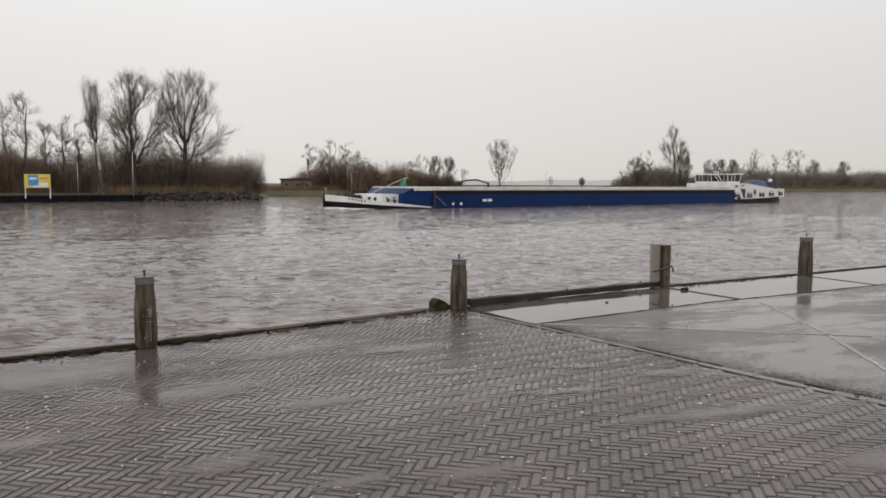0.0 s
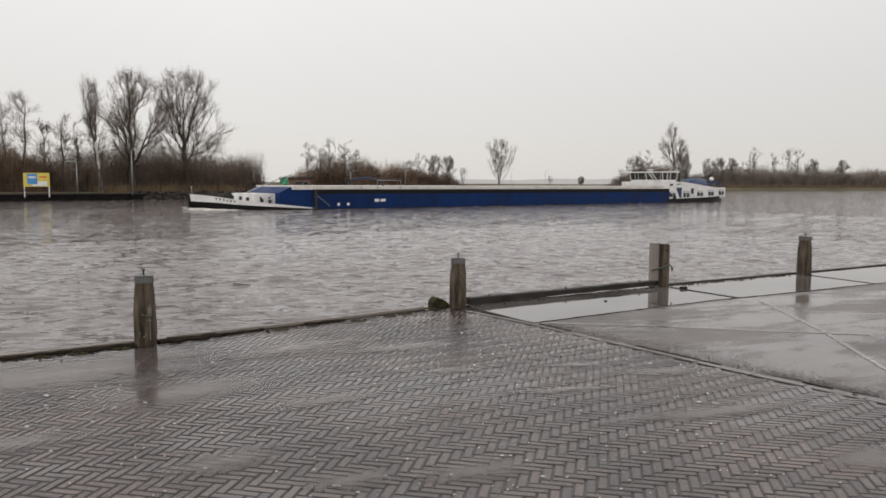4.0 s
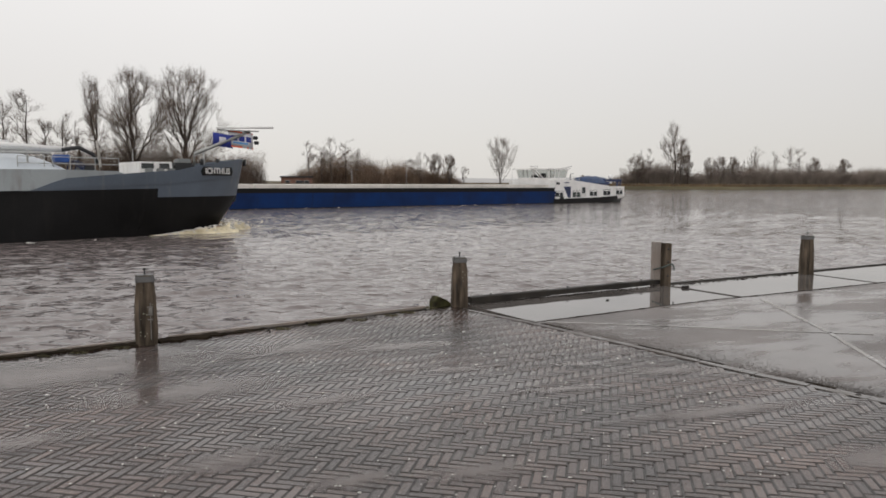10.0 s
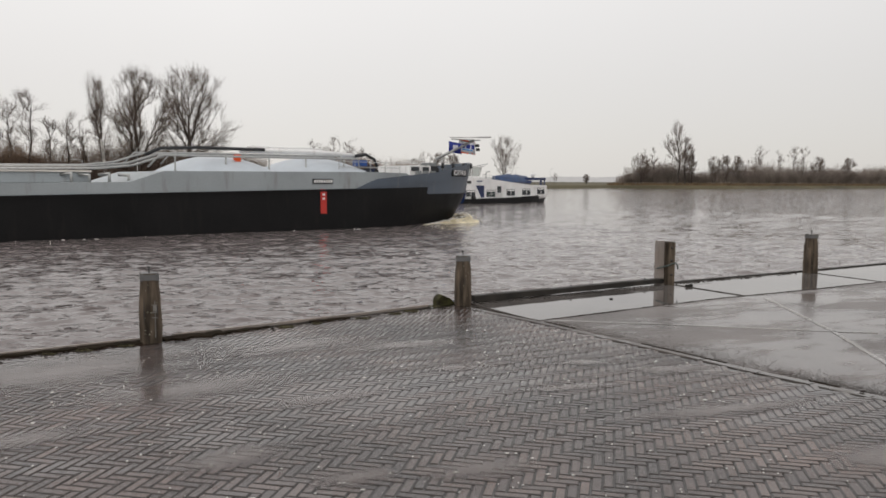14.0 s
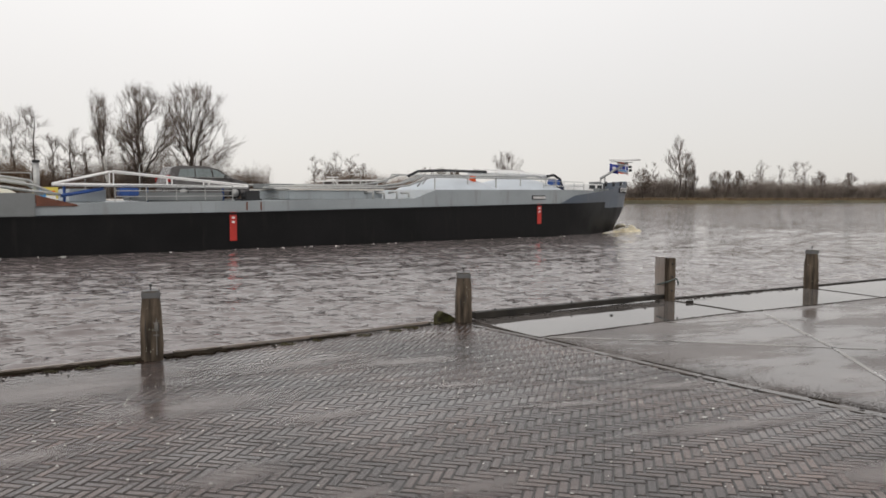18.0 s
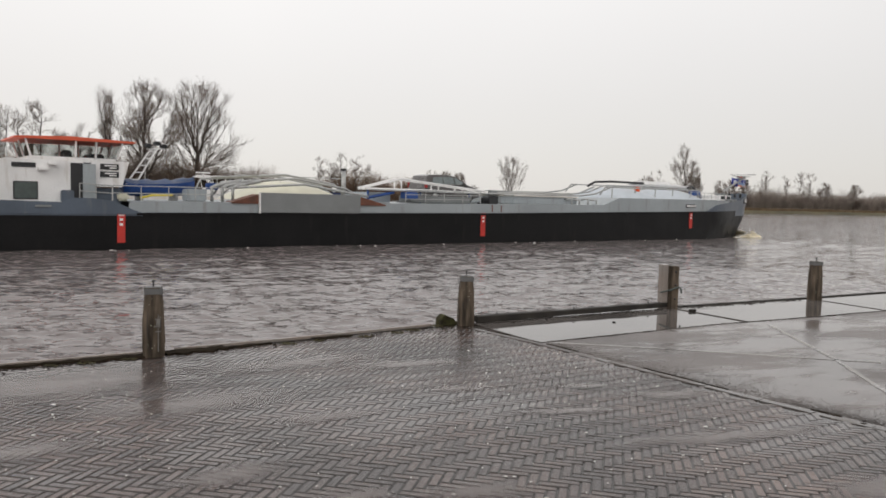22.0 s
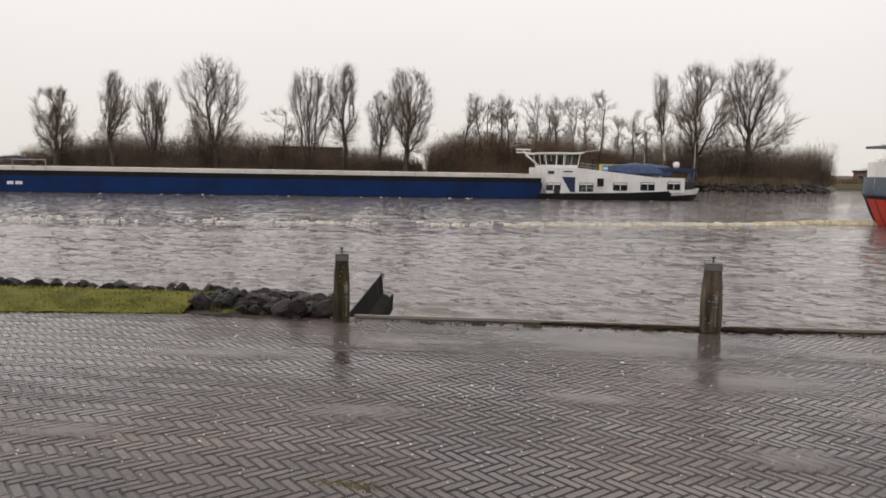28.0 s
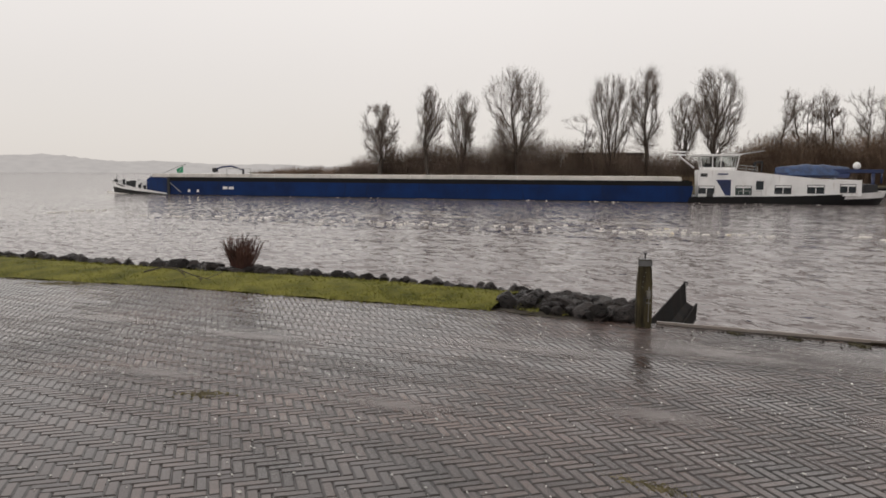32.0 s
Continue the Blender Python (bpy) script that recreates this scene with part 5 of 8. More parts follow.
# red draught marks
for x, z0 in ((-12.22, 0.92), (-31.6, 0.53), (-51.33, 0.47)):
    zt = T_DECK(x) + 0.02
    h = TH.at(x, 1.5)[1]
    mk = boxed("draught_mark", (x - 0.165, x + 0.165, -h - 0.03, -h - 0.002, z0, zt), M_RED, tanker, "red draught mark", 0.0)
    boxed("text_bar", (x - 0.12, x + 0.12, -h - 0.036, -h - 0.031, zt - 0.10, zt - 0.05), M_WHITE, mk, "", 0.0)
    for dz in (0.26, 0.46):
        boxed("text_bar", (x - 0.07, x + 0.07, -h - 0.036, -h - 0.031, zt - dz - 0.05, zt - dz + 0.05), M_WHITE, mk, "", 0.0)
boxed("number_plate", (-12.8, -11.68, -3.80, -3.765, 2.38, 2.62), M_DARK, tanker, "black plate with white unreadable figures", 0.01)
for i in range(8):
    boxed("text_bar", (-12.72 + i * 0.13, -12.63 + i * 0.13, -3.812, -3.80, 2.43, 2.57), M_WHITE, tanker, "", 0.0)


def hull_sign(x0, x1, z, side=-1, off=0.06):
    """Pose of a sign that lies on the hull side between two stations."""
    a, b = TH.at(x0, z), TH.at(x1, z)
    p, q = Vector((a[0], side * a[1], z)), Vector((b[0], side * b[1], z))
    d = (q - p).normalized()
    n = Vector((d.y, -d.x, 0)) if side < 0 else Vector((-d.y, d.x, 0))
    m = Matrix.Identity(4)
    m.col[0][:3], m.col[1][:3], m.col[2][:3] = d, (0, 0, 1), n
    m.translation = (p + q) / 2 + n * off
    return m


m_name = hull_sign(-2.75, -0.95, 3.0)
bm = bmesh.new()
prism(bm, [(-1.05, 0.0), (-0.95, 0.2), (0.95, 0.2), (1.05, 0.0), (0.95, -0.2), (-0.95, -0.2)], -0.03, 0.03)
for v in bm.verts:
    v.co = Vector((v.co.x, v.co.z, v.co.y - 0.03))
plate_ob = part("name_plate", bm, M_BLACK, tanker, "black name plate on the bow")
plate_ob.matrix_local = m_name
lettering("ship_name", "ICHTHUS", 0.4, m_name @ pose(0, 0, 0.012), M_WHITE, tanker, "white ship name lettering")
side_x = np.linspace(-63.98, -58.0, 400)
side_y = [TH.at(float(x), 1.84)[1] for x in side_x]
arc = np.concatenate([[0], np.cumsum(np.hypot(np.diff(side_x), np.diff(side_y)))])
arc -= np.interp(1.6, side_y[:200], arc[:200])
for k, ch in enumerate("N BEDUM"):
    if ch != " ":
        xk = [float(np.interp(-0.12 + 0.34 * k + d, arc, side_x)) for d in (-0.1, 0.1)]
        lettering("port_letter", ch, 0.46, hull_sign(*xk, 2.08, -1, 0.11), M_WHITE, tanker, "white home port letter")
for x in (-59.9, -57.1, -54.4):
    boxed("text_bar", (x - 0.3, x + 0.3, -3.86, -3.815, 1.92, 2.0), M_GREY, tanker, "pale strip", 0.0)
# anchor on the quarter
bm = bmesh.new()
for dx in (-0.34, 0.34):
    prism(bm, [(0, -0.38), (dx * 0.25, -0.32), (dx * 1.3, 0.4), (dx * 0.75, -0.28)], -0.04, 0.04)
box(bm, -0.38, 0.38, -0.06, 0.06, -0.44, -0.32, 0.02)
for v in bm.verts:
    v.co = Vector((v.co.x, v.co.z, v.co.y))
part("anchor", bm, M_ZINC, tanker, "pale grey stern anchor").matrix_local = hull_sign(-63.5, -62.7, 1.25, -1, 0.14) @ Matrix.Rotation(radians(-9), 4, "Z") @ Matrix.Scale(0.86, 4)
bm = TH.band(bmesh.new(), -63.94, -64, const(-0.2), const(1.5), 0.03, 4)
part("stern_stripe", bm, M_RED, tanker, "red stripe down the stern")
part("stem_stripe", TH.band(bmesh.new(), 0, -0.05, const(-0.2), const(1.5), 0.03, 4), M_RED, tanker, "thin red stripe down the stem")

# domed tanks, pipes and deck gear forward
def dome(parent, xc, length, width, z0, h, mat, label):
    bm = bmesh.new()
    n, m = 18, 12
    rows = []
    for i in range(n + 1):
        row = []
        for j in range(m + 1):
            a, b = -1 + 2 * i / n, -1 + 2 * j / m
            z = z0 + h * max(0, (1 - a * a)) ** 0.72 * max(0.0, (1 - b * b)) ** 0.5
            row.append(bm.verts.new((xc + a * length / 2, b * width / 2, z)))
        rows.append(row)
    for r0, r1 in zip(rows, rows[1:]):
        for j in range(m):
            bm.faces.new((r0[j], r0[j + 1], r1[j + 1], r1[j]))
    return part("tank_dome", bm, mat, parent, label, True)


dome(tanker, -11.0, 4.8, 5.4, 2.9, 0.85, M_DOME, "pale blue-grey tank dome")
dome(tanker, -16.35, 4.8, 5.4, 2.88, 0.85, M_DOME, "pale blue-grey tank dome")
dome(tanker, -42.3, 5.4, 5.2, 2.3, 1.0, M_IVORY, "ivory tank dome")
for y, z, r, x0, x1 in ((-2.3, 3.66, 0.05, -9.2, -20.2), (-1.8, 3.8, 0.035, -10, -19.5), (0.6, 3.84, 0.045, -9.0, -20.5)):
    tubed("pipe", [(x0, y, z - 0.7), (x0 - 0.15, y, z), (x1 + 0.5, y, z - 0.02), (x1, y, z - 0.55)], r, M_STEEL, tanker, 7)
for x in (-10.2, -12.4, -14.4, -16.6, -19.0):
    tubed("pipe_stand", [(x, -2.3, 2.9), (x, -2.3, 3.72)], 0.04, M_STEEL, tanker, 5)
boom = tubed("crane_boom", [(-15.2, -0.6, 4.02), (-11, -0.6, 4.02), (-8.4, -0.6, 3.86)], 0.15, M_WHITE, tanker, 6, "white hose crane boom")
tubed("crane_ram", [(-14.8, -0.6, 4.2), (-10.6, -0.6, 4.16)], 0.07, M_WHITE, boom, 6)
tubed("hose", [(-8.6, -0.7, 3.86), (-7.9, -0.7, 3.98), (-7.3, -0.7, 3.7), (-7.15, -0.75, 3.3)], 0.09, M_DARK, tanker, 7, "black loading hose")
tubed("hose", [(-14.0, -0.9, 4.06), (-17.5, -0.9, 4.08), (-19.2, -0.9, 4.0), (-19.9, -0.9, 3.7)], 0.08, M_DARK, tanker, 7, "black loading hose")
boxed("valve_box", (-9.1, -8.5, -1.9, -1.3, 3.3, 3.62), M_BOAT, tanker, "blue valve box", 0.03)
boxed("winch", (-7.9, -7.3, -1.2, 0.2, 2.8, 3.2), M_DARK, tanker, "dark deck winch", 0.08)
boxed("vent_box", (-16.0, -15.7, -2.0, -1.7, 3.3, 3.75), M_ORANGE, tanker, "orange lifebuoy box", 0.03)
# step with valves where the trunk drops
for k, x in enumerate((-21.2, -22.0, -22.8, -23.5)):
    tubed("valve", [(x, -2.9, 2.4), (x, -2.9, 2.72 + 0.08 * (k % 2)), (x - 0.35, -2.6, 2.74)], 0.07, M_STEEL, tanker, 6)
for y, z in ((-2.6, 3.0), (-2.0, 3.12), (-1.2, 3.05), (0.5, 3.2)):
    tubed("pipe", [(-19.6, y, z + 0.6), (-21.0, y, z + 0.15), (-22.4, y, z), (-29.0, y, z - 0.08)], 0.055, M_STEEL, tanker, 6)
for x0, x1 in ((-28.2, -22.7),):
    boxed("hatch_trunk", (x0, x1, -2.6, 2.6, 2.38, 2.86), M_TANKGREY, tanker, "pale grey hatch trunk", 0.04)
    boxed("hatch_rim", (x0 - 0.06, x1 + 0.06, -2.68, 2.68, 2.84, 2.92), M_CREAM, tanker, "", 0.02)
boxed("locker", (-28.9, -27.2, -1.2, 0.2, 2.92, 3.18), M_GREY, tanker, "", 0.03)
# mooring winch at the middle
bm = bmesh.new()
tube(bm, [(-30.4, -3.2, 2.55), (-30.4, -2.4, 2.55)], 0.24, 10)
box(bm, -30.75, -30.05, -3.3, -3.2, 2.34, 2.8, 0.03)
box(bm, -31.0, -29.8, -3.0, -2.5, 2.32, 2.42, 0.02)
part("mooring_winch", bm, M_DARK, tanker, "black mooring winch")
for x in (-30.2, -30.9):
    boxed("rust_run", (x - 0.035, x + 0.035, -3.775, -3.76, 1.9, 2.28), M_RUST, tanker, "rust run down the trunk side", 0.0)
railing(tanker, [(-31.4, -3.3, 2.32), (-36.6, -3.3, 2.28)], 0.72, 5, None, 0.022, 3)
boxed("deck_crate", (-35.8, -31.6, -2.6, -1.4, 2.34, 2.72), M_GREY, tanker, "low grey deck crate", 0.03)
# white gangway truss that lies on stands
bm = bmesh.new()
for y in (-2.7, -2.0):
    tube(bm, [(-38.8, y, 3.06), (-36.5, y, 3.6), (-30.4, y, 3.06)], 0.048, 5)
    tube(bm, [(-38.8, y, 3.02), (-30.4, y, 2.98)], 0.07, 5)
    for x in (-36.5, -34.0, -32.3, -31.0):
        tube(bm, [(x, y, 3.0), (x, y, 3.58 - max(0, (x + 36.5)) * 0.085)], 0.035, 4)
box(bm, -38.6, -30.6, -2.65, -2.05, 2.96, 3.0, 0.0)
part("gangway", bm, M_WHITE, tanker, "white gangway truss lying on deck")
for x in (-38.4, -35.0, -31.5):
    tubed("gangway_stand", [(x, -2.35, 2.3), (x, -2.35, 2.97)], 0.06, M_BOAT, tanker, 6)
tubed("blue_ram", [(-38.6, -2.6, 2.55), (-36.9, -2.6, 2.86)], 0.08, M_BOAT, tanker, 7, "blue lifting ram")
boxed("blue_box", (-36.3, -35.5, -2.9, -2.3, 2.55, 2.9), M_BOAT, tanker, "blue deck box", 0.03)
boxed("pump_house", (-38.1, -36.6, -1.8, 0.6, 2.3, 2.85), M_DOME, tanker, "", 0.04)
boxed("car_platform", (-34.6, -29.2, -1.2, 1.2, 2.36, 2.4), M_GREY, tanker, "grey car platform", 0.01)
for x in (-34.2, -29.6):
    boxed("platform_leg", (x - 0.1, x + 0.1, -1.1, 1.1, 2.2, 2.36), M_GREY, tanker, "", 0.01)
tubed("exhaust_pipe", [(-39.25, -1.2, 2.3), (-39.25, -1.2, 3.95)], 0.13, M_STEEL, tanker, 9, "grey upright exhaust pipe")
tubed("exhaust_cap", [(-39.25, -1.2, 3.95), (-39.25, -1.2, 4.05)], 0.16, M_DARK, tanker, 9)
# pipes and rails over the mid dome
for y, z in ((-2.75, 3.0), (-1.7, 3.28), (-0.4, 3.5), (1.2, 3.45)):
    tubed("pipe", [(-46.6, y, 2.5), (-46.2, y, z - 0.16), (-42.3, y, z + 0.12), (-39.4, y, z - 0.3), (-38.6, y, 2.6)], 0.06, M_STEEL, tanker, 7)
for x in (-47.1, -46.6, -46.1):
    tubed("pipe", [(x, -2.9, 2.2), (x, -2.9, 2.85), (x + 0.35, -2.6, 2.95), (x + 1.6, -2.4, 3.2)], 0.09, M_STEEL, tanker, 7)
railing(tanker, [(-45.4, -1.5, 3.2), (-39.5, -1.5, 3.2)], 0.3, 6, None, 0.02, 1)
boxed("valve_chest", (-48.2, -47.3, -2.8, -2.0, 2.2, 2.75), M_TANKGREY, tanker, "", 0.05)
boxed("blue_motor", (-47.0, -46.5, -2.2, -1.7, 2.75, 3.05), M_BOAT, tanker, "blue pump motor", 0.04)
railing(tanker, [(-46.9, -3.5, 2.2), (-51.6, -3.5, 2.18)], 0.62, 5, None, 0.022, 2)
railing(tanker, [(-51.6, -3.4, 2.2), (-52.9, -3.3, 2.28)], 0.62, 3, None, 0.022, 2)
tubed("yellow_rail", [(-48.9, -2.9, 2.45), (-49.8, -2.9, 2.42), (-50.3, -2.9, 2.3)], 0.05, M_YRAIL, tanker, 5, "yellow bent rail")
boxed("yellow_drum", (-51.2, -50.7, -2.7, -2.2, 2.2, 2.55), M_IVORY, tanker, "", 0.08)

railing(tanker, [(-10.6, -2.5, 2.97), (-6.6, -2.2, 2.95)], 0.55, 5, None, 0.018, 2)
for k in range(3):
    tubed("cable_coil", [(-8.6 + 0.16 * k, -1.7, 3.0), (-8.5 + 0.16 * k, -1.75, 3.4), (-8.2 + 0.16 * k, -1.6, 3.2), (-7.9, -1.5, 2.95)], 0.03, M_NAVY, tanker, 5)
# forecastle
fc = boxed("fore_cabin", (-5.6, -4.1, -1.7, 1.7, 2.5, 3.4), M_WHITE, tanker, "small white forecastle cabin", 0.03)
for x0, x1 in ((-5.45, -5.0), (-4.65, -4.3)):
    framed_window(fc, x0, x1, 3.14, 3.28, -1.705, -1)
for x in (-5.3, -4.8, -4.3):
    boxed("bollard_box", (x - 0.14, x + 0.14, -2.3, -2.0, 2.5, 3.1), M_GREY, tanker, "", 0.03)
boxed("anchor_winch", (-3.7, -2.7, -0.7, 0.7, 2.6, 3.4), M_DARK, tanker, "dark anchor winch", 0.1)
boxed("winch_cover", (-3.4, -2.8, -0.5, 0.3, 3.3, 3.6), M_GREY, tanker, "", 0.05)
mast = tubed("fore_mast", [(-2.5, 0, 3.3), (-2.45, 0, 3.85), (0.45, 0, 5.05)], 0.09, M_STEEL, tanker, 7, "grey raked fore mast")
tubed("mast_brace", [(-2.0, 0, 3.2), (-2.0, 0, 4.0)], 0.06, M_STEEL, mast, 6)
tubed("radar_scanner", [(-1.2, 0.3, 5.2), (1.65, -0.25, 5.28)], 0.06, M_WHITE, mast, 6, "white radar scanner")
boxed("mast_platform", (-1.2, 0.9, -0.15, 0.15, 5.05, 5.1), M_STEEL, mast, "", 0.0)
for x, z in ((0.75, 4.75), (0.8, 4.5)):
    boxed("navigation_light", (x - 0.1, x + 0.12, -0.1, 0.1, z - 0.1, z + 0.08), M_DARK, mast, "", 0.03)
for x in (-2.2, -1.4, -0.6, 0.0):
    tubed("fairlead", [(x, -0.3, 3.3), (x, -0.3, 3.62)], 0.09, M_DARK, tanker, 8)
boxed("stem_fender", (-0.62, -0.4, -0.18, 0.18, 1.5, 2.6), M_DARK, tanker, "black rubber stem fender", 0.05)


def flag(parent, x0, x1, z0, z1, mat, label, bars):
    """A stiff waving flag, in a sheet with a slight wave."""
    bm = bmesh.new()
    n = 10
    prev = None
    for i in range(n + 1):
        f = i / n
        x = x0 + (x1 - x0) * f
        y = 0.1 * math.sin(f * 7) * f
        drop = -0.14 * f
        cur = [bm.verts.new((x, y + dy, z + drop)) for dy in (0, 0.012) for z in (z0, z1)]
        if prev:
            for a, b in ((0, 1), (1, 3), (3, 2), (2, 0)):
                bm.faces.new((prev[a], cur[a], cur[b], prev[b]))
        prev = cur
    ob = part("flag", bm, mat, parent, label, True)
    for u0, u1, w0, w1, m2 in bars:
        bm = bmesh.new()
        xa, xb = x0 + (x1 - x0) * u0, x0 + (x1 - x0) * u1
        prev = None
        for i in range(5):
            f = u0 + (u1 - u0) * i / 4
            x = x0 + (x1 - x0) * f
            y = 0.1 * math.sin(f * 7) * f - 0.008
            cur = [bm.verts.new((x, y, z0 + (z1 - z0) * w - 0.14 * f)) for w in (w0, w1)]
            if prev:
                bm.faces.new((prev[0], cur[0], cur[1], prev[1]))
            prev = cur
        part("flag_band", bm, m2, ob)
    return ob


flag(tanker, -1.5, -0.45, 4.3, 4.95, M_FLAGBLUE, "blue pennant with a pale ring", [(0.32, 0.62, 0.35, 0.75, M_FLAGWHITE), (0.4, 0.55, 0.45, 0.65, M_FLAGBLUE)])
flag(tanker, -0.7, 0.65, 4.28, 5.1, M_FLAGWHITE, "white flag with orange edges and blue shapes",
     [(0, 1, 0, 0.09, M_ORANGE), (0, 1, 0.91, 1, M_ORANGE), (0.12, 0.36, 0.4, 0.72, M_FLAGBLUE), (0.42, 0.62, 0.4, 0.72, M_FLAGBLUE), (0.68, 0.9, 0.4, 0.72, M_FLAGBLUE), (0.2, 0.75, 0.24, 0.34, M_SKYBLUE)])

# aft deckhouse
bm = bmesh.new()
prism(bm, [(-62.1, 1.9), (-62.1, 3.28), (-57.7, 3.2), (-56.6, 3.42), (-55.7, 3.82), (-52.7, 3.82), (-52.7, 1.9)], -3.0, 3.0)
house = part("deckhouse", bm, M_WHITE, tanker, "white steel deckhouse with rounded windows")
for x0, x1 in ((-60.45, -59.62), (-58.7, -57.86), (-57.0, -56.2), (-55.35, -54.52)):
    framed_window(house, x0, x1, 2.26 + (-56 - x0) * 0.02, 2.88 + (-56 - x0) * 0.02, -3.005, -1, M_GLASS_G)
boxed("vent_grille", (-55.45, -54.55, -3.03, -3.0, 3.48, 3.66), M_DARK, house, "black ventilation grille", 0.0)
boxed("side_lamp", (-54.5, -54.1, -3.3, -3.0, 3.36, 3.5), M_WHITE, house, "", 0.03)
boxed("side_lamp", (-54.1, -53.75, -3.25, -3.0, 3.58, 3.72), M_WHITE, house, "", 0.03)
boxed("small_window", (-61.1, -60.85, -3.03, -3.0, 2.85, 3.05), M_GREY, house, "", 0.0)
boxed("engine_vent", (-62.2, -61.3, -2.98, -2.6, 2.2, 2.62), M_NAVY, tanker, "dark blue engine vent", 0.06)
boxed("house_door", (-53.2, -52.72, -3.04, -3.0, 2.15, 3.72), M_DARK, house, "dark open doorway", 0.0)
boxed("door_leaf", (-52.72, -52.2, -3.1, -3.03, 2.2, 3.7), M_TANKGREY, house, "pale grey door leaf", 0.01)
boxed("stairs_block", (-52.7, -51.0, -2.6, 2.6, 1.9, 2.72), M_SLATE, tanker, "slate-blue steps and locker", 0.03)
boxed("locker", (-53.6, -53.1, -3.25, -2.9, 2.1, 2.6), M_SLATE, tanker, "", 0.04)
bm = bmesh.new()
prism(bm, [(-52.25, 2.78), (-51.05, 2.78), (-50.75, 3.86), (-52.35, 3.86)], -2.9, -2.8)
wing = part("wing_panel", bm, M_WHITE, tanker, "white bridge wing panel")
for z in (3.18, 3.5):
    boxed("notice", (-51.98, -51.2, -2.93, -2.9, z, z + 0.24), M_DARK, wing, "black notice with white unreadable lines", 0.0)
    boxed("text_bar", (-51.8, -51.3, -2.936, -2.93, z + 0.14, z + 0.19), M_WHITE, wing, "", 0.0)
    boxed("text_bar", (-51.6, -51.3, -2.936, -2.93, z + 0.05, z + 0.10), M_WHITE, wing, "", 0.0)
# wheelhouse: windows that lean outwards under an orange roof
wheel = glazed_house(tanker, -54.55, -51.0, 1.75, 3.78, 4.0, 4.68, 0.22, (-1.75, 0.0, 1.75), M_WHITE, "white-framed wheelhouse glazed on all sides", (-54.55, -52.75, -51.9, -51.0))
boxed("steering_console", (-51.9, -51.3, -0.8, 0.8, 3.8, 4.22), M_DARK, wheel, "dark steering console", 0.05)
boxed("helm_seat", (-53.0, -52.6, -0.3, 0.3, 3.8, 4.35), M_DARK, wheel, "dark helm seat", 0.06)
boxed("back_wall", (-54.5, -54.4, -1.6, 0.2, 3.9, 4.5), M_WOOD, wheel, "brown panelled back wall", 0.02)
bm = bmesh.new()
prism(bm, [(-55.25, 4.68), (-50.3, 4.70), (-50.2, 4.77), (-53.0, 4.86), (-55.2, 4.76)], -2.05, 2.05)
part("wheelhouse_roof", bm, M_ROOF, wheel, "orange wheelhouse roof")
for x in (-51.4, -50.75):
    tubed("aerial", [(x, -1.5, 4.76), (x, -1.5, 5.05)], 0.03, M_DARK, wheel, 5)
bm = bmesh.new()
for dx in (0.0, 0.42):
    tube(bm, [(-50.55 + dx, -1.2, 2.75), (-49.35 + dx * 0.6, -1.2, 4.55)], 0.045, 5)
for k in range(5):
    f = 0.2 + 0.18 * k
    tube(bm, [(-50.55 + 1.2 * f, -1.2, 2.75 + 1.8 * f), (-50.13 + 1.03 * f, -1.2, 2.75 + 1.8 * f)], 0.03, 4)
tube(bm, [(-49.55, -1.2, 4.5), (-48.75, -1.2, 4.56)], 0.035, 5)
part("aft_mast", bm, M_WHITE, tanker, "white raked lattice mast with lamps")
for x, z in ((-49.5, 4.66), (-49.1, 4.78), (-48.8, 4.66)):
    boxed("mast_lamp", (x - 0.14, x + 0.14, -1.4, -1.05, z - 0.09, z + 0.09), M_DARK, tanker, "", 0.04)
# orange housing with a dark line emblem on the roof aft
orange = boxed("orange_housing", (-62.15, -60.85, -2.9, -1.2, 3.24, 3.88), M_ORANGE, tanker, "orange housing with a dark fish-line emblem", 0.03)
bm = bmesh.new()
for s in (1, -1):
    tube(bm, [(-61.95 + 0.95 * f, -2.925, 3.6 + s * (0.13 * math.sin(math.pi * min(1, f * 1.12)) if f < 0.89 else -0.13 * (f - 0.89) * 7)) for f in np.linspace(0, 1, 11)], 0.018, 4)
part("emblem", bm, M_DARK, orange, "thin dark emblem lines")
boxed("housing_roof", (-62.8, -60.6, -2.95, 2.0, 3.92, 4.04), M_SLATE, tanker, "slate-blue flat roof", 0.02)
tubed("antenna_bar", [(-63.2, -1.6, 4.16), (-61.9, -1.8, 4.18)], 0.06, M_WHITE, tanker, 6)
boxed("life_raft", (-62.95, -62.3, -1.5, -0.4, 2.3, 2.85), M_GREY, tanker, "", 0.1)
railing(tanker, [(-60.7, -2.9, 3.24), (-57.9, -2.9, 3.22)], 0.55, 4, None, 0.02, 2)
railing(tanker, [(-57.4, -2.9, 3.24), (-55.6, -2.9, 3.8)], 0.45, 3, None, 0.02, 2)
railing(tanker, [(-62.95, -1.5, 2.42), (-62.2, -2.5, 2.38)], 0.35, 4, None, 0.02, 2)
tubed("boat_cradle", [(-60.6, -2.7, 3.55), (-57.9, -2.7, 3.28)], 0.05, M_WHITE, tanker, 5)


# the after part sits a little lower than the midship line
for ob in list(tanker.children):
    if ob.type == "MESH" and max(c[0] for c in ob.bound_box) < -50.7:
        ob.location.z -= 0.04
# the drawn stations are a shade too long for the true length, the after body most
def true_station(x):
    x *= 0.986
    return x if x > -50.3 else -50.3 + (x + 50.3) * 0.96


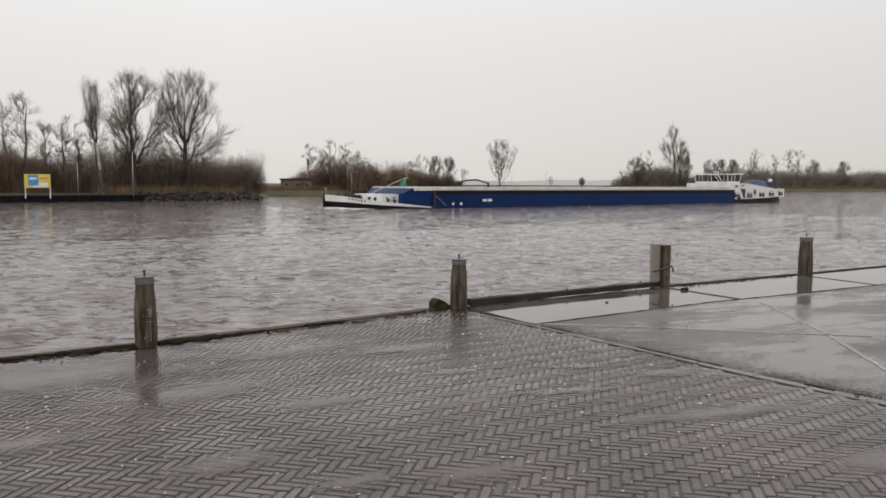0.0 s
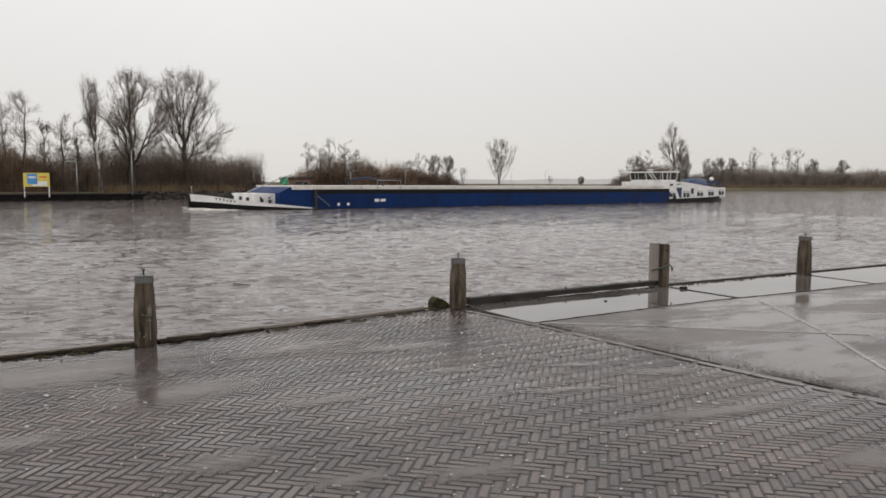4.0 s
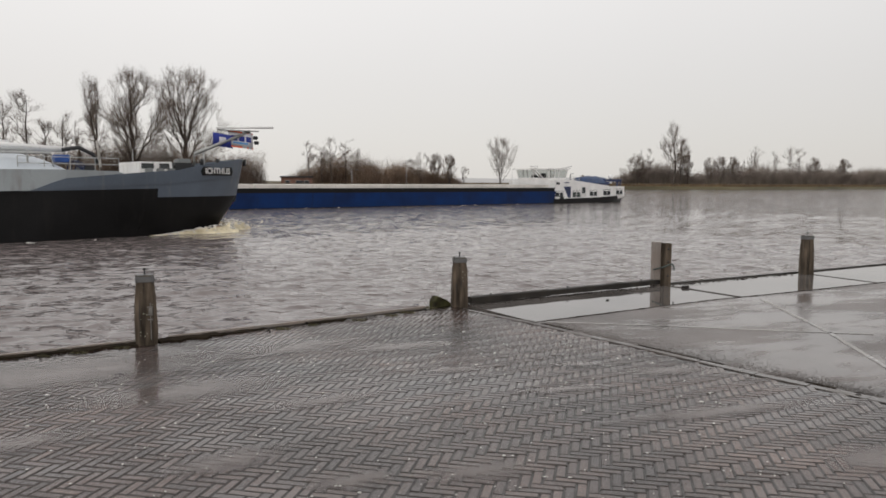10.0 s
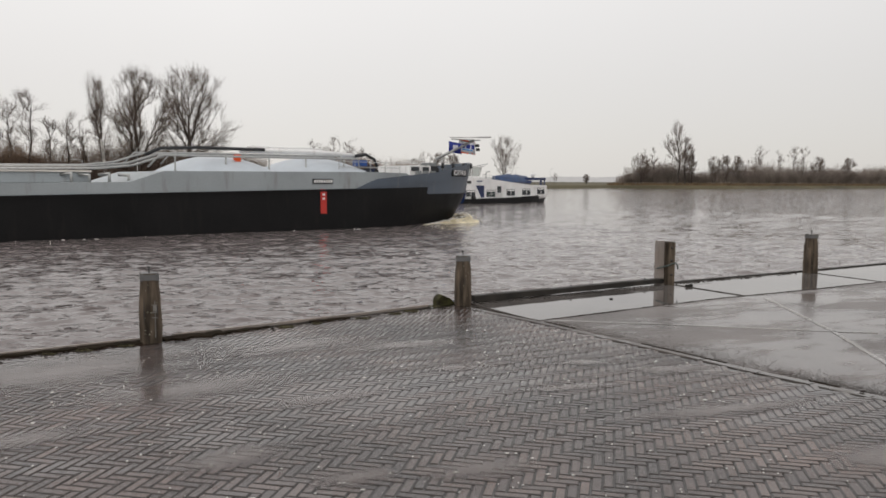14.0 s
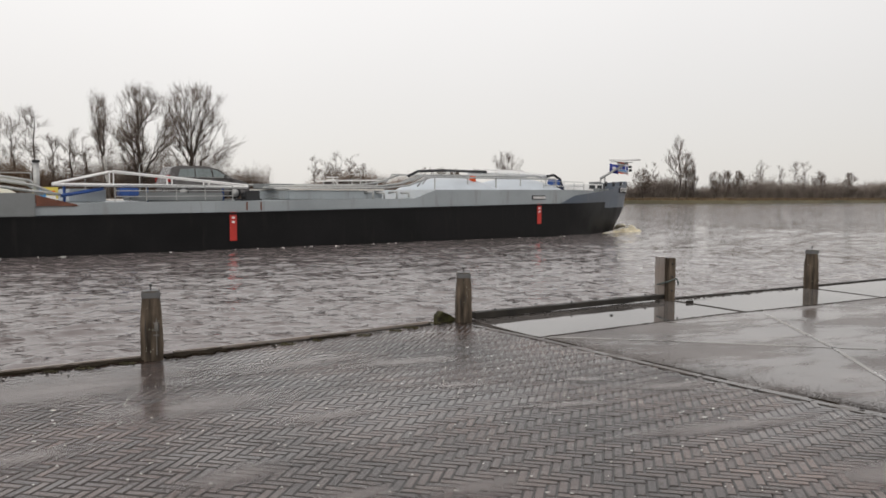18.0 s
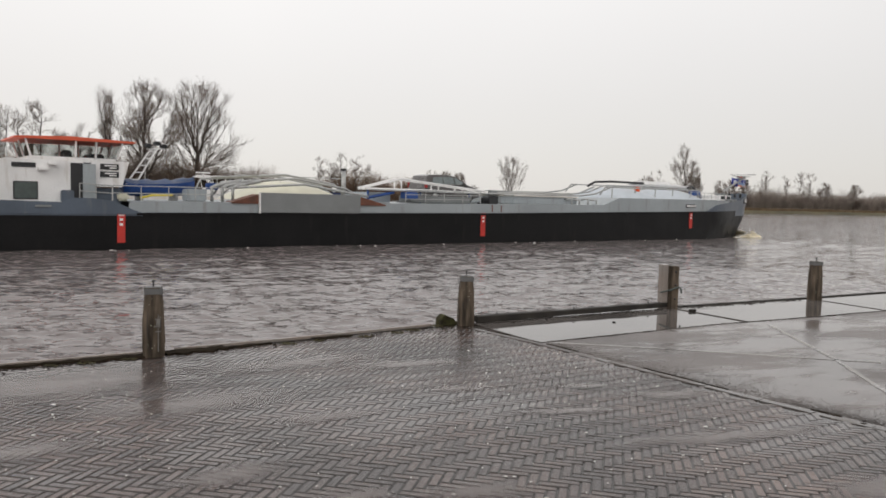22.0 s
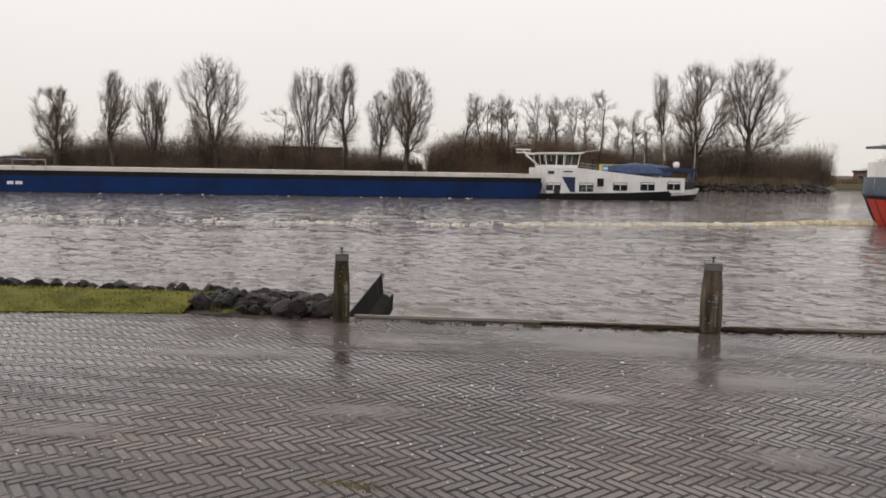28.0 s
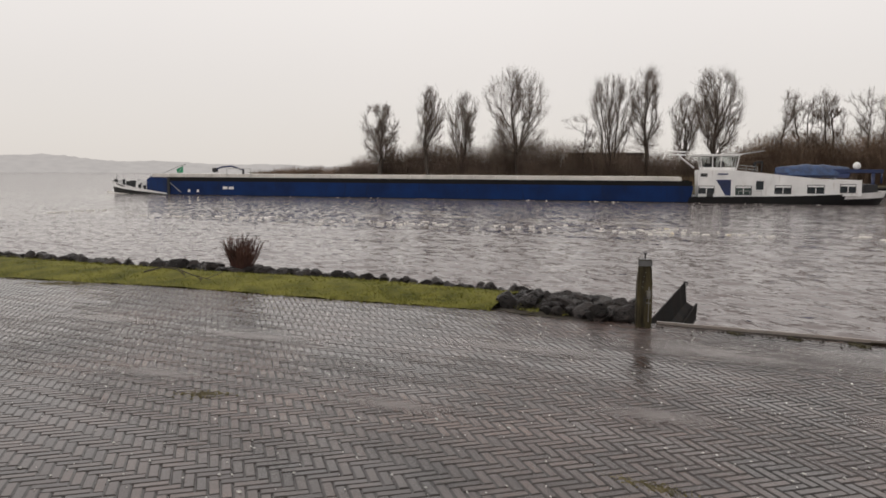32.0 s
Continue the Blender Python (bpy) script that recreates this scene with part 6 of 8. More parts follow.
bpy.context.view_layer.update()
for ob in tanker.children_recursive:
    if ob.type == "MESH":
        x = ob.location.x
        if ob.matrix_local.to_3x3() == Matrix.Identity(3):
            for v in ob.data.vertices:
                v.co.x = true_station(v.co.x + x) - true_station(x)
        ob.location.x = true_station(x)


def dinghy(name, m, length, mat, label, sheer=0.22, deep=1.0):
    """An upturned-bow workboat with a cover."""
    ob = empty(name, m, label, "boat")
    bm = bmesh.new()
    rows = []
    for i in range(13):
        f = i / 12
        w = 0.75 * min(1, (1.02 - f) * 2.4) ** 0.7 * (0.85 + 0.15 * min(1, f * 5))
        z1 = deep * (0.55 + sheer * f ** 3)
        rows.append([bm.verts.new((f * length, s * w * k, z)) for s, k, z in ((-1, 1, z1), (-1, 0.85, 0.25 * deep), (-1, 0.35, 0.02 + 0.9 * sheer * f ** 4), (1, 0.35, 0.02 + 0.9 * sheer * f ** 4), (1, 0.85, 0.25 * deep), (1, 1, z1))])
    for r0, r1 in zip(rows, rows[1:]):
        for k in range(5):
            bm.faces.new((r0[k], r0[k + 1], r1[k + 1], r1[k]))
    bm.faces.new(rows[0])
    part("boat_hull", bm, mat, ob, "", True)
    bm = bmesh.new()
    rows = []
    for i in range(13):
        f = i / 12
        w = 0.76 * min(1, (1.02 - f) * 2.4) ** 0.7 * (0.85 + 0.15 * min(1, f * 5))
        rows.append([bm.verts.new((f * length, w * c, deep * (0.56 + sheer * f ** 3 + (1 - c * c) * (0.2 + 0.05 * math.sin(i * 2.1))))) for c in (-1, -0.5, 0, 0.5, 1)])
    for r0, r1 in zip(rows, rows[1:]):
        for k in range(4):
            bm.faces.new((r0[k], r0[k + 1], r1[k + 1], r1[k]))
    part("boat_cover", bm, M_TARP, ob, "dark blue boat cover", True)
    for f in (0.22, 0.7):
        boxed("chock", (f * length - 0.06, f * length + 0.06, -0.5, 0.5, -0.22, 0.1), M_STEEL, ob, "", 0.0)
    return ob


dinghy_a = dinghy("dinghy", pose(-60.7, -1.8, 3.25), 2.75, M_BOAT, "blue covered dinghy on the deckhouse roof", 0.04, 0.66)
dinghy_b = dinghy("dinghy", pose(-50.6, -1.2, 2.35), 3.2, M_BOAT, "blue covered dinghy stowed on the tanker deck")


# pale base colour stands in for sky showing through the side windows
M_CARGLASS = glass("skylit_car_glass", (0.17, 0.2, 0.2), 0.04)


def car():
    ob = empty("car", pose(-32.3, 0, 2.52), "dark grey people carrier parked on the tanker deck", "car")
    side = [(-2.15, 0.35), (-2.18, 0.72), (-2.1, 1.0), (-1.85, 1.5), (-1.5, 1.58), (-0.3, 1.6), (0.4, 1.5), (1.25, 1.02), (1.95, 0.86), (2.17, 0.62), (2.17, 0.32), (1.75, 0.22), (-1.8, 0.22)]
    bm = bmesh.new()
    rings = []
    for y, k in ((-0.88, 0.93), (-0.84, 1.0), (0.84, 1.0), (0.88, 0.93)):
        rings.append([bm.verts.new((x * (0.985 if k < 1 else 1), y * (1 if z < 1.0 else 1 - (z - 1.0) * 0.28), 0.22 + (z - 0.22) * (k if z > 1 else 1))) for x, z in side])
    for a, b in zip(rings, rings[1:]):
        for i in range(len(side)):
            j = (i + 1) % len(side)
            bm.faces.new((a[i], a[j], b[j], b[i]))
    bm.faces.new(rings[0])
    bm.faces.new(rings[-1][::-1])
    body = part("body", bm, M_CAR, ob, "dark grey body")
    for name, out in (("rear_side_window", [(-1.6, 1.06), (-1.45, 1.42), (-0.75, 1.47), (-0.75, 1.06)]), ("middle_side_window", [(-0.68, 1.06), (-0.68, 1.47), (0.1, 1.46), (0.16, 1.06)]), ("front_side_window", [(0.23, 1.06), (0.2, 1.44), (0.45, 1.38), (1.0, 1.06)])):
        for s in (-1, 1):
            bm = bmesh.new()
            a = [bm.verts.new((x, s * (0.885 - max(0, z - 1.0) * 0.28), z)) for x, z in out]
            bm.faces.new(a)
            ext = bmesh.ops.extrude_face_region(bm, geom=bm.faces[:])
            bmesh.ops.translate(bm, vec=(0, s * 0.012, 0), verts=[v for v in ext["geom"] if isinstance(v, bmesh.types.BMVert)])
            part(name, bm, M_CARGLASS, body)
    bm = bmesh.new()
    prism(bm, [(0.48, 1.475), (1.22, 1.03), (1.24, 1.05), (0.5, 1.5)], -0.66, 0.66)
    part("windscreen", bm, M_GLASS, body)
    tubed("window_trim", [(-1.7, -0.9, 1.04), (1.05, -0.9, 1.04)], 0.012, M_STEEL, body, 4)
    for x in (-1.35, 1.35):
        for s in (-1, 1):
            w = tubed("wheel", [(x, s * 0.7, 0.31), (x, s * 0.9, 0.31)], 0.31, M_TYRE, ob, 16)
            tubed("rim", [(x, s * 0.9, 0.31), (x, s * 0.915, 0.31)], 0.2, M_STEEL, w, 10)
    for s in (-1, 1):
        boxed("tail_light", (-2.17, -1.98, s * 0.88 - 0.06, s * 0.88 + 0.02, 0.8, 1.12), M_LAMPRED, ob, "", 0.02)
        boxed("headlight", (1.8, 2.1, s * 0.8 - 0.1, s * 0.8 + 0.06, 0.66, 0.8), M_GLASS, ob, "", 0.03)
        boxed("mirror", (0.75, 0.92, s * 0.98 - 0.1, s * 0.98 + 0.1, 1.02, 1.16), M_CAR, ob, "", 0.03)
    for p in ob.children_recursive:
        p.data.transform(Matrix.Diagonal((0.94, 1, 1, 1)))
    return ob


deck_car = car()


# ---- the blue dry-cargo barge ----
barge = empty("cargo_barge", pose(-11.41, 74.01, WATER, 0, 0, 215.3), "long blue inland cargo barge with cream hatches and white house", "ship")
BH = Hull(74.0, 4.3, [(-0.8, -0.6), (0.5, -0.12), (1.4, 0.0)], [(-0.8, -73.0), (0.3, -73.7), (1.1, -74.0)], 9.5, 0.5, 5.0, 0.36)
B_GUN = table((0, 1.36), (-1.9, 1.12), (-2.7, 0.95), (-5, 0.66), (-9.1, 0.20), (-9.6, 0.16))
part("bow_hull", BH.band(bmesh.new(), 0, -9.6, const(-0.8), lambda x: max(0.06, B_GUN(x) - 0.62 + min(0.52, -x * 0.055)), 0, 4), M_BLACK, barge, "black bow below a white gunwale", True)
part("bow_gunwale", BH.band(bmesh.new(), 0, -9.6, lambda x: max(0.06, B_GUN(x) - 0.62 + min(0.52, -x * 0.055)), B_GUN, 0.012, 2), M_WHITE, barge, "white bow gunwale", True)
part("stem_post", box(bmesh.new(), -0.3, 0.03, -0.14, 0.14, -0.5, 1.42, 0.03), M_BLACK, barge)
part("fore_deck", BH.deck(bmesh.new(), -0.2, -9.6, lambda x: max(0.12, B_GUN(x) - 0.3)), M_GREY, barge)
part("hull", BH.band(bmesh.new(), -9.6, -59.7, const(-0.8), const(1.36), 0.03, 3), M_BLUE, barge, "deep blue hull side")
part("bilge_strip", BH.band(bmesh.new(), -9.6, -59.7, const(-0.5), const(0.05), 0.045, 1), M_BLACK, barge)
part("rubbing_strake", BH.band(bmesh.new(), -9.8, -59.7, const(1.06), const(1.11), 0.08, 1), M_BLUE, barge)
part("hull_front", box(bmesh.new(), -9.72, -9.58, -4.3, 4.3, 0.0, 1.39, 0.0), M_BLUE, barge)
bm = bmesh.new()
for s in (-1, 1):
    box(bm, -59.6, -9.7, s * 4.1, s * 4.28, 1.32, 1.77, 0.0)
part("coaming", bm, M_BLACK, barge, "black hatch coaming")
bm = bmesh.new()
prism(bm, [(-9.7, 0.1), (-9.7, 1.62), (-7.7, 1.98), (-7.25, 1.74), (-6.75, 1.46), (-6.75, 0.3)], -1, 1)
for v in bm.verts:
    v.co.y *= BH.at(v.co.x, 0.5)[1] - 0.05
part("fore_cabin", bm, M_BLUE, barge, "blue forecastle block")
bm = bmesh.new()
prism(bm, [(-6.75, 0.3), (-6.75, 1.40), (-4.85, 1.38), (-4.7, 0.5)], -2.7, 2.7)
fore_w = part("fore_house", bm, M_WHITE, barge, "low white foredeck house")
for x in (-5.4, -6.2):
    boxed("text_bar", (x - 0.1, x + 0.1, 2.705, 2.72, 0.95, 1.1), M_DARK, fore_w, "", 0.0)
for i in range(26):
    x0, x1 = -7.8 - i * 1.96, -7.8 - (i + 1) * 1.96
    bm = bmesh.new()
    prism(bm, [(x0 - 0.02, 1.75), (x0 - 0.02, 2.04), (x0 - 0.08, 2.1), (x1 + 0.08, 2.1), (x1 + 0.02, 2.04), (x1 + 0.02, 1.75)], -4.16, 4.16)
    part("hatch_cover", bm, M_CREAM, barge)
# bollards, winches and gear on the bow
for x, y in ((-1.9, 0.9), (-2.9, 1.6), (-3.8, 2.1), (-4.4, 2.2), (-2.2, -1.2), (-5.4, 2.95), (-6.1, 3.05)):
    bm = bmesh.new()
    tube(bm, [(x, y, 0.3), (x, y, B_GUN(x) + 0.34)], 0.12, 8)
    tube(bm, [(x - 0.16, y, B_GUN(x) + 0.22), (x + 0.16, y, B_GUN(x) + 0.22)], 0.06, 6)
    part("bollard", bm, M_DARK, barge, "black bollard")
boxed("anchor_winch", (-3.6, -2.6, -1.2, 1.2, 0.6, 1.32), M_DARK, barge, "dark anchor winch", 0.12)
tubed("bow_pole", [(-0.3, 0, 1.3), (-0.2, 0, 2.05)], 0.04, M_STEEL, barge, 6)
tubed("jackstaff_boom", [(-5.0, 0.6, 1.5), (-8.6, 0.6, 2.9), (-9.3, 0.6, 3.02)], 0.05, M_STEEL, barge, 6, "thin raked boom")
tubed("boom_stay", [(-9.0, 0.6, 2.95), (-8.4, 0.6, 2.1)], 0.03, M_STEEL, barge, 5)
bm = bmesh.new()
prism(bm, [(-9.0, 2.9), (-8.2, 2.55), (-8.3, 2.15), (-9.0, 2.2)], 0.58, 0.6)
part("green_flag", bm, M_FLAGGREEN, barge, "small green flag")
for i in range(6):
    x = -1.7 - i * 0.27
    h = BH.at(x, B_GUN(x) - 0.15)
    boxed("text_bar", (h[0] - 0.06, h[0] + 0.06, h[1] - 0.04, h[1] + 0.045, B_GUN(x) - 0.24, B_GUN(x) - 0.11), M_DARK, barge, "", 0.0)
for x in (-12.2, -13.2):
    boxed("draught_figure", (x - 0.12, x + 0.12, 4.33, 4.345, 0.3, 0.55), M_WHITE, barge, "", 0.0)
for x0, x1 in ((-16.0, -16.5), (-16.65, -17.2)):
    boxed("text_bar", (x0, x1, 4.335, 4.355, 0.62, 0.88), M_WHITE, barge, "white unreadable number", 0.0)
tubed("hull_cable", [(-9.9, 4.36, 1.3), (-10.6, 4.37, 0.8), (-11.3, 4.37, 0.25)], 0.03, M_STEEL, barge, 5)
boxed("frame_gap", (-10.05, -9.75, 4.2, 4.42, 0.0, 1.72), M_DARK, barge, "dark upright frame", 0.02)
# deck crane lying along the hatches
tubed("crane_post", [(-17.6, 3.2, 1.6), (-17.6, 3.2, 2.55)], 0.12, M_DARK, barge, 8)
tubed("crane_jib", [(-17.6, 3.2, 2.5), (-16.2, 3.0, 2.86), (-15.0, 2.8, 2.78), (-14.1, 2.7, 2.5)], 0.09, M_NAVY, barge, 7, "dark folded crane jib")
boxed("crane_hook", (-14.4, -13.9, 2.5, 2.9, 2.25, 2.7), M_DARK, barge, "", 0.06)
for x in (-16.4, -19.0):
    tubed("walkway_frame", [(x, 4.2, 1.6), (x, 4.2, 2.62)], 0.035, M_STEEL, barge, 5)
tubed("walkway_frame", [(-16.4, 4.2, 2.62), (-19.0, 4.2, 2.62)], 0.03, M_STEEL, barge, 5)

# stern: low black hull, white house
B_AFT = table((-59.4, 0.5), (-66, 0.62), (-70.6, 0.84), (-74, 0.98))
part("stern_hull", BH.band(bmesh.new(), -58.8, -74, const(-0.8), B_AFT, 0.03, 3), M_BLACK, barge, "black stern hull", True)
part("stern_deck", BH.deck(bmesh.new(), -58.9, -74, lambda x: B_AFT(x) - 0.05), M_GREY, barge)
part("stern_bulwark", BH.band(bmesh.new(), -70.5, -74, table((-70.5, 0.42), (-74, 0.56)), table((-70.5, 0.86), (-74, 1.05)), 0.05, 1), M_WHITE, barge, "white stern bulwark", True)
bm = bmesh.new()
prism(bm, [(-59.75, 0.45), (-59.65, 2.68), (-62.7, 2.66), (-69.0, 2.0), (-69.1, 1.95), (-71.85, 1.94), (-71.85, 0.7)], -3.9, 3.9)
shouse = part("stern_house", bm, M_WHITE, barge, "white sloping stern house")
for x0, x1, z0, z1 in ((-59.8, -60.95, 0.8, 1.35), (-62.65, -63.8, 0.72, 1.38), (-65.6, -66.75, 0.85, 1.44), (-68.0, -69.15, 0.9, 1.5), (-70.35, -71.4, 0.98, 1.58)):
    w = framed_window(shouse, x1, x0, z0, z1, 3.905, 1, M_GLASS if x0 != -62.65 else M_GLASS_G)
    boxed("mullion", (x0 * 0.5 + x1 * 0.5 - 0.03, x0 * 0.5 + x1 * 0.5 + 0.03, 3.946, 3.955, z0, z1), M_WHITE, w, "", 0.0)
    boxed("blind", (x1, x0, 3.946, 3.95, z1 - 0.13, z1), M_WHITE, w, "", 0.0)
boxed("vent_grille", (-60.42, -59.88, 3.905, 3.93, 2.14, 2.4), M_DARK, shouse, "black grille", 0.0)
door = boxed("house_door", (-64.85, -64.0, 3.905, 3.94, 0.72, 1.92), M_WHITE, shouse, "white door with a dark pane", 0.01)
boxed("pane", (-64.72, -64.15, 3.941, 3.95, 1.12, 1.82), M_GLASS, door, "", 0.0)
bm = bmesh.new()
prism(bm, [(-61.1, 1.9), (-62.25, 1.9), (-62.25, 0.62), (-61.85, 0.62)], 3.905, 3.93)
part("blue_panel", bm, M_NAVY, shouse, "dark blue slanted panel")
boxed("notice", (-62.0, -61.2, 3.905, 3.925, 2.3, 2.42), M_NAVY, shouse, "small blue notice", 0.0)
bwheel = glazed_house(barge, -62.75, -60.0, 2.6, 2.64, 2.92, 3.86, 0.16, (-2.6, 0.0, 2.6), M_WHITE, "white wheelhouse glazed on all sides", (-62.75, -61.5, -60.85, -60.0))
boxed("steering_console", (-60.9, -60.3, -0.7, 0.7, 2.7, 3.25), M_DARK, bwheel, "dark steering console", 0.05)
boxed("helm_seat", (-61.9, -61.5, -0.3, 0.3, 2.7, 3.45), M_DARK, bwheel, "dark helm seat", 0.06)
bm = bmesh.new()
prism(bm, [(-59.2, 3.86), (-62.95, 3.88), (-63.35, 4.04), (-62.9, 4.03), (-59.2, 3.98)], -2.9, 2.9)
part("wheelhouse_roof", bm, M_WHITE, bwheel)
tubed("radar_arm", [(-59.4, 2.2, 2.85), (-58.3, 2.2, 3.75), (-58.0, 2.2, 4.1)], 0.07, M_WHITE, barge, 6, "white raked radar arm")
tubed("radar_arm", [(-59.4, 1.7, 2.85), (-58.3, 1.7, 3.75)], 0.06, M_WHITE, barge, 6)
for z in (3.95, 4.2):
    tubed("radar_scanner", [(-58.7, 2.0, z), (-57.4, 2.1, z)], 0.07, M_WHITE, barge, 6)
tubed("roof_boom", [(-62.8, 1.5, 3.98), (-64.9, 1.5, 4.3)], 0.04, M_STEEL, barge, 5)
tubed("gallows", [(-64.2, 2.0, 2.4), (-64.2, 2.0, 3.4), (-64.7, 2.0, 3.42)], 0.05, M_DARK, barge, 6)
railing(barge, [(-62.9, 3.4, 2.62), (-64.6, 3.4, 2.45)], 0.5, 3, None, 0.02, 2)
railing(barge, [(-63.2, 4.1, 0.6), (-64.9, 4.1, 0.62)], 0.4, 3, None, 0.02, 1)
railing(barge, [(-69.4, 3.6, 1.95), (-71.8, 3.6, 1.95)], 0.25, 3, M_DARK, 0.02, 1)
boxed("boat_crane_beam", (-73.4, -68.6, 1.6, 1.85, 2.5, 2.8), M_NAVY, barge, "dark blue boat crane beam", 0.03)
tubed("boat_crane_post", [(-72.7, 1.7, 0.7), (-72.7, 1.7, 2.6)], 0.14, M_NAVY, barge, 8)
tubed("boat_crane_post", [(-73.3, 1.7, 1.7), (-73.3, 1.7, 2.6)], 0.08, M_NAVY, barge, 8)
boxed("hull_bollard", (-60.9, -60.4, 3.95, 4.2, 0.45, 0.8), M_DARK, barge, "", 0.05)
bm = bmesh.new()
bmesh.ops.create_uvsphere(bm, u_segments=14, v_segments=9, radius=0.3)
bmesh.ops.translate(bm, vec=(-71.5, 1.6, 3.08), verts=bm.verts)
part("satellite_dome", bm, M_WHITE, barge, "white satellite dome", True)
boxed("stern_locker", (-72.9, -71.95, -2.5, 2.5, 0.8, 1.6), M_DARK, barge, "", 0.05)

# the house stands a little aft, the stern gear further
for p in barge.children:
    kind_of = p.name.split(".")[0]
    if kind_of in ("stern_hull", "stern_deck", "stern_bulwark", "boat_crane_beam", "boat_crane_post", "satellite_dome", "stern_locker"):
        p.location.x -= 0.75
    elif kind_of in ("stern_house", "wheelhouse", "radar_arm", "radar_scanner", "roof_boom", "gallows", "hull_bollard"):
        p.location.x -= 0.35

# covered tender on the stern house roof
def tarped_boat():
    ob = empty("tender", pose(-71.8, 1.2, 2.1), "small boat under a blue tarpaulin on the stern house", "boat")
    bm = bmesh.new()
    rows = []
    rng = random.Random(2)
    for i in range(15):
        f = i / 14
        w = 1.0 * (1 - abs(2 * f - 1) ** 3) + 0.12
        top = 0.78 + 0.34 * math.sin(math.pi * (0.05 + 0.9 * f)) * (0.9 + 0.12 * math.sin(i * 1.7))
        rows.append([bm.verts.new((f * 5.6, w * c, 0.2 + (top - 0.2) * (1 - abs(c) ** 2.2) + rng.uniform(-0.02, 0.02))) for c in (-1, -0.7, -0.35, 0, 0.35, 0.7, 1)])
    for r0, r1 in zip(rows, rows[1:]):
        for k in range(6):
            bm.faces.new((r0[k], r0[k + 1], r1[k + 1], r1[k]))
    part("tarpaulin", bm, M_TARP, ob, "blue tarpaulin", True)
    bm = bmesh.new()
    prism(bm, [(0.2, 0.0), (0.05, 0.35), (5.55, 0.4), (5.1, 0.0)], -0.75, 0.75)
    part("boat_hull", bm, M_NAVY, ob)
    for f in (1.1, 4.4):
        boxed("chock", (f - 0.08, f + 0.08, -0.7, 0.7, -0.18 if f < 2 else 0.12, 0.1 if f < 2 else 0.3), M_STEEL, ob, "", 0.0)
    return ob


tender = tarped_boat()


# ---- foam round the ships ----
def foam_patch(name, rows, mat, seed):
    """A low lumpy strip of froth. rows: (x, y_near, y_far, height)."""
    rng = random.Random(seed)
    ob_verts, faces = [], []
    k = 13
    for i, (x, y0, y1, h) in enumerate(rows):
        for j in range(k):
            c = j / (k - 1)
            ob_verts.append((x + rng.uniform(-0.07, 0.07), y0 + (y1 - y0) * c + rng.uniform(-0.06, 0.06), -0.06 + h * math.sin(math.pi * c) * (0.9 + 0.5 * noise.noise((x * 2.2, c * 4.0, seed))) * rng.uniform(0.7, 1.12)))
    for i in range(len(rows) - 1):
        for j in range(k - 1):
            a = i * k + j
            faces.append((a, a + 1, a + k + 1, a + k))
    return raw(name, ob_verts, faces, mat, None, True)


def side_froth(parent, hull, count, xa, xb, side, seed):
    """Small broken flecks of froth where the hull meets the water."""
    r = random.Random(seed)
    v, f = [], []
    for _ in range(count):
        x = r.uniform(xa, xb)
        y = side * (hull.at(x, 0.0)[1] + r.expovariate(1 / 0.25) + 0.04)
        ln, w, h = r.uniform(0.05, 0.3), r.uniform(0.02, 0.06), r.uniform(0.0, 0.035)
        i = len(v)
        for q in range(6):
            c, e = math.cos(q * 1.047), math.sin(q * 1.047)
            v.append((x + c * ln * r.uniform(0.6, 1.2), y + e * w * r.uniform(0.6, 1.3), -0.04))
        v.append((x, y, h))
        f += [(i + q, i + (q + 1) % 6, i + 6) for q in range(6)]
    p = raw("froth_fleck", v, f, M_FOAM, parent, True)
    p["kind"] = "stuff"


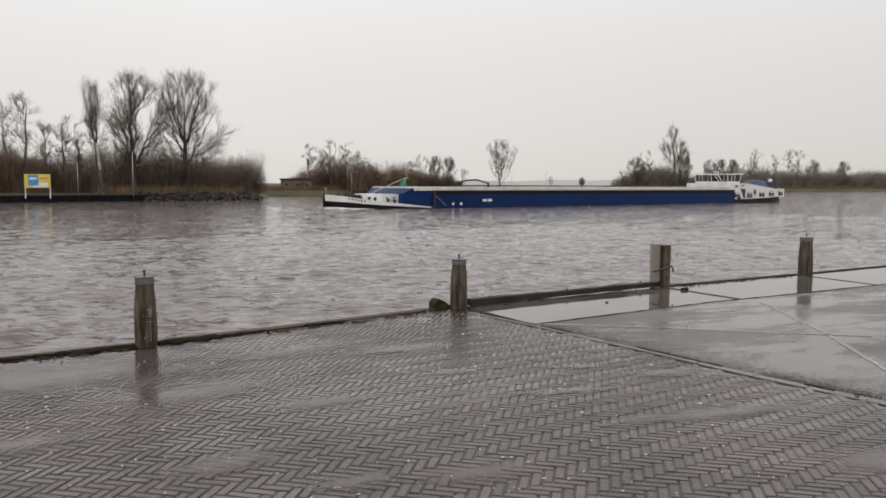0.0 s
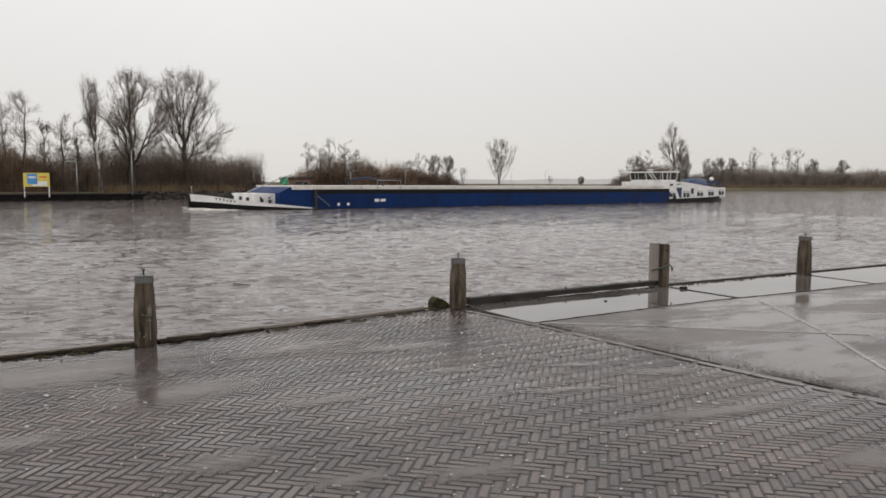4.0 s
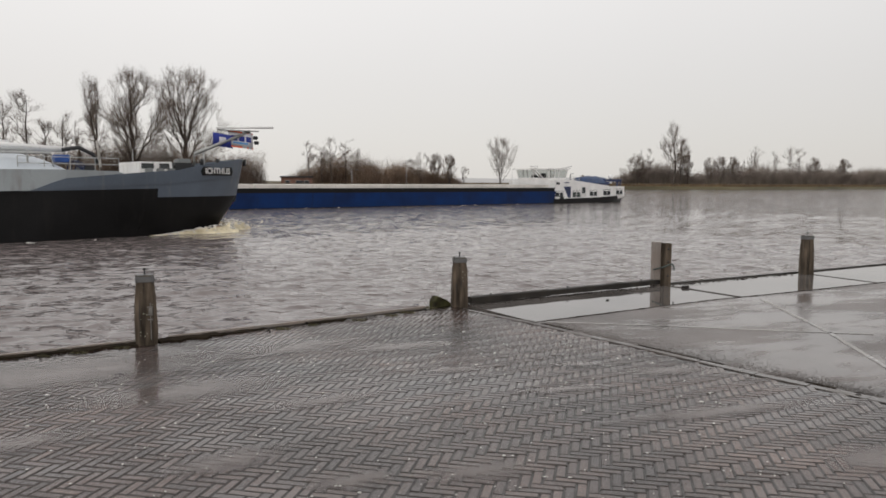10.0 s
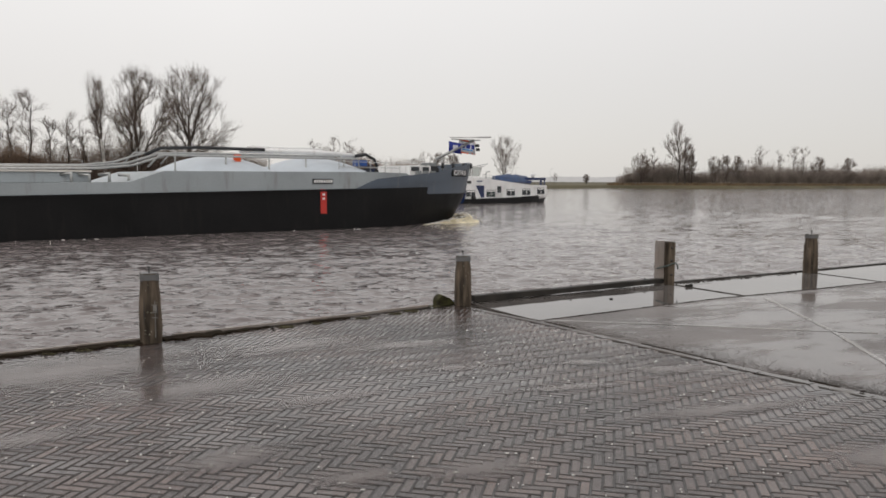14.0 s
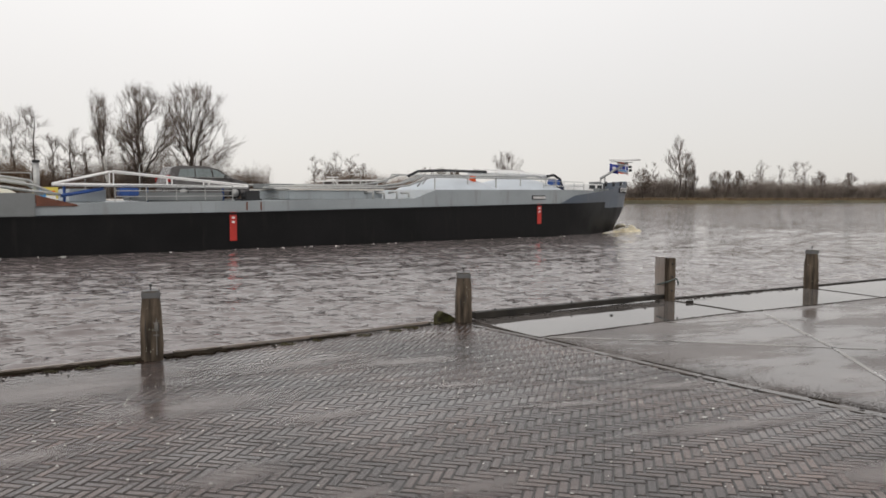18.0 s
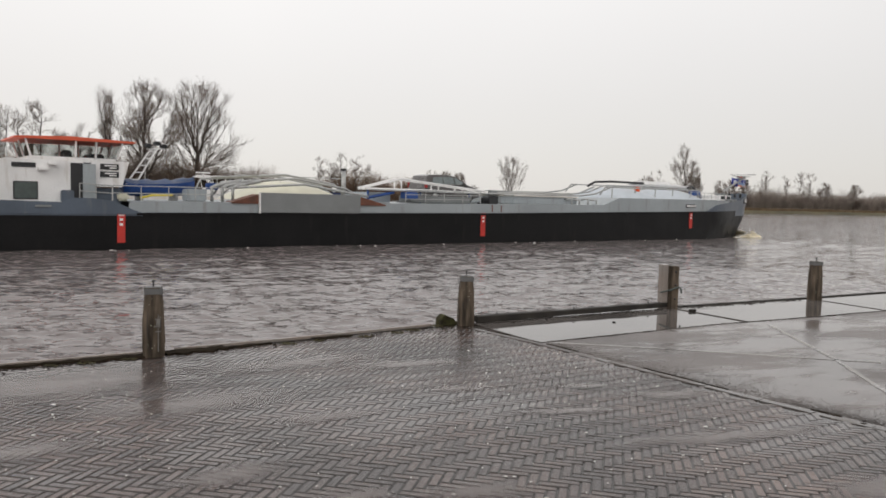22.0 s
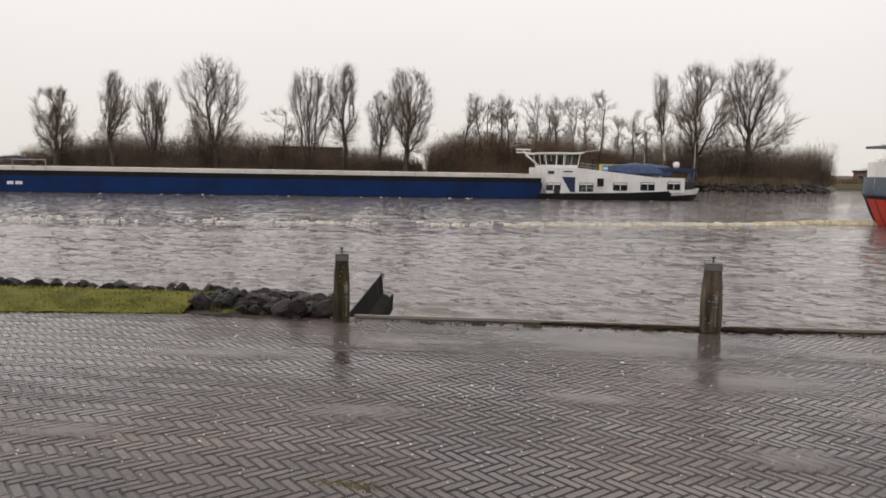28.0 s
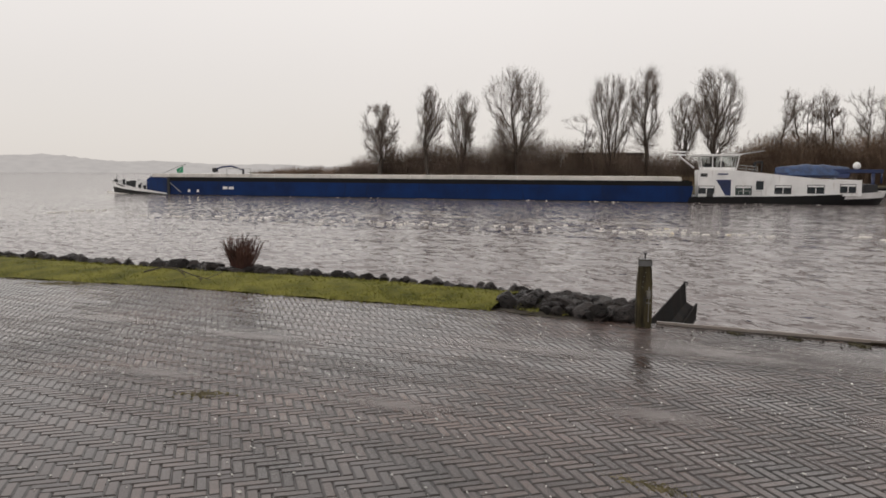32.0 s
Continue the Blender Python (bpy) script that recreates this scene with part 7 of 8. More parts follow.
def bow_wave():
    ob = empty("bow_wave", pose(-12.65, 36.21, WATER, 0, 0, 41.6), "yellowish foam curling from the tanker bow", "foam")
    for s in (-1, 1):
        rows = []
        for i in range(44):
            f = i / 43
            x = 0.2 - f * 5.8
            h = TH.at(min(x, -0.02), 0.3)[1] if x < -1.3 else 0.0
            rows.append((x, s * (h - 0.1), s * (h + 0.35 + 1.5 * math.sin(math.pi * min(1, f * 1.25 + 0.08)) * (1 - f * 0.5)), 0.62 * (1 - f) ** 1.25 * min(1, 0.2 + f * 4) + 0.08))
        p = foam_patch("froth", rows, M_FOAM_B, 21 + s)
        p.parent = ob
    rng = random.Random(4)
    bm = bmesh.new()
    for _ in range(420):
        f = rng.random() ** 1.3
        x = 0.1 - f * 5.4
        out = TH.at(min(x, -0.02), 0.3)[1] if x < -1.3 else 0.0
        s, c = rng.uniform(0.03, 0.09) * (1 - 0.5 * f), rng.random()
        y = -(out + c * (0.35 + 1.4 * math.sin(math.pi * min(1, f * 1.25 + 0.08)) * (1 - f * 0.5)))
        z = (0.62 * (1 - f) ** 1.25 * min(1, 0.2 + f * 4) + 0.06) * math.sin(math.pi * min(0.97, 0.1 + c)) * rng.uniform(0.75, 1.2) - 0.04
        bmesh.ops.create_icosphere(bm, subdivisions=1, radius=s, matrix=Matrix.Translation((x, y, z)) @ Matrix.Diagonal((rng.uniform(1, 2.2), 1, rng.uniform(0.5, 0.9), 1)))
    lumps = part("froth_lump", bm, M_FOAM, ob, "", True)
    lumps["kind"] = "stuff"
    bm = bmesh.new()
    for _ in range(45):
        f = rng.random() ** 1.6
        x = 0.5 - f * 5.2
        y = -TH.at(min(x, -0.02), 0.2)[1] - 0.15 - rng.random() * (0.5 + f * 1.2)
        r = rng.uniform(0.01, 0.03)
        bmesh.ops.create_icosphere(bm, subdivisions=1, radius=r, matrix=Matrix.Translation((x + rng.uniform(0, 0.5), y, rng.uniform(0.0, 0.45) * (1 - f))))
    spray = part("spray", bm, M_FOAM_B, None)
    spray.parent = ob
    spray["kind"] = "stuff"
    side_froth(ob, TH, 90, -5.5, -62, -1, 8)
    return ob


wave_a = bow_wave()


def stern_wash():
    """The long streak of brown and white froth that the tanker leaves."""
    ob = empty("stern_wash", pose(-12.65, 36.21, WATER, 0, 0, 41.6), "long streak of brown and white foam behind the tanker", "foam")

    def track(d):
        return 1.6 - 8.2 * (1 - math.exp(-max(d, 0.0) / 17))
    def flecks(name, count, spread, mat, seed):
        """Broken froth: many small low lumps, thick by the stern and thinning out along the track."""
        r = random.Random(seed)
        v, f = [], []
        for _ in range(count):
            d = spread(r)
            if d > 12 and math.sin(d * 0.55) + math.sin(d * 1.31 + 2) < r.uniform(-1.4, 0.8):
                continue
            line = r.choice((0.0, 0.0, 0.0, 0.0, 1.2 * min(1, max(d, 0.0) / 14)))
            y = track(d) + line + r.gauss(0, 0.15 + 0.011 * max(d, 0.0)) + 0.25 * math.sin(d * 0.9) * math.exp(-d / 30)
            ln, w = r.uniform(0.05, 0.28), r.uniform(0.012, 0.036) * (1 + 2.5 * math.exp(-max(d, 0.0) / 5))
            h = (0.15 * math.exp(-max(d, 0.0) / 6) + 0.025) * r.uniform(0.4, 1.2) + 0.03
            an = r.gauss(0, 0.25)
            i = len(v)
            n = 6
            for q in range(n):
                c, e = math.cos(q * 6.2832 / n), math.sin(q * 6.2832 / n)
                px, py = c * ln * r.uniform(0.7, 1.2), e * w * r.uniform(0.6, 1.3)
                v.append((-64.0 - d + px * math.cos(an) - py * math.sin(an), y + px * math.sin(an) + py * math.cos(an), -0.06))
            for q in range(n):
                a, b = v[i + q][0] + 64.0 + d, v[i + q][1] - y
                v.append((-64.0 - d + a * 0.55, y + b * 0.55, h * r.uniform(0.6, 1.0)))
            f += [(i + q, i + (q + 1) % n, i + n + (q + 1) % n, i + n + q) for q in range(n)]
            f.append(tuple(i + n + q for q in range(n)))
        p = raw(name, v, f, mat, ob, True)
        p["kind"] = "stuff"

    flecks("peaty_froth", 1100, lambda r: r.expovariate(1 / 6.5) - 2.6, M_FOAM_B, 5)
    flecks("froth", 800, lambda r: min(70, 4 + r.expovariate(1 / 26.0)), M_FOAM, 6)
    return ob


wash_a = stern_wash()


def barge_wave():
    ob = empty("bow_wave", pose(-11.41, 74.01, WATER, 0, 0, 215.3), "small white bow wave at the blue barge", "foam")
    for s in (-1, 1):
        rows = []
        for i in range(20):
            f = i / 19
            x = 0.35 - f * 4.5
            h = BH.at(min(x, -0.2), 0.2)[1]
            rows.append((x, s * (h - 0.05), s * (h + 0.25 + 0.9 * math.sin(math.pi * min(1, f * 1.2))), 0.24 * (1 - f) + 0.06))
        p = foam_patch("froth", rows, M_FOAM, 31 + s)
        p.parent = ob
    side_froth(ob, BH, 50, -5, -73, 1, 15)
    return ob


wave_b = barge_wave()


# ---- mooring posts ----
M_LICHEN = material("lichen", (0.4, 0.4, 0.31), 0.95, 0, 0.3, 9, 60, 0.2, 0.003)
M_IRON = material("dull_iron", (0.2, 0.19, 0.175), 0.6, 0.3, 0.3, 9, 60, 0.3, 0.003)


def mooring_post(x, y, turn, h, w, mat, label, fitting):
    ob = empty("mooring_post", pose(x, y, 0, 0, 0, turn), label, "mooring post", "posts along the quay")
    rng = random.Random(int(abs(x) * 100))
    bm = bmesh.new()
    rows = []
    for i, (z, k) in enumerate(((-1.4, 1.0), (0.0, 1.0), (0.16, 1.01), (0.32, 0.98), (0.46, 0.93), (h - 0.06, 0.80), (h, 0.79))):
        r = w / 2 * k
        c = r * 0.3
        ring = [(-r, -r + c), (-r + c, -r), (r - c, -r), (r, -r + c), (r, r - c), (r - c, r), (-r + c, r), (-r, r - c)]
        rows.append([bm.verts.new((px + rng.uniform(-0.004, 0.004), py + rng.uniform(-0.004, 0.004), z)) for px, py in ring])
    for a, b in zip(rows, rows[1:]):
        for j in range(8):
            bm.faces.new((a[j], a[(j + 1) % 8], b[(j + 1) % 8], b[j]))
    bm.faces.new(rows[-1])
    part("timber", bm, mat, ob)
    # zinc cap band, a shade wider than the head
    r = w / 2 * 0.80 + 0.004
    bm = bmesh.new()
    box(bm, -r, r, -r, r, h - 0.075, h + 0.004, 0.012)
    part("cap", bm, M_ZINC, ob, "grey zinc cap")
    bm = bmesh.new()
    tube(bm, [(0, 0, h), (0, 0, h + 0.055)], 0.008, 6)
    tube(bm, [(0, 0, h + 0.05), (0, 0, h + 0.068)], 0.016, 6)
    part("bolt", bm, M_DARK, ob)
    # drying cracks, cut as dark slivers
    for k in range(3):
        bm = bmesh.new()
        cx, z0 = rng.uniform(-0.5, 0.5) * w * 0.7, rng.uniform(0.05, 0.25)
        ln = rng.uniform(0.15, 0.35)
        yy = -w / 2 * 1.012
        a = [bm.verts.new(p) for p in ((cx, yy, z0), (cx + 0.004, yy, z0 + ln * 0.5), (cx + 0.001, yy + 0.012, z0 + ln), (cx - 0.004, yy, z0 + ln * 0.5))]
        bm.faces.new(a)
        part("crack", bm, M_DARK, ob)
    # crusts of pale lichen, a millimetre proud of the timber
    bm = bmesh.new()
    for _ in range(20):
        z = rng.uniform(0.08, h - 0.1)
        r = w / 2 * float(np.interp(z, (0, 0.16, 0.32, 0.46, h - 0.06), (1.0, 1.01, 0.98, 0.93, 0.80))) + 0.0025
        u, sz = rng.uniform(-0.6, 0.6) * r, rng.uniform(0.002, 0.0055)
        m = Matrix.Rotation(rng.choice((0, 0, 1, 3)) * math.pi / 2, 4, "Z")
        ring = [bm.verts.new(m @ Vector((u + sz * rng.uniform(0.6, 1.2) * math.cos(k), -r, z + 1.5 * sz * rng.uniform(0.6, 1.2) * math.sin(k)))) for k in (0, 1.05, 2.1, 3.14, 4.2, 5.25)]
        mid = bm.verts.new(m @ Vector((u, -r - 0.002, z)))
        for k in range(6):
            bm.faces.new((ring[k], ring[(k + 1) % 6], mid))
    part("lichen", bm, M_LICHEN, ob, "pale crusts of lichen")["kind"] = "stuff"
    if fitting:
        for z in (0.30, 0.37, 0.25):
            boxed("strap", (0.012, 0.062, -w / 2 - 0.012, -w / 2 + 0.01, z, z + 0.009), M_IRON, ob, "", 0.002)
        boxed("hasp", (0.022, 0.056, -w / 2 - 0.02, -w / 2 + 0.005, 0.315, 0.365), M_IRON, ob, "", 0.004)
        tubed("rod", [(0.04, -w / 2 - 0.010, 0.06), (0.04, -w / 2 - 0.012, 0.42)], 0.0045, M_IRON, ob, 5)
    return ob


LOOKS = [(0.69, 0.158, M_WOOD_GREEN, "short mooring post of timber green with algae", True), (0.68, 0.205, M_WOOD, "short weathered mooring post with a zinc cap", True),
         (0.63, 0.2, M_WOOD, "short weathered mooring post with a zinc cap", False), None, (0.68, 0.2, M_WOOD, "short weathered mooring post on the wet slab", False)]
for (x, y), turn, lk in zip(POSTS, (52, 24, 8, 0, 8), LOOKS):
    if lk:
        mooring_post(x, y, turn, *lk)


def twin_post():
    """Two squared timbers side by side, bound with rope."""
    x, y = POSTS[3]
    ob = empty("mooring_post", pose(x, y, 0, 0, 0, 12), "twin squared timber mooring post bound with rope", "mooring post", "posts along the quay")
    boxed("timber", (-0.135, -0.032, 0.0, 0.14, -1.4, 0.68), M_WOOD_PALE, ob, "pale timber", 0.008)
    boxed("timber", (-0.028, 0.11, -0.07, 0.08, -1.4, 0.665), M_WOOD, ob, "dark timber", 0.01)
    for z in (0.16, 0.38, 0.58):
        tubed("bolt", [(0.05, -0.07, z), (0.05, -0.083, z)], 0.016, M_DARK, ob, 8)
    pts = [(-0.15, 0.03, 0.25), (-0.1, -0.02, 0.27), (-0.03, -0.083, 0.30), (0.06, -0.088, 0.335), (0.12, -0.075, 0.345), (0.125, 0.0, 0.33)]
    tubed("rope", pts, 0.013, M_ROPE, ob, 6, "grey-green rope")
    tubed("rope_end", [(0.12, -0.08, 0.34), (0.14, -0.09, 0.30), (0.145, -0.09, 0.25)], 0.012, M_ROPE, ob, 6)


twin_post()

# low timber wedge beside the corner post
ob = empty("timber_wedge", pose(0.0, 9.97, 0, 0, 0, 36), "low mossy timber wedge beside the post", "block")
bm = bmesh.new()
prism(bm, [(-0.16, -0.2), (-0.15, 0.07), (-0.09, 0.13), (0.04, 0.07), (0.17, -0.02), (0.17, -0.2)], -0.06, 0.07)
bmesh.ops.bevel(bm, geom=list(bm.edges), offset=0.012, segments=1, affect="EDGES")
part("block", bm, M_MOSSY, ob)


# ---- return wall of steel piling beside the first post ----
def wing_wall():
    a, b = Vector((-6.07, 5.51, 0)), Vector((-7.84, 7.88, 0))
    d = (b - a).normalized()
    n = Vector((d.y, -d.x, 0))
    if n.x < 0:
        n = -n

    def run(section, f0, f1, steps, ragged):
        """A folded plate drawn along the line; section gives offset and height below the top."""
        bm = bmesh.new()
        prev = None
        r = random.Random(3)
        for i in range(steps + 1):
            f = f0 + (f1 - f0) * i / steps
            top = -0.03 + 0.075 * f
            cur = []
            for k, (off, dz) in enumerate(section):
                g = f + (ragged[k] if i == steps else 0)
                p = a.lerp(b, g) + n * off
                cur.append(bm.verts.new((p.x, p.y, top + dz if dz > -1.5 else dz)))
            if prev:
                for k in range(len(section) - 1):
                    bm.faces.new((prev[k], cur[k], cur[k + 1], prev[k + 1]))
            prev = cur
        return bm
    ob = part("wall_wing", run([(0.0, 0.0), (0.03, -0.27), (0.13, -0.34), (0.14, -0.30), (0.17, -0.30), (0.175, -0.5)], 0.0, 0.99, 8, (0.01, -0.015, -0.01, 0.02, 0.015, -0.04)), M_PILE)
    solid = ob.modifiers.new("thickness", "SOLIDIFY")
    solid.thickness, solid.offset = 0.014, 1
    part("lock_bar", run([(-0.02, 0.004), (0.03, 0.004), (0.03, -0.05)], 0.955, 1.0, 1, (0.004, 0.0, 0.0)), M_PILE, ob)
    return structure(ob, "dark steel sheet-pile return wall at the end of the quay", "wall")


wing_wall()

# ---- grass verge and its rocks ----
def verge():
    ins, outs = [Vector((x + 0.05, y - 0.062, 0)) for x, y in GRASS_IN[2:]], [Vector((*p, 0)) for p in GRASS_OUT[1:]]

    def along(line, f):
        ls = [(b - a).length for a, b in zip(line, line[1:])]
        d = f * sum(ls)
        for a, b, k in zip(line, line[1:], ls):
            if d <= k + 1e-6:
                return a.lerp(b, d / k)
            d -= k
        return line[-1]
    rng = random.Random(8)
    n, m = 90, 10
    verts, faces = [], []
    for i in range(n + 1):
        f = (i / n) ** 1.3
        p, q = along(ins, f), along(outs, f)
        for j in range(m + 1):
            c = j / m
            r = p.lerp(q, c * 1.0)
            z = 0.004 + 0.08 * math.sin(math.pi * min(1, c * 1.15)) + rng.uniform(-0.008, 0.012) - 0.25 * max(0, c - 0.86) / 0.14
            verts.append((r.x, r.y, z))
    # the bank goes on down below the water
    for i in range(n + 1):
        f = (i / n) ** 1.3
        p, q = along(ins, f), along(outs, f)
        r = q + (q - p).normalized() * 2.2
        verts.append((r.x, r.y, -1.7))
    base = (n + 1) * (m + 1)
    for i in range(n):
        for j in range(m):
            a = i * (m + 1) + j
            faces.append((a, a + 1, a + m + 2, a + m + 1))
        faces.append((i * (m + 1) + m, base + i, base + i + 1, (i + 1) * (m + 1) + m))
    ob = raw("verge", verts, faces, M_TURF, None, True)
    structure(ob, "strip of bright green grass between paving and rocks", "grass verge")
    # blades
    bv, bf = [], []
    for _ in range(26000):
        f = rng.random() ** 1.5 * 0.86
        c = rng.uniform(-0.015, 0.93)
        p, q = along(ins, f), along(outs, f)
        if f < 0.02 and rng.random() < 0.5:
            continue
        r = p.lerp(q, c)
        z = 0.004 + 0.08 * math.sin(math.pi * min(1, max(0, c) * 1.15)) - 0.005
        h = rng.uniform(0.012, 0.035) * (1.3 if c < 0.05 or c > 0.85 else 1)
        an = rng.uniform(0, 6.28)
        w = 0.006
        dx, dy = math.cos(an) * w, math.sin(an) * w
        lx, ly = rng.uniform(-0.03, 0.03), rng.uniform(-0.03, 0.03)
        i = len(bv)
        bv += [(r.x - dx, r.y - dy, z), (r.x + dx, r.y + dy, z), (r.x + lx, r.y + ly, z + h)]
        bf.append((i, i + 1, i + 2))
    tagged(raw("grass", bv, bf, M_GRASS), "short bright green winter grass blades", "grass", kind="stuff")
    return along, ins, outs


along_line, V_IN, V_OUT = verge()
plate("bank_by_post", [(-5.97, 5.12), (-6.6, 4.79), (-7.45, 4.36), (-8.3, 5.3), (-7.6, 5.9), (-6.3, 5.5)], -0.012, M_EARTH, "dark wet earth below the heap of rocks", "bank", 1.4)


def boulder_mesh(seed):
    rng = random.Random(seed)
    bm = bmesh.new()
    bmesh.ops.create_icosphere(bm, subdivisions=2, radius=1.0)
    cuts = [(Vector((rng.uniform(-1, 1), rng.uniform(-1, 1), rng.uniform(-0.6, 1))).normalized(), rng.uniform(0.34, 0.72)) for _ in range(12)]
    for v in bm.verts:
        for nrm, dd in cuts:
            s = v.co.dot(nrm)
            if s > dd:
                v.co -= nrm * (s - dd)
        v.co *= 1 + 0.1 * noise.noise(v.co * 2.6 + Vector((seed, 0, 0)))
    me = bpy.data.meshes.new("boulder")
    bm.to_mesh(me)
    bm.free()
    me.materials.append(M_ROCK)
    return me


ROCKS = [boulder_mesh(k) for k in range(9)]


def boulder(x, y, z, s, rng, label="dark angular basalt boulder on the bank"):
    ob = new("boulder", rng.choice(ROCKS))
    ob.matrix_world = pose(x, y, z, rng.uniform(-25, 25), rng.uniform(-25, 25), rng.uniform(0, 360)) @ Matrix.Diagonal((s * rng.uniform(0.9, 1.45), s * rng.uniform(0.75, 1.15), s * rng.uniform(0.5, 0.8), 1))
    return tagged(ob, label, "boulder", "riprap boulders")


rng = random.Random(12)
# the heap beside the first post
for i in range(135):
    f = rng.random()
    base = Vector((-6.12, 5.22, 0)).lerp(Vector((-7.55, 4.66, 0)), f)
    out = rng.uniform(0.0, 1.0)
    p = base + Vector((-0.62, 0.78, 0)) * (out * (1.85 - 0.6 * f) - 0.07)
    boulder(p.x, p.y, 0.05 - 0.34 * max(0, out - 0.4) + rng.uniform(-0.04, 0.08), rng.choice((rng.uniform(0.07, 0.11), rng.uniform(0.12, 0.2))), rng)
for x, y, s in ((-7.5, 4.72, 0.19), (-6.95, 4.98, 0.15), (-6.45, 5.1, 0.16), (-6.25, 5.32, 0.17), (-6.75, 5.5, 0.2), (-7.2, 5.2, 0.2)):
    boulder(x, y, 0.06, s, rng, "large dark basalt boulder beside the mooring post")
# the row along the water
for i in range(250):
    f = 0.94 * (i + rng.random() * 0.9) / 250
    p, q = along_line(V_IN, f), along_line(V_OUT, f)
    d = (q - p).normalized()
    r = q + d * rng.uniform(-0.16, 0.22)
    boulder(r.x, r.y, 0.015 - 0.3 * max(0, (r - q).dot(d)) + rng.uniform(-0.04, 0.04), rng.choice((rng.uniform(0.09, 0.14), rng.uniform(0.13, 0.22))) * (1 + f * 0.3), rng)

for dx, dy, sz in ((0.3, -0.2, 0.2), (0.55, 0.2, 0.19), (0.7, 0.45, 0.17), (-0.4, -0.3, 0.16), (0.1, -0.35, 0.13), (-0.7, -0.5, 0.15)):
    boulder(-12.15 + dx, 2.72 + dy, 0.03, sz, rng)


def shrub():
    ob = empty("shrub", pose(-12.15, 2.72, -0.05), "bare reddish-brown shrub among the rocks", "shrub")
    r = random.Random(3)
    stems, fine = [], []
    for i in range(230):
        a, t = r.uniform(0, 6.28), r.uniform(0, 27)
        d = Vector((math.cos(a) * math.sin(radians(t)), math.sin(a) * math.sin(radians(t)), math.cos(radians(t))))
        ln = r.uniform(0.32, 0.6)
        q0 = r.uniform(0, 0.14)
        st = grow(r, Vector((math.cos(a) * q0, math.sin(a) * q0, 0)), d, ln, 4, 0.12, 0.03)
        stems.append((st, 0.0055, 0.003, 3))
        for _ in range(5):
            p, dd = at_line(st, r.uniform(0.3, 1.0))
            fine.append(([p, p + around(r, dd, r.uniform(12, 40)) * r.uniform(0.03, 0.1)], 0.003, 0.002, 3))
    v, f = tubes_mesh(stems)
    raw("woody_growth", v, f, M_TWIG, ob)["kind"] = "stuff"
    v, f = tubes_mesh(fine)
    raw("twiggy_growth", v, f, M_TWIG, ob)["kind"] = "stuff"


shrub()


def fallen_branch():
    ob = empty("fallen_branch", pose(-11.3, 1.6, 0.03), "bare dead branch lying on the grass", "branch")
    r = random.Random(6)
    main = [Vector(p) for p in ((-0.6, -0.36, 0.06), (-0.3, -0.16, 0.15), (0.0, 0.0, 0.16), (0.3, 0.14, 0.1), (0.52, 0.36, 0.04))]
    lines = [(main, 0.012, 0.005, 5)]
    for _ in range(9):
        p, d = at_line(main, r.uniform(0.2, 0.95))
        t = grow(r, p, around(r, d, r.uniform(25, 55)), r.uniform(0.12, 0.3), 3, 0.2, 0.03)
        lines.append((t, 0.007, 0.003, 4))
    v, f = tubes_mesh(lines)
    raw("wood", v, f, M_BARK, ob)


fallen_branch()


# ---- weeds and litter at the edge ----
def tuft(x, y, s, seed, mat=None, label="small tuft of moss and weed at the quay edge"):
    r = random.Random(seed)
    ob = empty("weed_tuft", pose(x, y, 0), label, "weed", "tufts along the quay edge")
    bm = bmesh.new()
    for _ in range(7):
        bmesh.ops.create_icosphere(bm, subdivisions=1, radius=r.uniform(0.007, 0.017) * s, matrix=Matrix.Translation((r.uniform(-0.1, 0.1) * s, r.uniform(-0.05, 0.05) * s, 0.008)) @ Matrix.Diagonal((1.8, 1.1, 0.35, 1)))
    part("moss", bm, mat or M_MOSS, ob)["kind"] = "stuff"
    v, f = [], []
    for _ in range(80):
        px, py, h = r.uniform(-0.1, 0.1) * s, r.uniform(-0.05, 0.05) * s, r.uniform(0.012, 0.04) * s
        i = len(v)
        v += [(px - 0.004, py, 0), (px + 0.004, py, 0), (px + r.uniform(-0.03, 0.03), py + r.uniform(-0.03, 0.03), h)]
        f.append((i, i + 1, i + 2))
    raw("grass_growth", v, f, M_GRASS if s > 1.3 else M_MOSS, ob)["kind"] = "stuff"


for k, (x, y, s) in enumerate(((-1.72, 8.28, 1.2), (-1.42, 8.5, 0.8), (-0.95, 8.83, 1.0), (-0.6, 9.15, 1.0), (-0.42, 9.35, 1.2), (-3.35, 7.08, 1.0), (-3.6, 6.93, 0.8), (-4.3, 6.42, 1.3), (-4.75, 6.12, 1.0), (-0.15, 9.7, 1.2), (-5.2, 5.82, 1.0), (-3.05, 7.3, 0.9),
                                (-7.35, 5.05, 2.6), (-6.95, 5.15, 2.4), (-7.2, 4.75, 2.4), (-6.85, 4.95, 1.8))):
    tuft(x, y, s * 0.75, 70 + k)
M_JOINTMOSS = material("joint_moss", (0.085, 0.075, 0.03), 0.9, 0, 0.4, 9, 60, 0.6, 0.01, 0.05, (0.15, 0.125, 0.05))


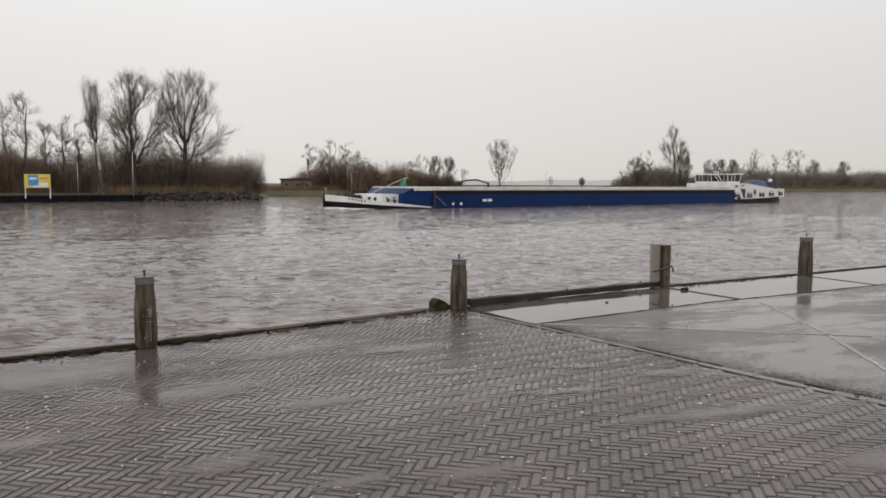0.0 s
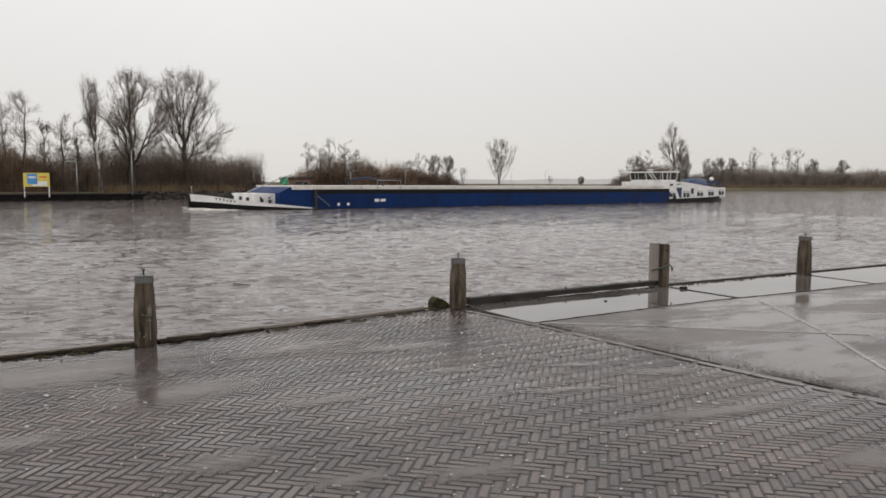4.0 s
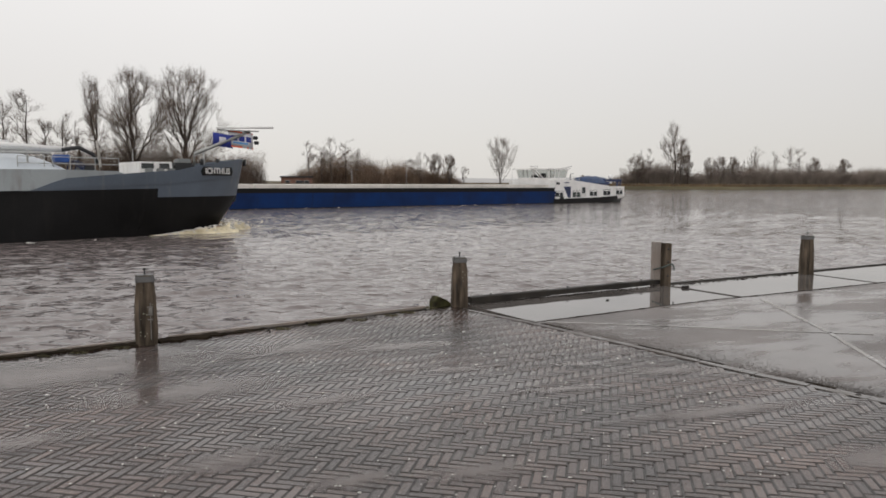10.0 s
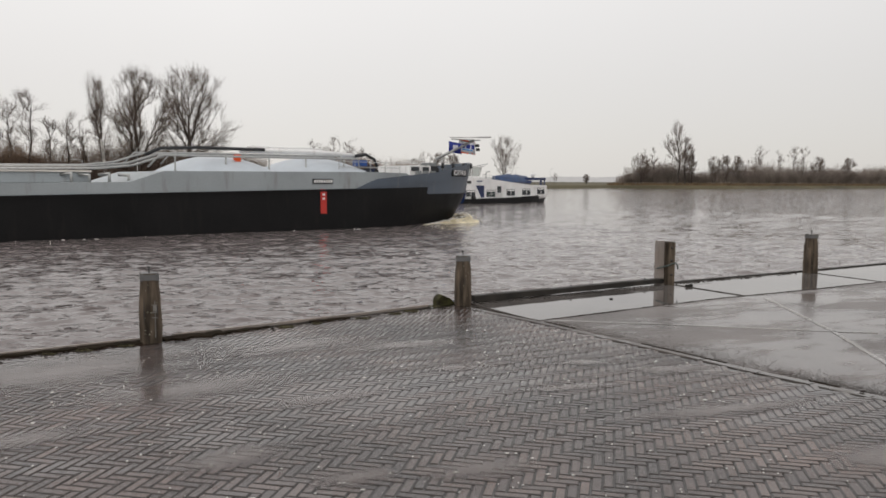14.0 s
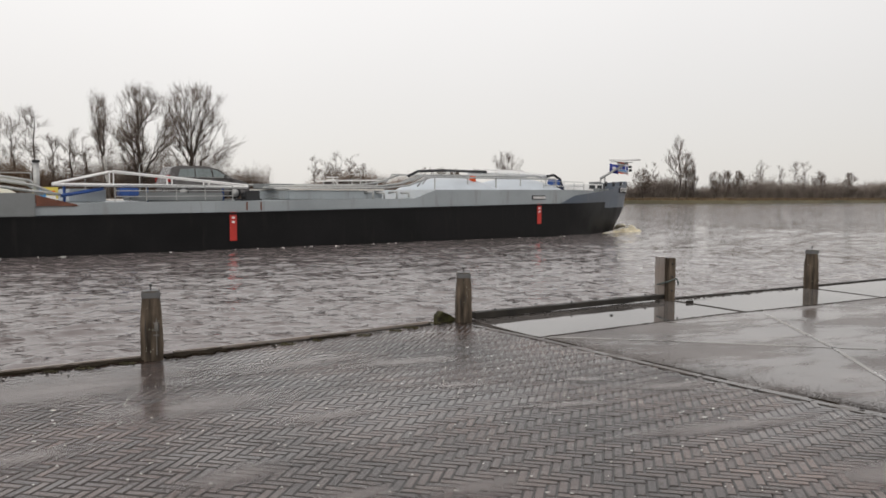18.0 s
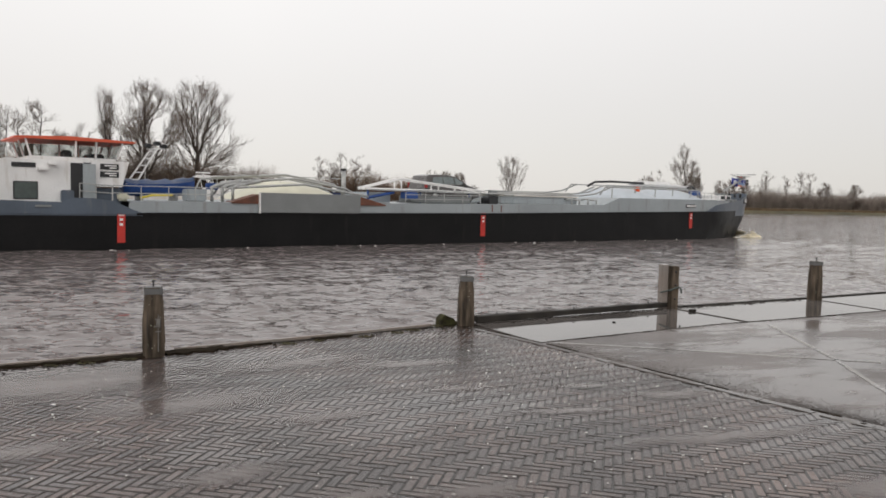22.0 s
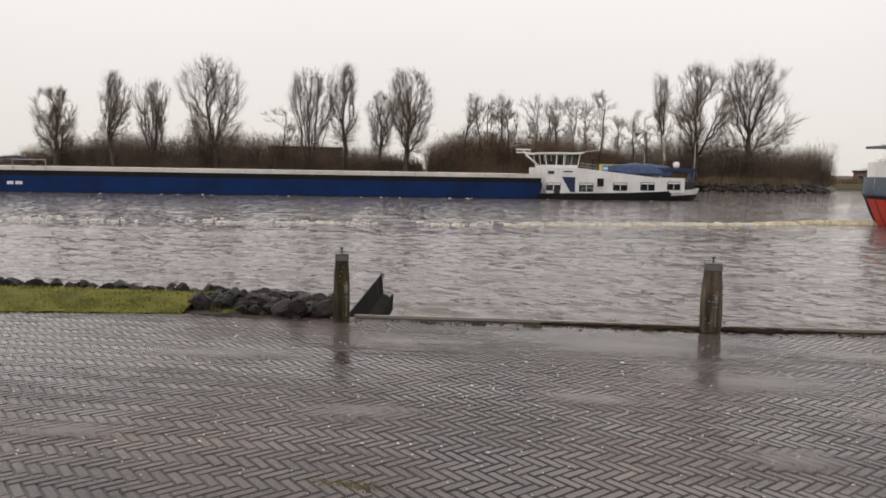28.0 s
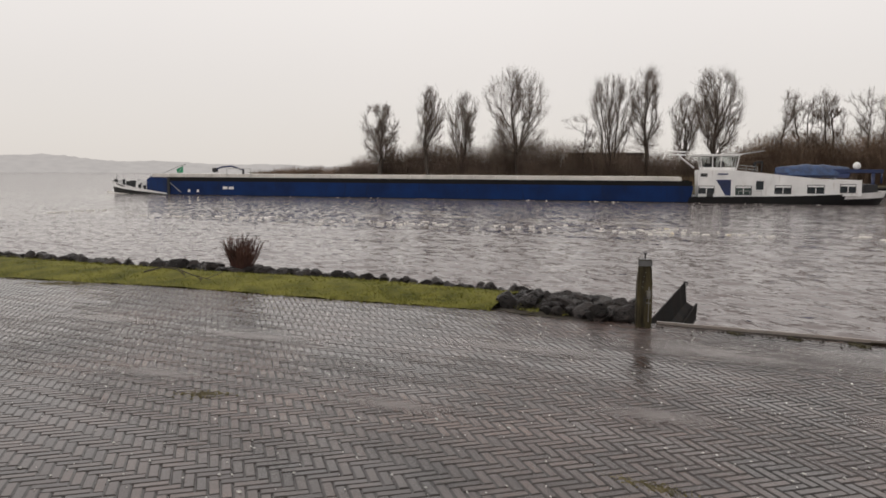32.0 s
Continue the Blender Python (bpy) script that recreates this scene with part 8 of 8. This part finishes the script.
def moss_patch(x, y, a, b, turn, seed):
    """Short moss that fills the joints and creeps over the arrises, thinning outwards."""
    r = random.Random(seed)
    v, f = [], []
    m = pose(x, y, 0.0, 0, 0, turn)
    for _ in range(int(2300 * a * b * 10)):
        px, py = r.gauss(0, a * 0.45), r.gauss(0, b * 0.42)
        s, an = r.uniform(0.003, 0.009), r.uniform(0, 3)
        i = len(v)
        for q in range(4):
            c = m @ Vector((px + math.cos(an + q * 1.57) * s * 1.4, py + math.sin(an + q * 1.57) * s, -0.003))
            v.append(tuple(c))
        v.append(tuple(m @ Vector((px, py, r.uniform(0.001, 0.006)))))
        f += [(i + q, i + (q + 1) % 4, i + 4) for q in range(4)]
    tagged(raw("moss", v, f, M_JOINTMOSS), "thin patch of yellow-green moss in the brick joints", "moss", kind="stuff")


for k, (x, y, a, b, turn) in enumerate(((-2.83, 2.46, 0.22, 0.07, 25), (-5.48, 0.82, 0.2, 0.1, 60), (-11.8, 0.2, 0.5, 0.2, 60))):
    moss_patch(x, y, a, b, turn, 170 + k)

rng = random.Random(33)
M_CHIP = material("pale_chip", (0.45, 0.44, 0.41), 0.5, 0, 0.3, 6, 30, 0.2, 0.003)
chips_v, chips_f = [], []
for _ in range(900):
    a, d = radians(rng.uniform(-98, 34)), rng.uniform(3.0, 8.5)
    x, y = d * math.sin(a), d * math.cos(a)
    if (Vector((x, y, 0)) - Vector((0.23, 9.91, 0))).dot(V) > -0.3 or x > 2.2:
        continue
    s = rng.uniform(0.003, 0.011) * (1.6 if rng.random() < 0.08 else 1)
    i = len(chips_v)
    an = rng.uniform(0, 3.1)
    for k in range(4):
        chips_v.append((x + math.cos(an + k * 1.57) * s * rng.uniform(0.8, 1.6), y + math.sin(an + k * 1.57) * s * rng.uniform(0.6, 1.0), 0.004))
    chips_v.append((x, y, 0.009))
    chips_f += [(i + k, i + (k + 1) % 4, i + 4) for k in range(4)]
tagged(raw("chips", chips_v, chips_f, M_CHIP), "scattered pale chips and droppings on the paving", "chips", kind="stuff")
for x, y in ((2.25, 10.4), (3.66, 11.65), (-6.2, 5.0), (3.2, 5.83)):
    bm = bmesh.new()
    bmesh.ops.create_icosphere(bm, subdivisions=2, radius=0.017, matrix=Matrix.Diagonal((1.5, 0.9, 0.6, 1)))
    ob = part("pebble", bm, M_ROCK)
    ob.location = (x, y, 0.009)
    tagged(ob, "small dark loose stone on the wet quay", "pebble", "loose stones")
ob = empty("timber_offcut", pose(3.7, 11.66, 0.0, 0, 0, 25), "small dark timber offcut lying on the slab", "offcut")
boxed("block", (-0.06, 0.06, -0.025, 0.025, 0.003, 0.04), M_WOOD_DARK, ob, "", 0.006)


def edge_litter():
    """Dark rotten leaf and bark bits that the rain has washed against the timber edge."""
    r = random.Random(91)
    v, f = [], []
    for line, off in (([(-5.85, 5.36), (-4.75, 6.17), (-3.0, 7.38)], 0.16), ([(-2.75, 7.6), (-1.2, 8.73), (0.0, 9.66)], 0.1), ([(0.42, 9.98), (3.3, 11.86)], 0.12), ([(3.6, 11.98), (6.2, 13.5)], 0.06)):
        for (x0, y0), (x1, y1) in zip(line, line[1:]):
            le = math.hypot(x1 - x0, y1 - y0)
            for _ in range(int(le * 34)):
                t, d = r.random(), r.expovariate(1 / (off * 0.35)) * (1.6 if r.random() < 0.1 else 1)
                x, y = x0 + (x1 - x0) * t + (y1 - y0) / le * d, y0 + (y1 - y0) * t - (x1 - x0) / le * d
                s, an, h = r.uniform(0.006, 0.026), r.uniform(0, 3.1), r.uniform(0.006, 0.016)
                i = len(v)
                for k in range(5):
                    q = an + k * 1.2566
                    v.append((x + math.cos(q) * s * r.uniform(0.6, 1.4), y + math.sin(q) * s * r.uniform(0.3, 0.8), 0.003))
                v.append((x, y, 0.003 + h))
                f += [(i + k, i + (k + 1) % 5, i + 5) for k in range(5)]
    tagged(raw("edge_litter", v, f, M_SILT), "dark wet leaf and bark litter along the timber edge", "litter", kind="stuff")


edge_litter()


# ---- sheets of rain water that stand on the paving ----
def puddle(x, y, a, b, turn, label="shallow rain puddle that hides the joints of the bricks"):
    n = 28
    r = random.Random(int(abs(x * 37 + y * 91) * 10))
    ph = [r.uniform(0, 6) for _ in range(3)]
    v = [(0, 0, 0)]
    for i in range(n):
        t = 6.2832 * i / n
        k = 1.15 + 0.12 * math.sin(2 * t + ph[0]) + 0.09 * math.sin(3 * t + ph[1]) + 0.06 * math.sin(5 * t + ph[2])
        v.append((math.cos(t) * k, math.sin(t) * k, 0))
    ob = raw("puddle", v, [(0, i + 1, (i + 1) % n + 1) for i in range(n)], M_FILM)
    ob.matrix_world = pose(x, y, 0.0065, 0, 0, turn) @ Matrix.Diagonal((a, b, 1, 1))
    return tagged(ob, label, "puddle", "puddles on the paving")


for x, y, a, b, turn in ((1.93, 6.5, 0.48, 0.17, 12), (1.22, 6.73, 0.3, 0.1, 10), (2.0, 5.35, 1.05, 0.14, 17), (0.22, 4.2, 0.4, 0.17, 15), (2.55, 4.4, 0.45, 0.28, 15), (0.12, 6.5, 0.34, 0.12, 15),
                         (-1.9, 5.8, 1.0, 0.36, 31), (-1.2, 4.35, 0.42, 0.2, 40), (-0.85, 5.55, 0.5, 0.17, 28), (-0.46, 4.06, 0.32, 0.15, 25), (-3.2, 6.25, 1.8, 0.65, 34), (-4.6, 5.1, 1.3, 0.4, 34), (-0.4, 7.4, 0.8, 0.22, 20),
                         (-1.5, 7.3, 1.0, 0.3, 32), (-2.6, 4.6, 0.6, 0.2, 35), (-3.6, 3.3, 0.5, 0.2, 40), (-5.6, 3.6, 1.0, 0.25, 38), (-7.2, 1.6, 0.9, 0.2, 42), (-6.2, 0.6, 0.6, 0.16, 40), (-4.6, 1.9, 0.45, 0.15, 36), (-8.8, 0.4, 0.9, 0.18, 42), (0.95, 5.9, 0.5, 0.1, 15)):
    puddle(x, y, a, b, turn)


# ---- brick paving ----
def inside(poly, x, y):
    hit = False
    for (x0, y0), (x1, y1) in zip(poly, poly[1:] + poly[:1]):
        if (y0 > y) != (y1 > y) and x < (x1 - x0) * (y - y0) / (y1 - y0) + x0:
            hit = not hit
    return hit


def shaded_sides(me):
    """Sides and worn arrises of every brick get joint shade as colour; tops don't."""
    me.materials.append(M_JOINTSHADE)
    me.polygons.foreach_set("material_index", [0, 1, 1, 1, 1, 1, 1, 1, 1] * (len(me.polygons) // 9))
    me.update()


def herringbone():
    """Clay pavers, three times as long as wide, laid in herringbone askew to the quay."""
    w, n, gap = 0.0605, 3, 0.004
    th = radians(QUAY - 46)
    ex, ey = Vector((math.cos(th), math.sin(th))), Vector((-math.sin(th), math.cos(th)))
    region = [(-5.95, 5.44), (-4.80, 6.26), (-2.84, 7.605), (-1.22, 8.80), (0.18, 9.82), (0.26, 9.58), (0.98, 8.68), (2.58, 6.40), (3.13, 5.70), (7.1, 0.72), (10.6, -3.7), (10.6, -6.4), (-16, -6.4), (-13.1, -0.70),
              (-10.85, 1.46), (-9.19, 2.82), (-7.42, 4.36), (-6.6, 4.76)]
    rng = random.Random(77)
    near, verts, faces = [], [], []
    lo, hi = -480, 480
    for k in range(lo, hi):
        for j in range(lo // (2 * n) - 2, hi // (2 * n) + 3):
            for flat in (True, False):
                if flat:
                    a0, b0, la, lb = k + 2 * n * j, k, n, 1
                else:
                    a0, b0, la, lb = k + 2 * n * j, k - 2 * n + 1, 1, n
                ca, cb = (a0 + la / 2) * w, (b0 + lb / 2) * w
                x, y = ex.x * ca + ey.x * cb, ex.y * ca + ey.y * cb
                if not (-15.5 < x < 10.5 and -6.2 < y < 10):
                    continue
                if not inside(region, x, y):
                    continue
                ha, hb = la * w / 2 - gap / 2, lb * w / 2 - gap / 2
                z = rng.uniform(-0.001, 0.0014) + 0.0012 * noise.noise((x * 0.6, y * 0.6, 0))
                tx, ty = rng.uniform(-0.009, 0.009), rng.uniform(-0.007, 0.007)
                sk = rng.uniform(-0.012, 0.012)
                if -3.55 < x < -2.35 and 1.75 < y < 3.05 and len(near) < 290:
                    near.append((x, y, z, flat, sk))
                    continue
                c = []
                for sa, sb in ((-1, -1), (1, -1), (1, 1), (-1, 1)):
                    pa, pb = sa * ha - sb * hb * sk, sb * hb + sa * ha * sk
                    c.append((x + ex.x * pa + ey.x * pb, y + ex.y * pa + ey.y * pb, z + sa * tx * ha * 2 + sb * ty * hb * 2, pa, pb))
                i = len(verts)
                ch, drop = 0.007, 0.0062
                for px, py, pz, pa, pb in c:
                    verts.append((px, py, pz - 0.016))
                for px, py, pz, pa, pb in c:
                    verts.append((px, py, pz - drop))
                for (px, py, pz, pa, pb), (sa, sb) in zip(c, ((-1, -1), (1, -1), (1, 1), (-1, 1))):
                    verts.append((px - (ex.x * sa + ey.x * sb) * ch, py - (ex.y * sa + ey.y * sb) * ch, pz))
                faces.append((i + 8, i + 9, i + 10, i + 11))
                for q in range(4):
                    r = (q + 1) % 4
                    faces.append((i + q, i + r, i + 4 + r, i + 4 + q))
                    faces.append((i + 4 + q, i + 4 + r, i + 8 + r, i + 8 + q))
    rest = raw("paving_bricks", verts, faces, M_BRICK, pavement)
    rest["kind"] = "stuff"
    shaded_sides(rest.data)
    # single bricks where the paving comes closest
    hl, hw, ch, drop = n * w / 2 - gap / 2, w / 2 - gap / 2, 0.007, 0.0062
    ring = ((-1, -1), (1, -1), (1, 1), (-1, 1))
    v = [(a * hl, b * hw, -0.016) for a, b in ring] + [(a * hl, b * hw, -drop) for a, b in ring] + [(a * (hl - ch), b * (hw - ch), 0) for a, b in ring]
    f = [(8, 9, 10, 11)]
    for q in range(4):
        r = (q + 1) % 4
        f += [(q, r, 4 + r, 4 + q), (4 + q, 4 + r, 8 + r, 8 + q)]
    me = bpy.data.meshes.new("brick")
    me.from_pydata(v, [], f)
    me.materials.append(M_BRICK)
    shaded_sides(me)
    for x, y, z, flat, sk in near:
        ob = new("brick", me)
        ob.parent = pavement
        ob.matrix_local = pose(x, y, z, rng.uniform(-0.4, 0.4), rng.uniform(-0.25, 0.25), math.degrees(th) + (0 if flat else 90) + math.degrees(sk))
    return len(faces)


herringbone()


def edge_course():
    """A row of pale kerb stones along the line where brick meets asphalt."""
    me = None
    line = [Vector((*p, 0)) for p in ((0.28, 9.66), (1.03, 8.71), (2.65, 6.42), (3.21, 5.71), (5.2, 3.2))]
    rng = random.Random(5)
    bm = bmesh.new()
    box(bm, -0.5, 0.5, -0.04, 0.04, -0.03, 0.003, 0.003)
    me = bpy.data.meshes.new("kerb_stone")
    bm.to_mesh(me)
    bm.free()
    me.materials.append(M_CURB)
    for a, b in zip(line, line[1:]):
        d = (b - a).normalized()
        le = (b - a).length
        k = max(1, round(le / 0.6))
        for i in range(k):
            p = a + d * (le * (i + 0.5) / k)
            ob = new("kerb_stone", me)
            ob.parent = pavement
            ob.matrix_local = pose(p.x, p.y, rng.uniform(-0.003, 0.003), 0, 0, math.degrees(math.atan2(d.y, d.x)) + rng.uniform(-0.4, 0.4)) @ Matrix.Diagonal((le / k - 0.008, 1, 1, 1))


edge_course()


# ---- what moves ----
# seconds, place of the bow at the waterline, heading
BARGE_ROWS = [(0, -11.41, 74.01, 215.32), (3, -19.22, 68.43, 215.85), (6, -26.98, 62.76, 216.47), (9, -34.69, 56.99, 217.17), (12, -42.33, 51.11, 217.97), (15, -49.91, 45.11, 218.85),
              (18, -57.39, 38.98, 219.82), (21, -64.78, 32.70, 220.88), (24, -72.06, 26.27, 222.02), (27, -79.21, 19.69, 223.26), (30, -86.23, 12.93, 224.58), (32, -90.82, 8.33, 225.51)]
# the tanker holds a straight course at 3.6 m/s, a little deeper than its drawn waterline
TANKER_AT, TANKER_HEADING, TANKER_SPEED, TANKER_SINK = (12.81, 56.76), 37.07, 3.607, -0.13
TANKER_ROWS = [(t, TANKER_AT[0] + TANKER_SPEED * (t - 18) * math.cos(radians(TANKER_HEADING)), TANKER_AT[1] + TANKER_SPEED * (t - 18) * math.sin(radians(TANKER_HEADING)), TANKER_HEADING)
               for t in (0, 4, 8, 12, 16, 20, 24, 28, 32)]


def ship_rows(rows, local=None):
    return [(t, pose(x, y, WATER, 0, 0, h) @ (local or Matrix.Identity(4))) for t, x, y, h in rows]


def motions():
    walk(water, [(0, pose(0, 0, WATER)), (32, pose(-6.0, -12.0, WATER))])
    for ob in (barge, wave_b):
        walk(ob, ship_rows(BARGE_ROWS))
    walk(wave_a, ship_rows(TANKER_ROWS))
    walk(wash_a, ship_rows(TANKER_ROWS, pose(0.9, 0, 0)))
    low = pose(0, 0, TANKER_SINK)
    walk(tanker, ship_rows(TANKER_ROWS, low))
    walk(tender, ship_rows(BARGE_ROWS, pose(-71.8, 1.2, 2.1)))
    for ob, x, y, z in ((deck_car, -31.16, 0, 2.4), (dinghy_a, -59.47, -1.8, 3.38), (dinghy_b, -49.9, -1.2, 2.35)):
        walk(ob, ship_rows(TANKER_ROWS, low @ pose(x, y, z)))


motions()
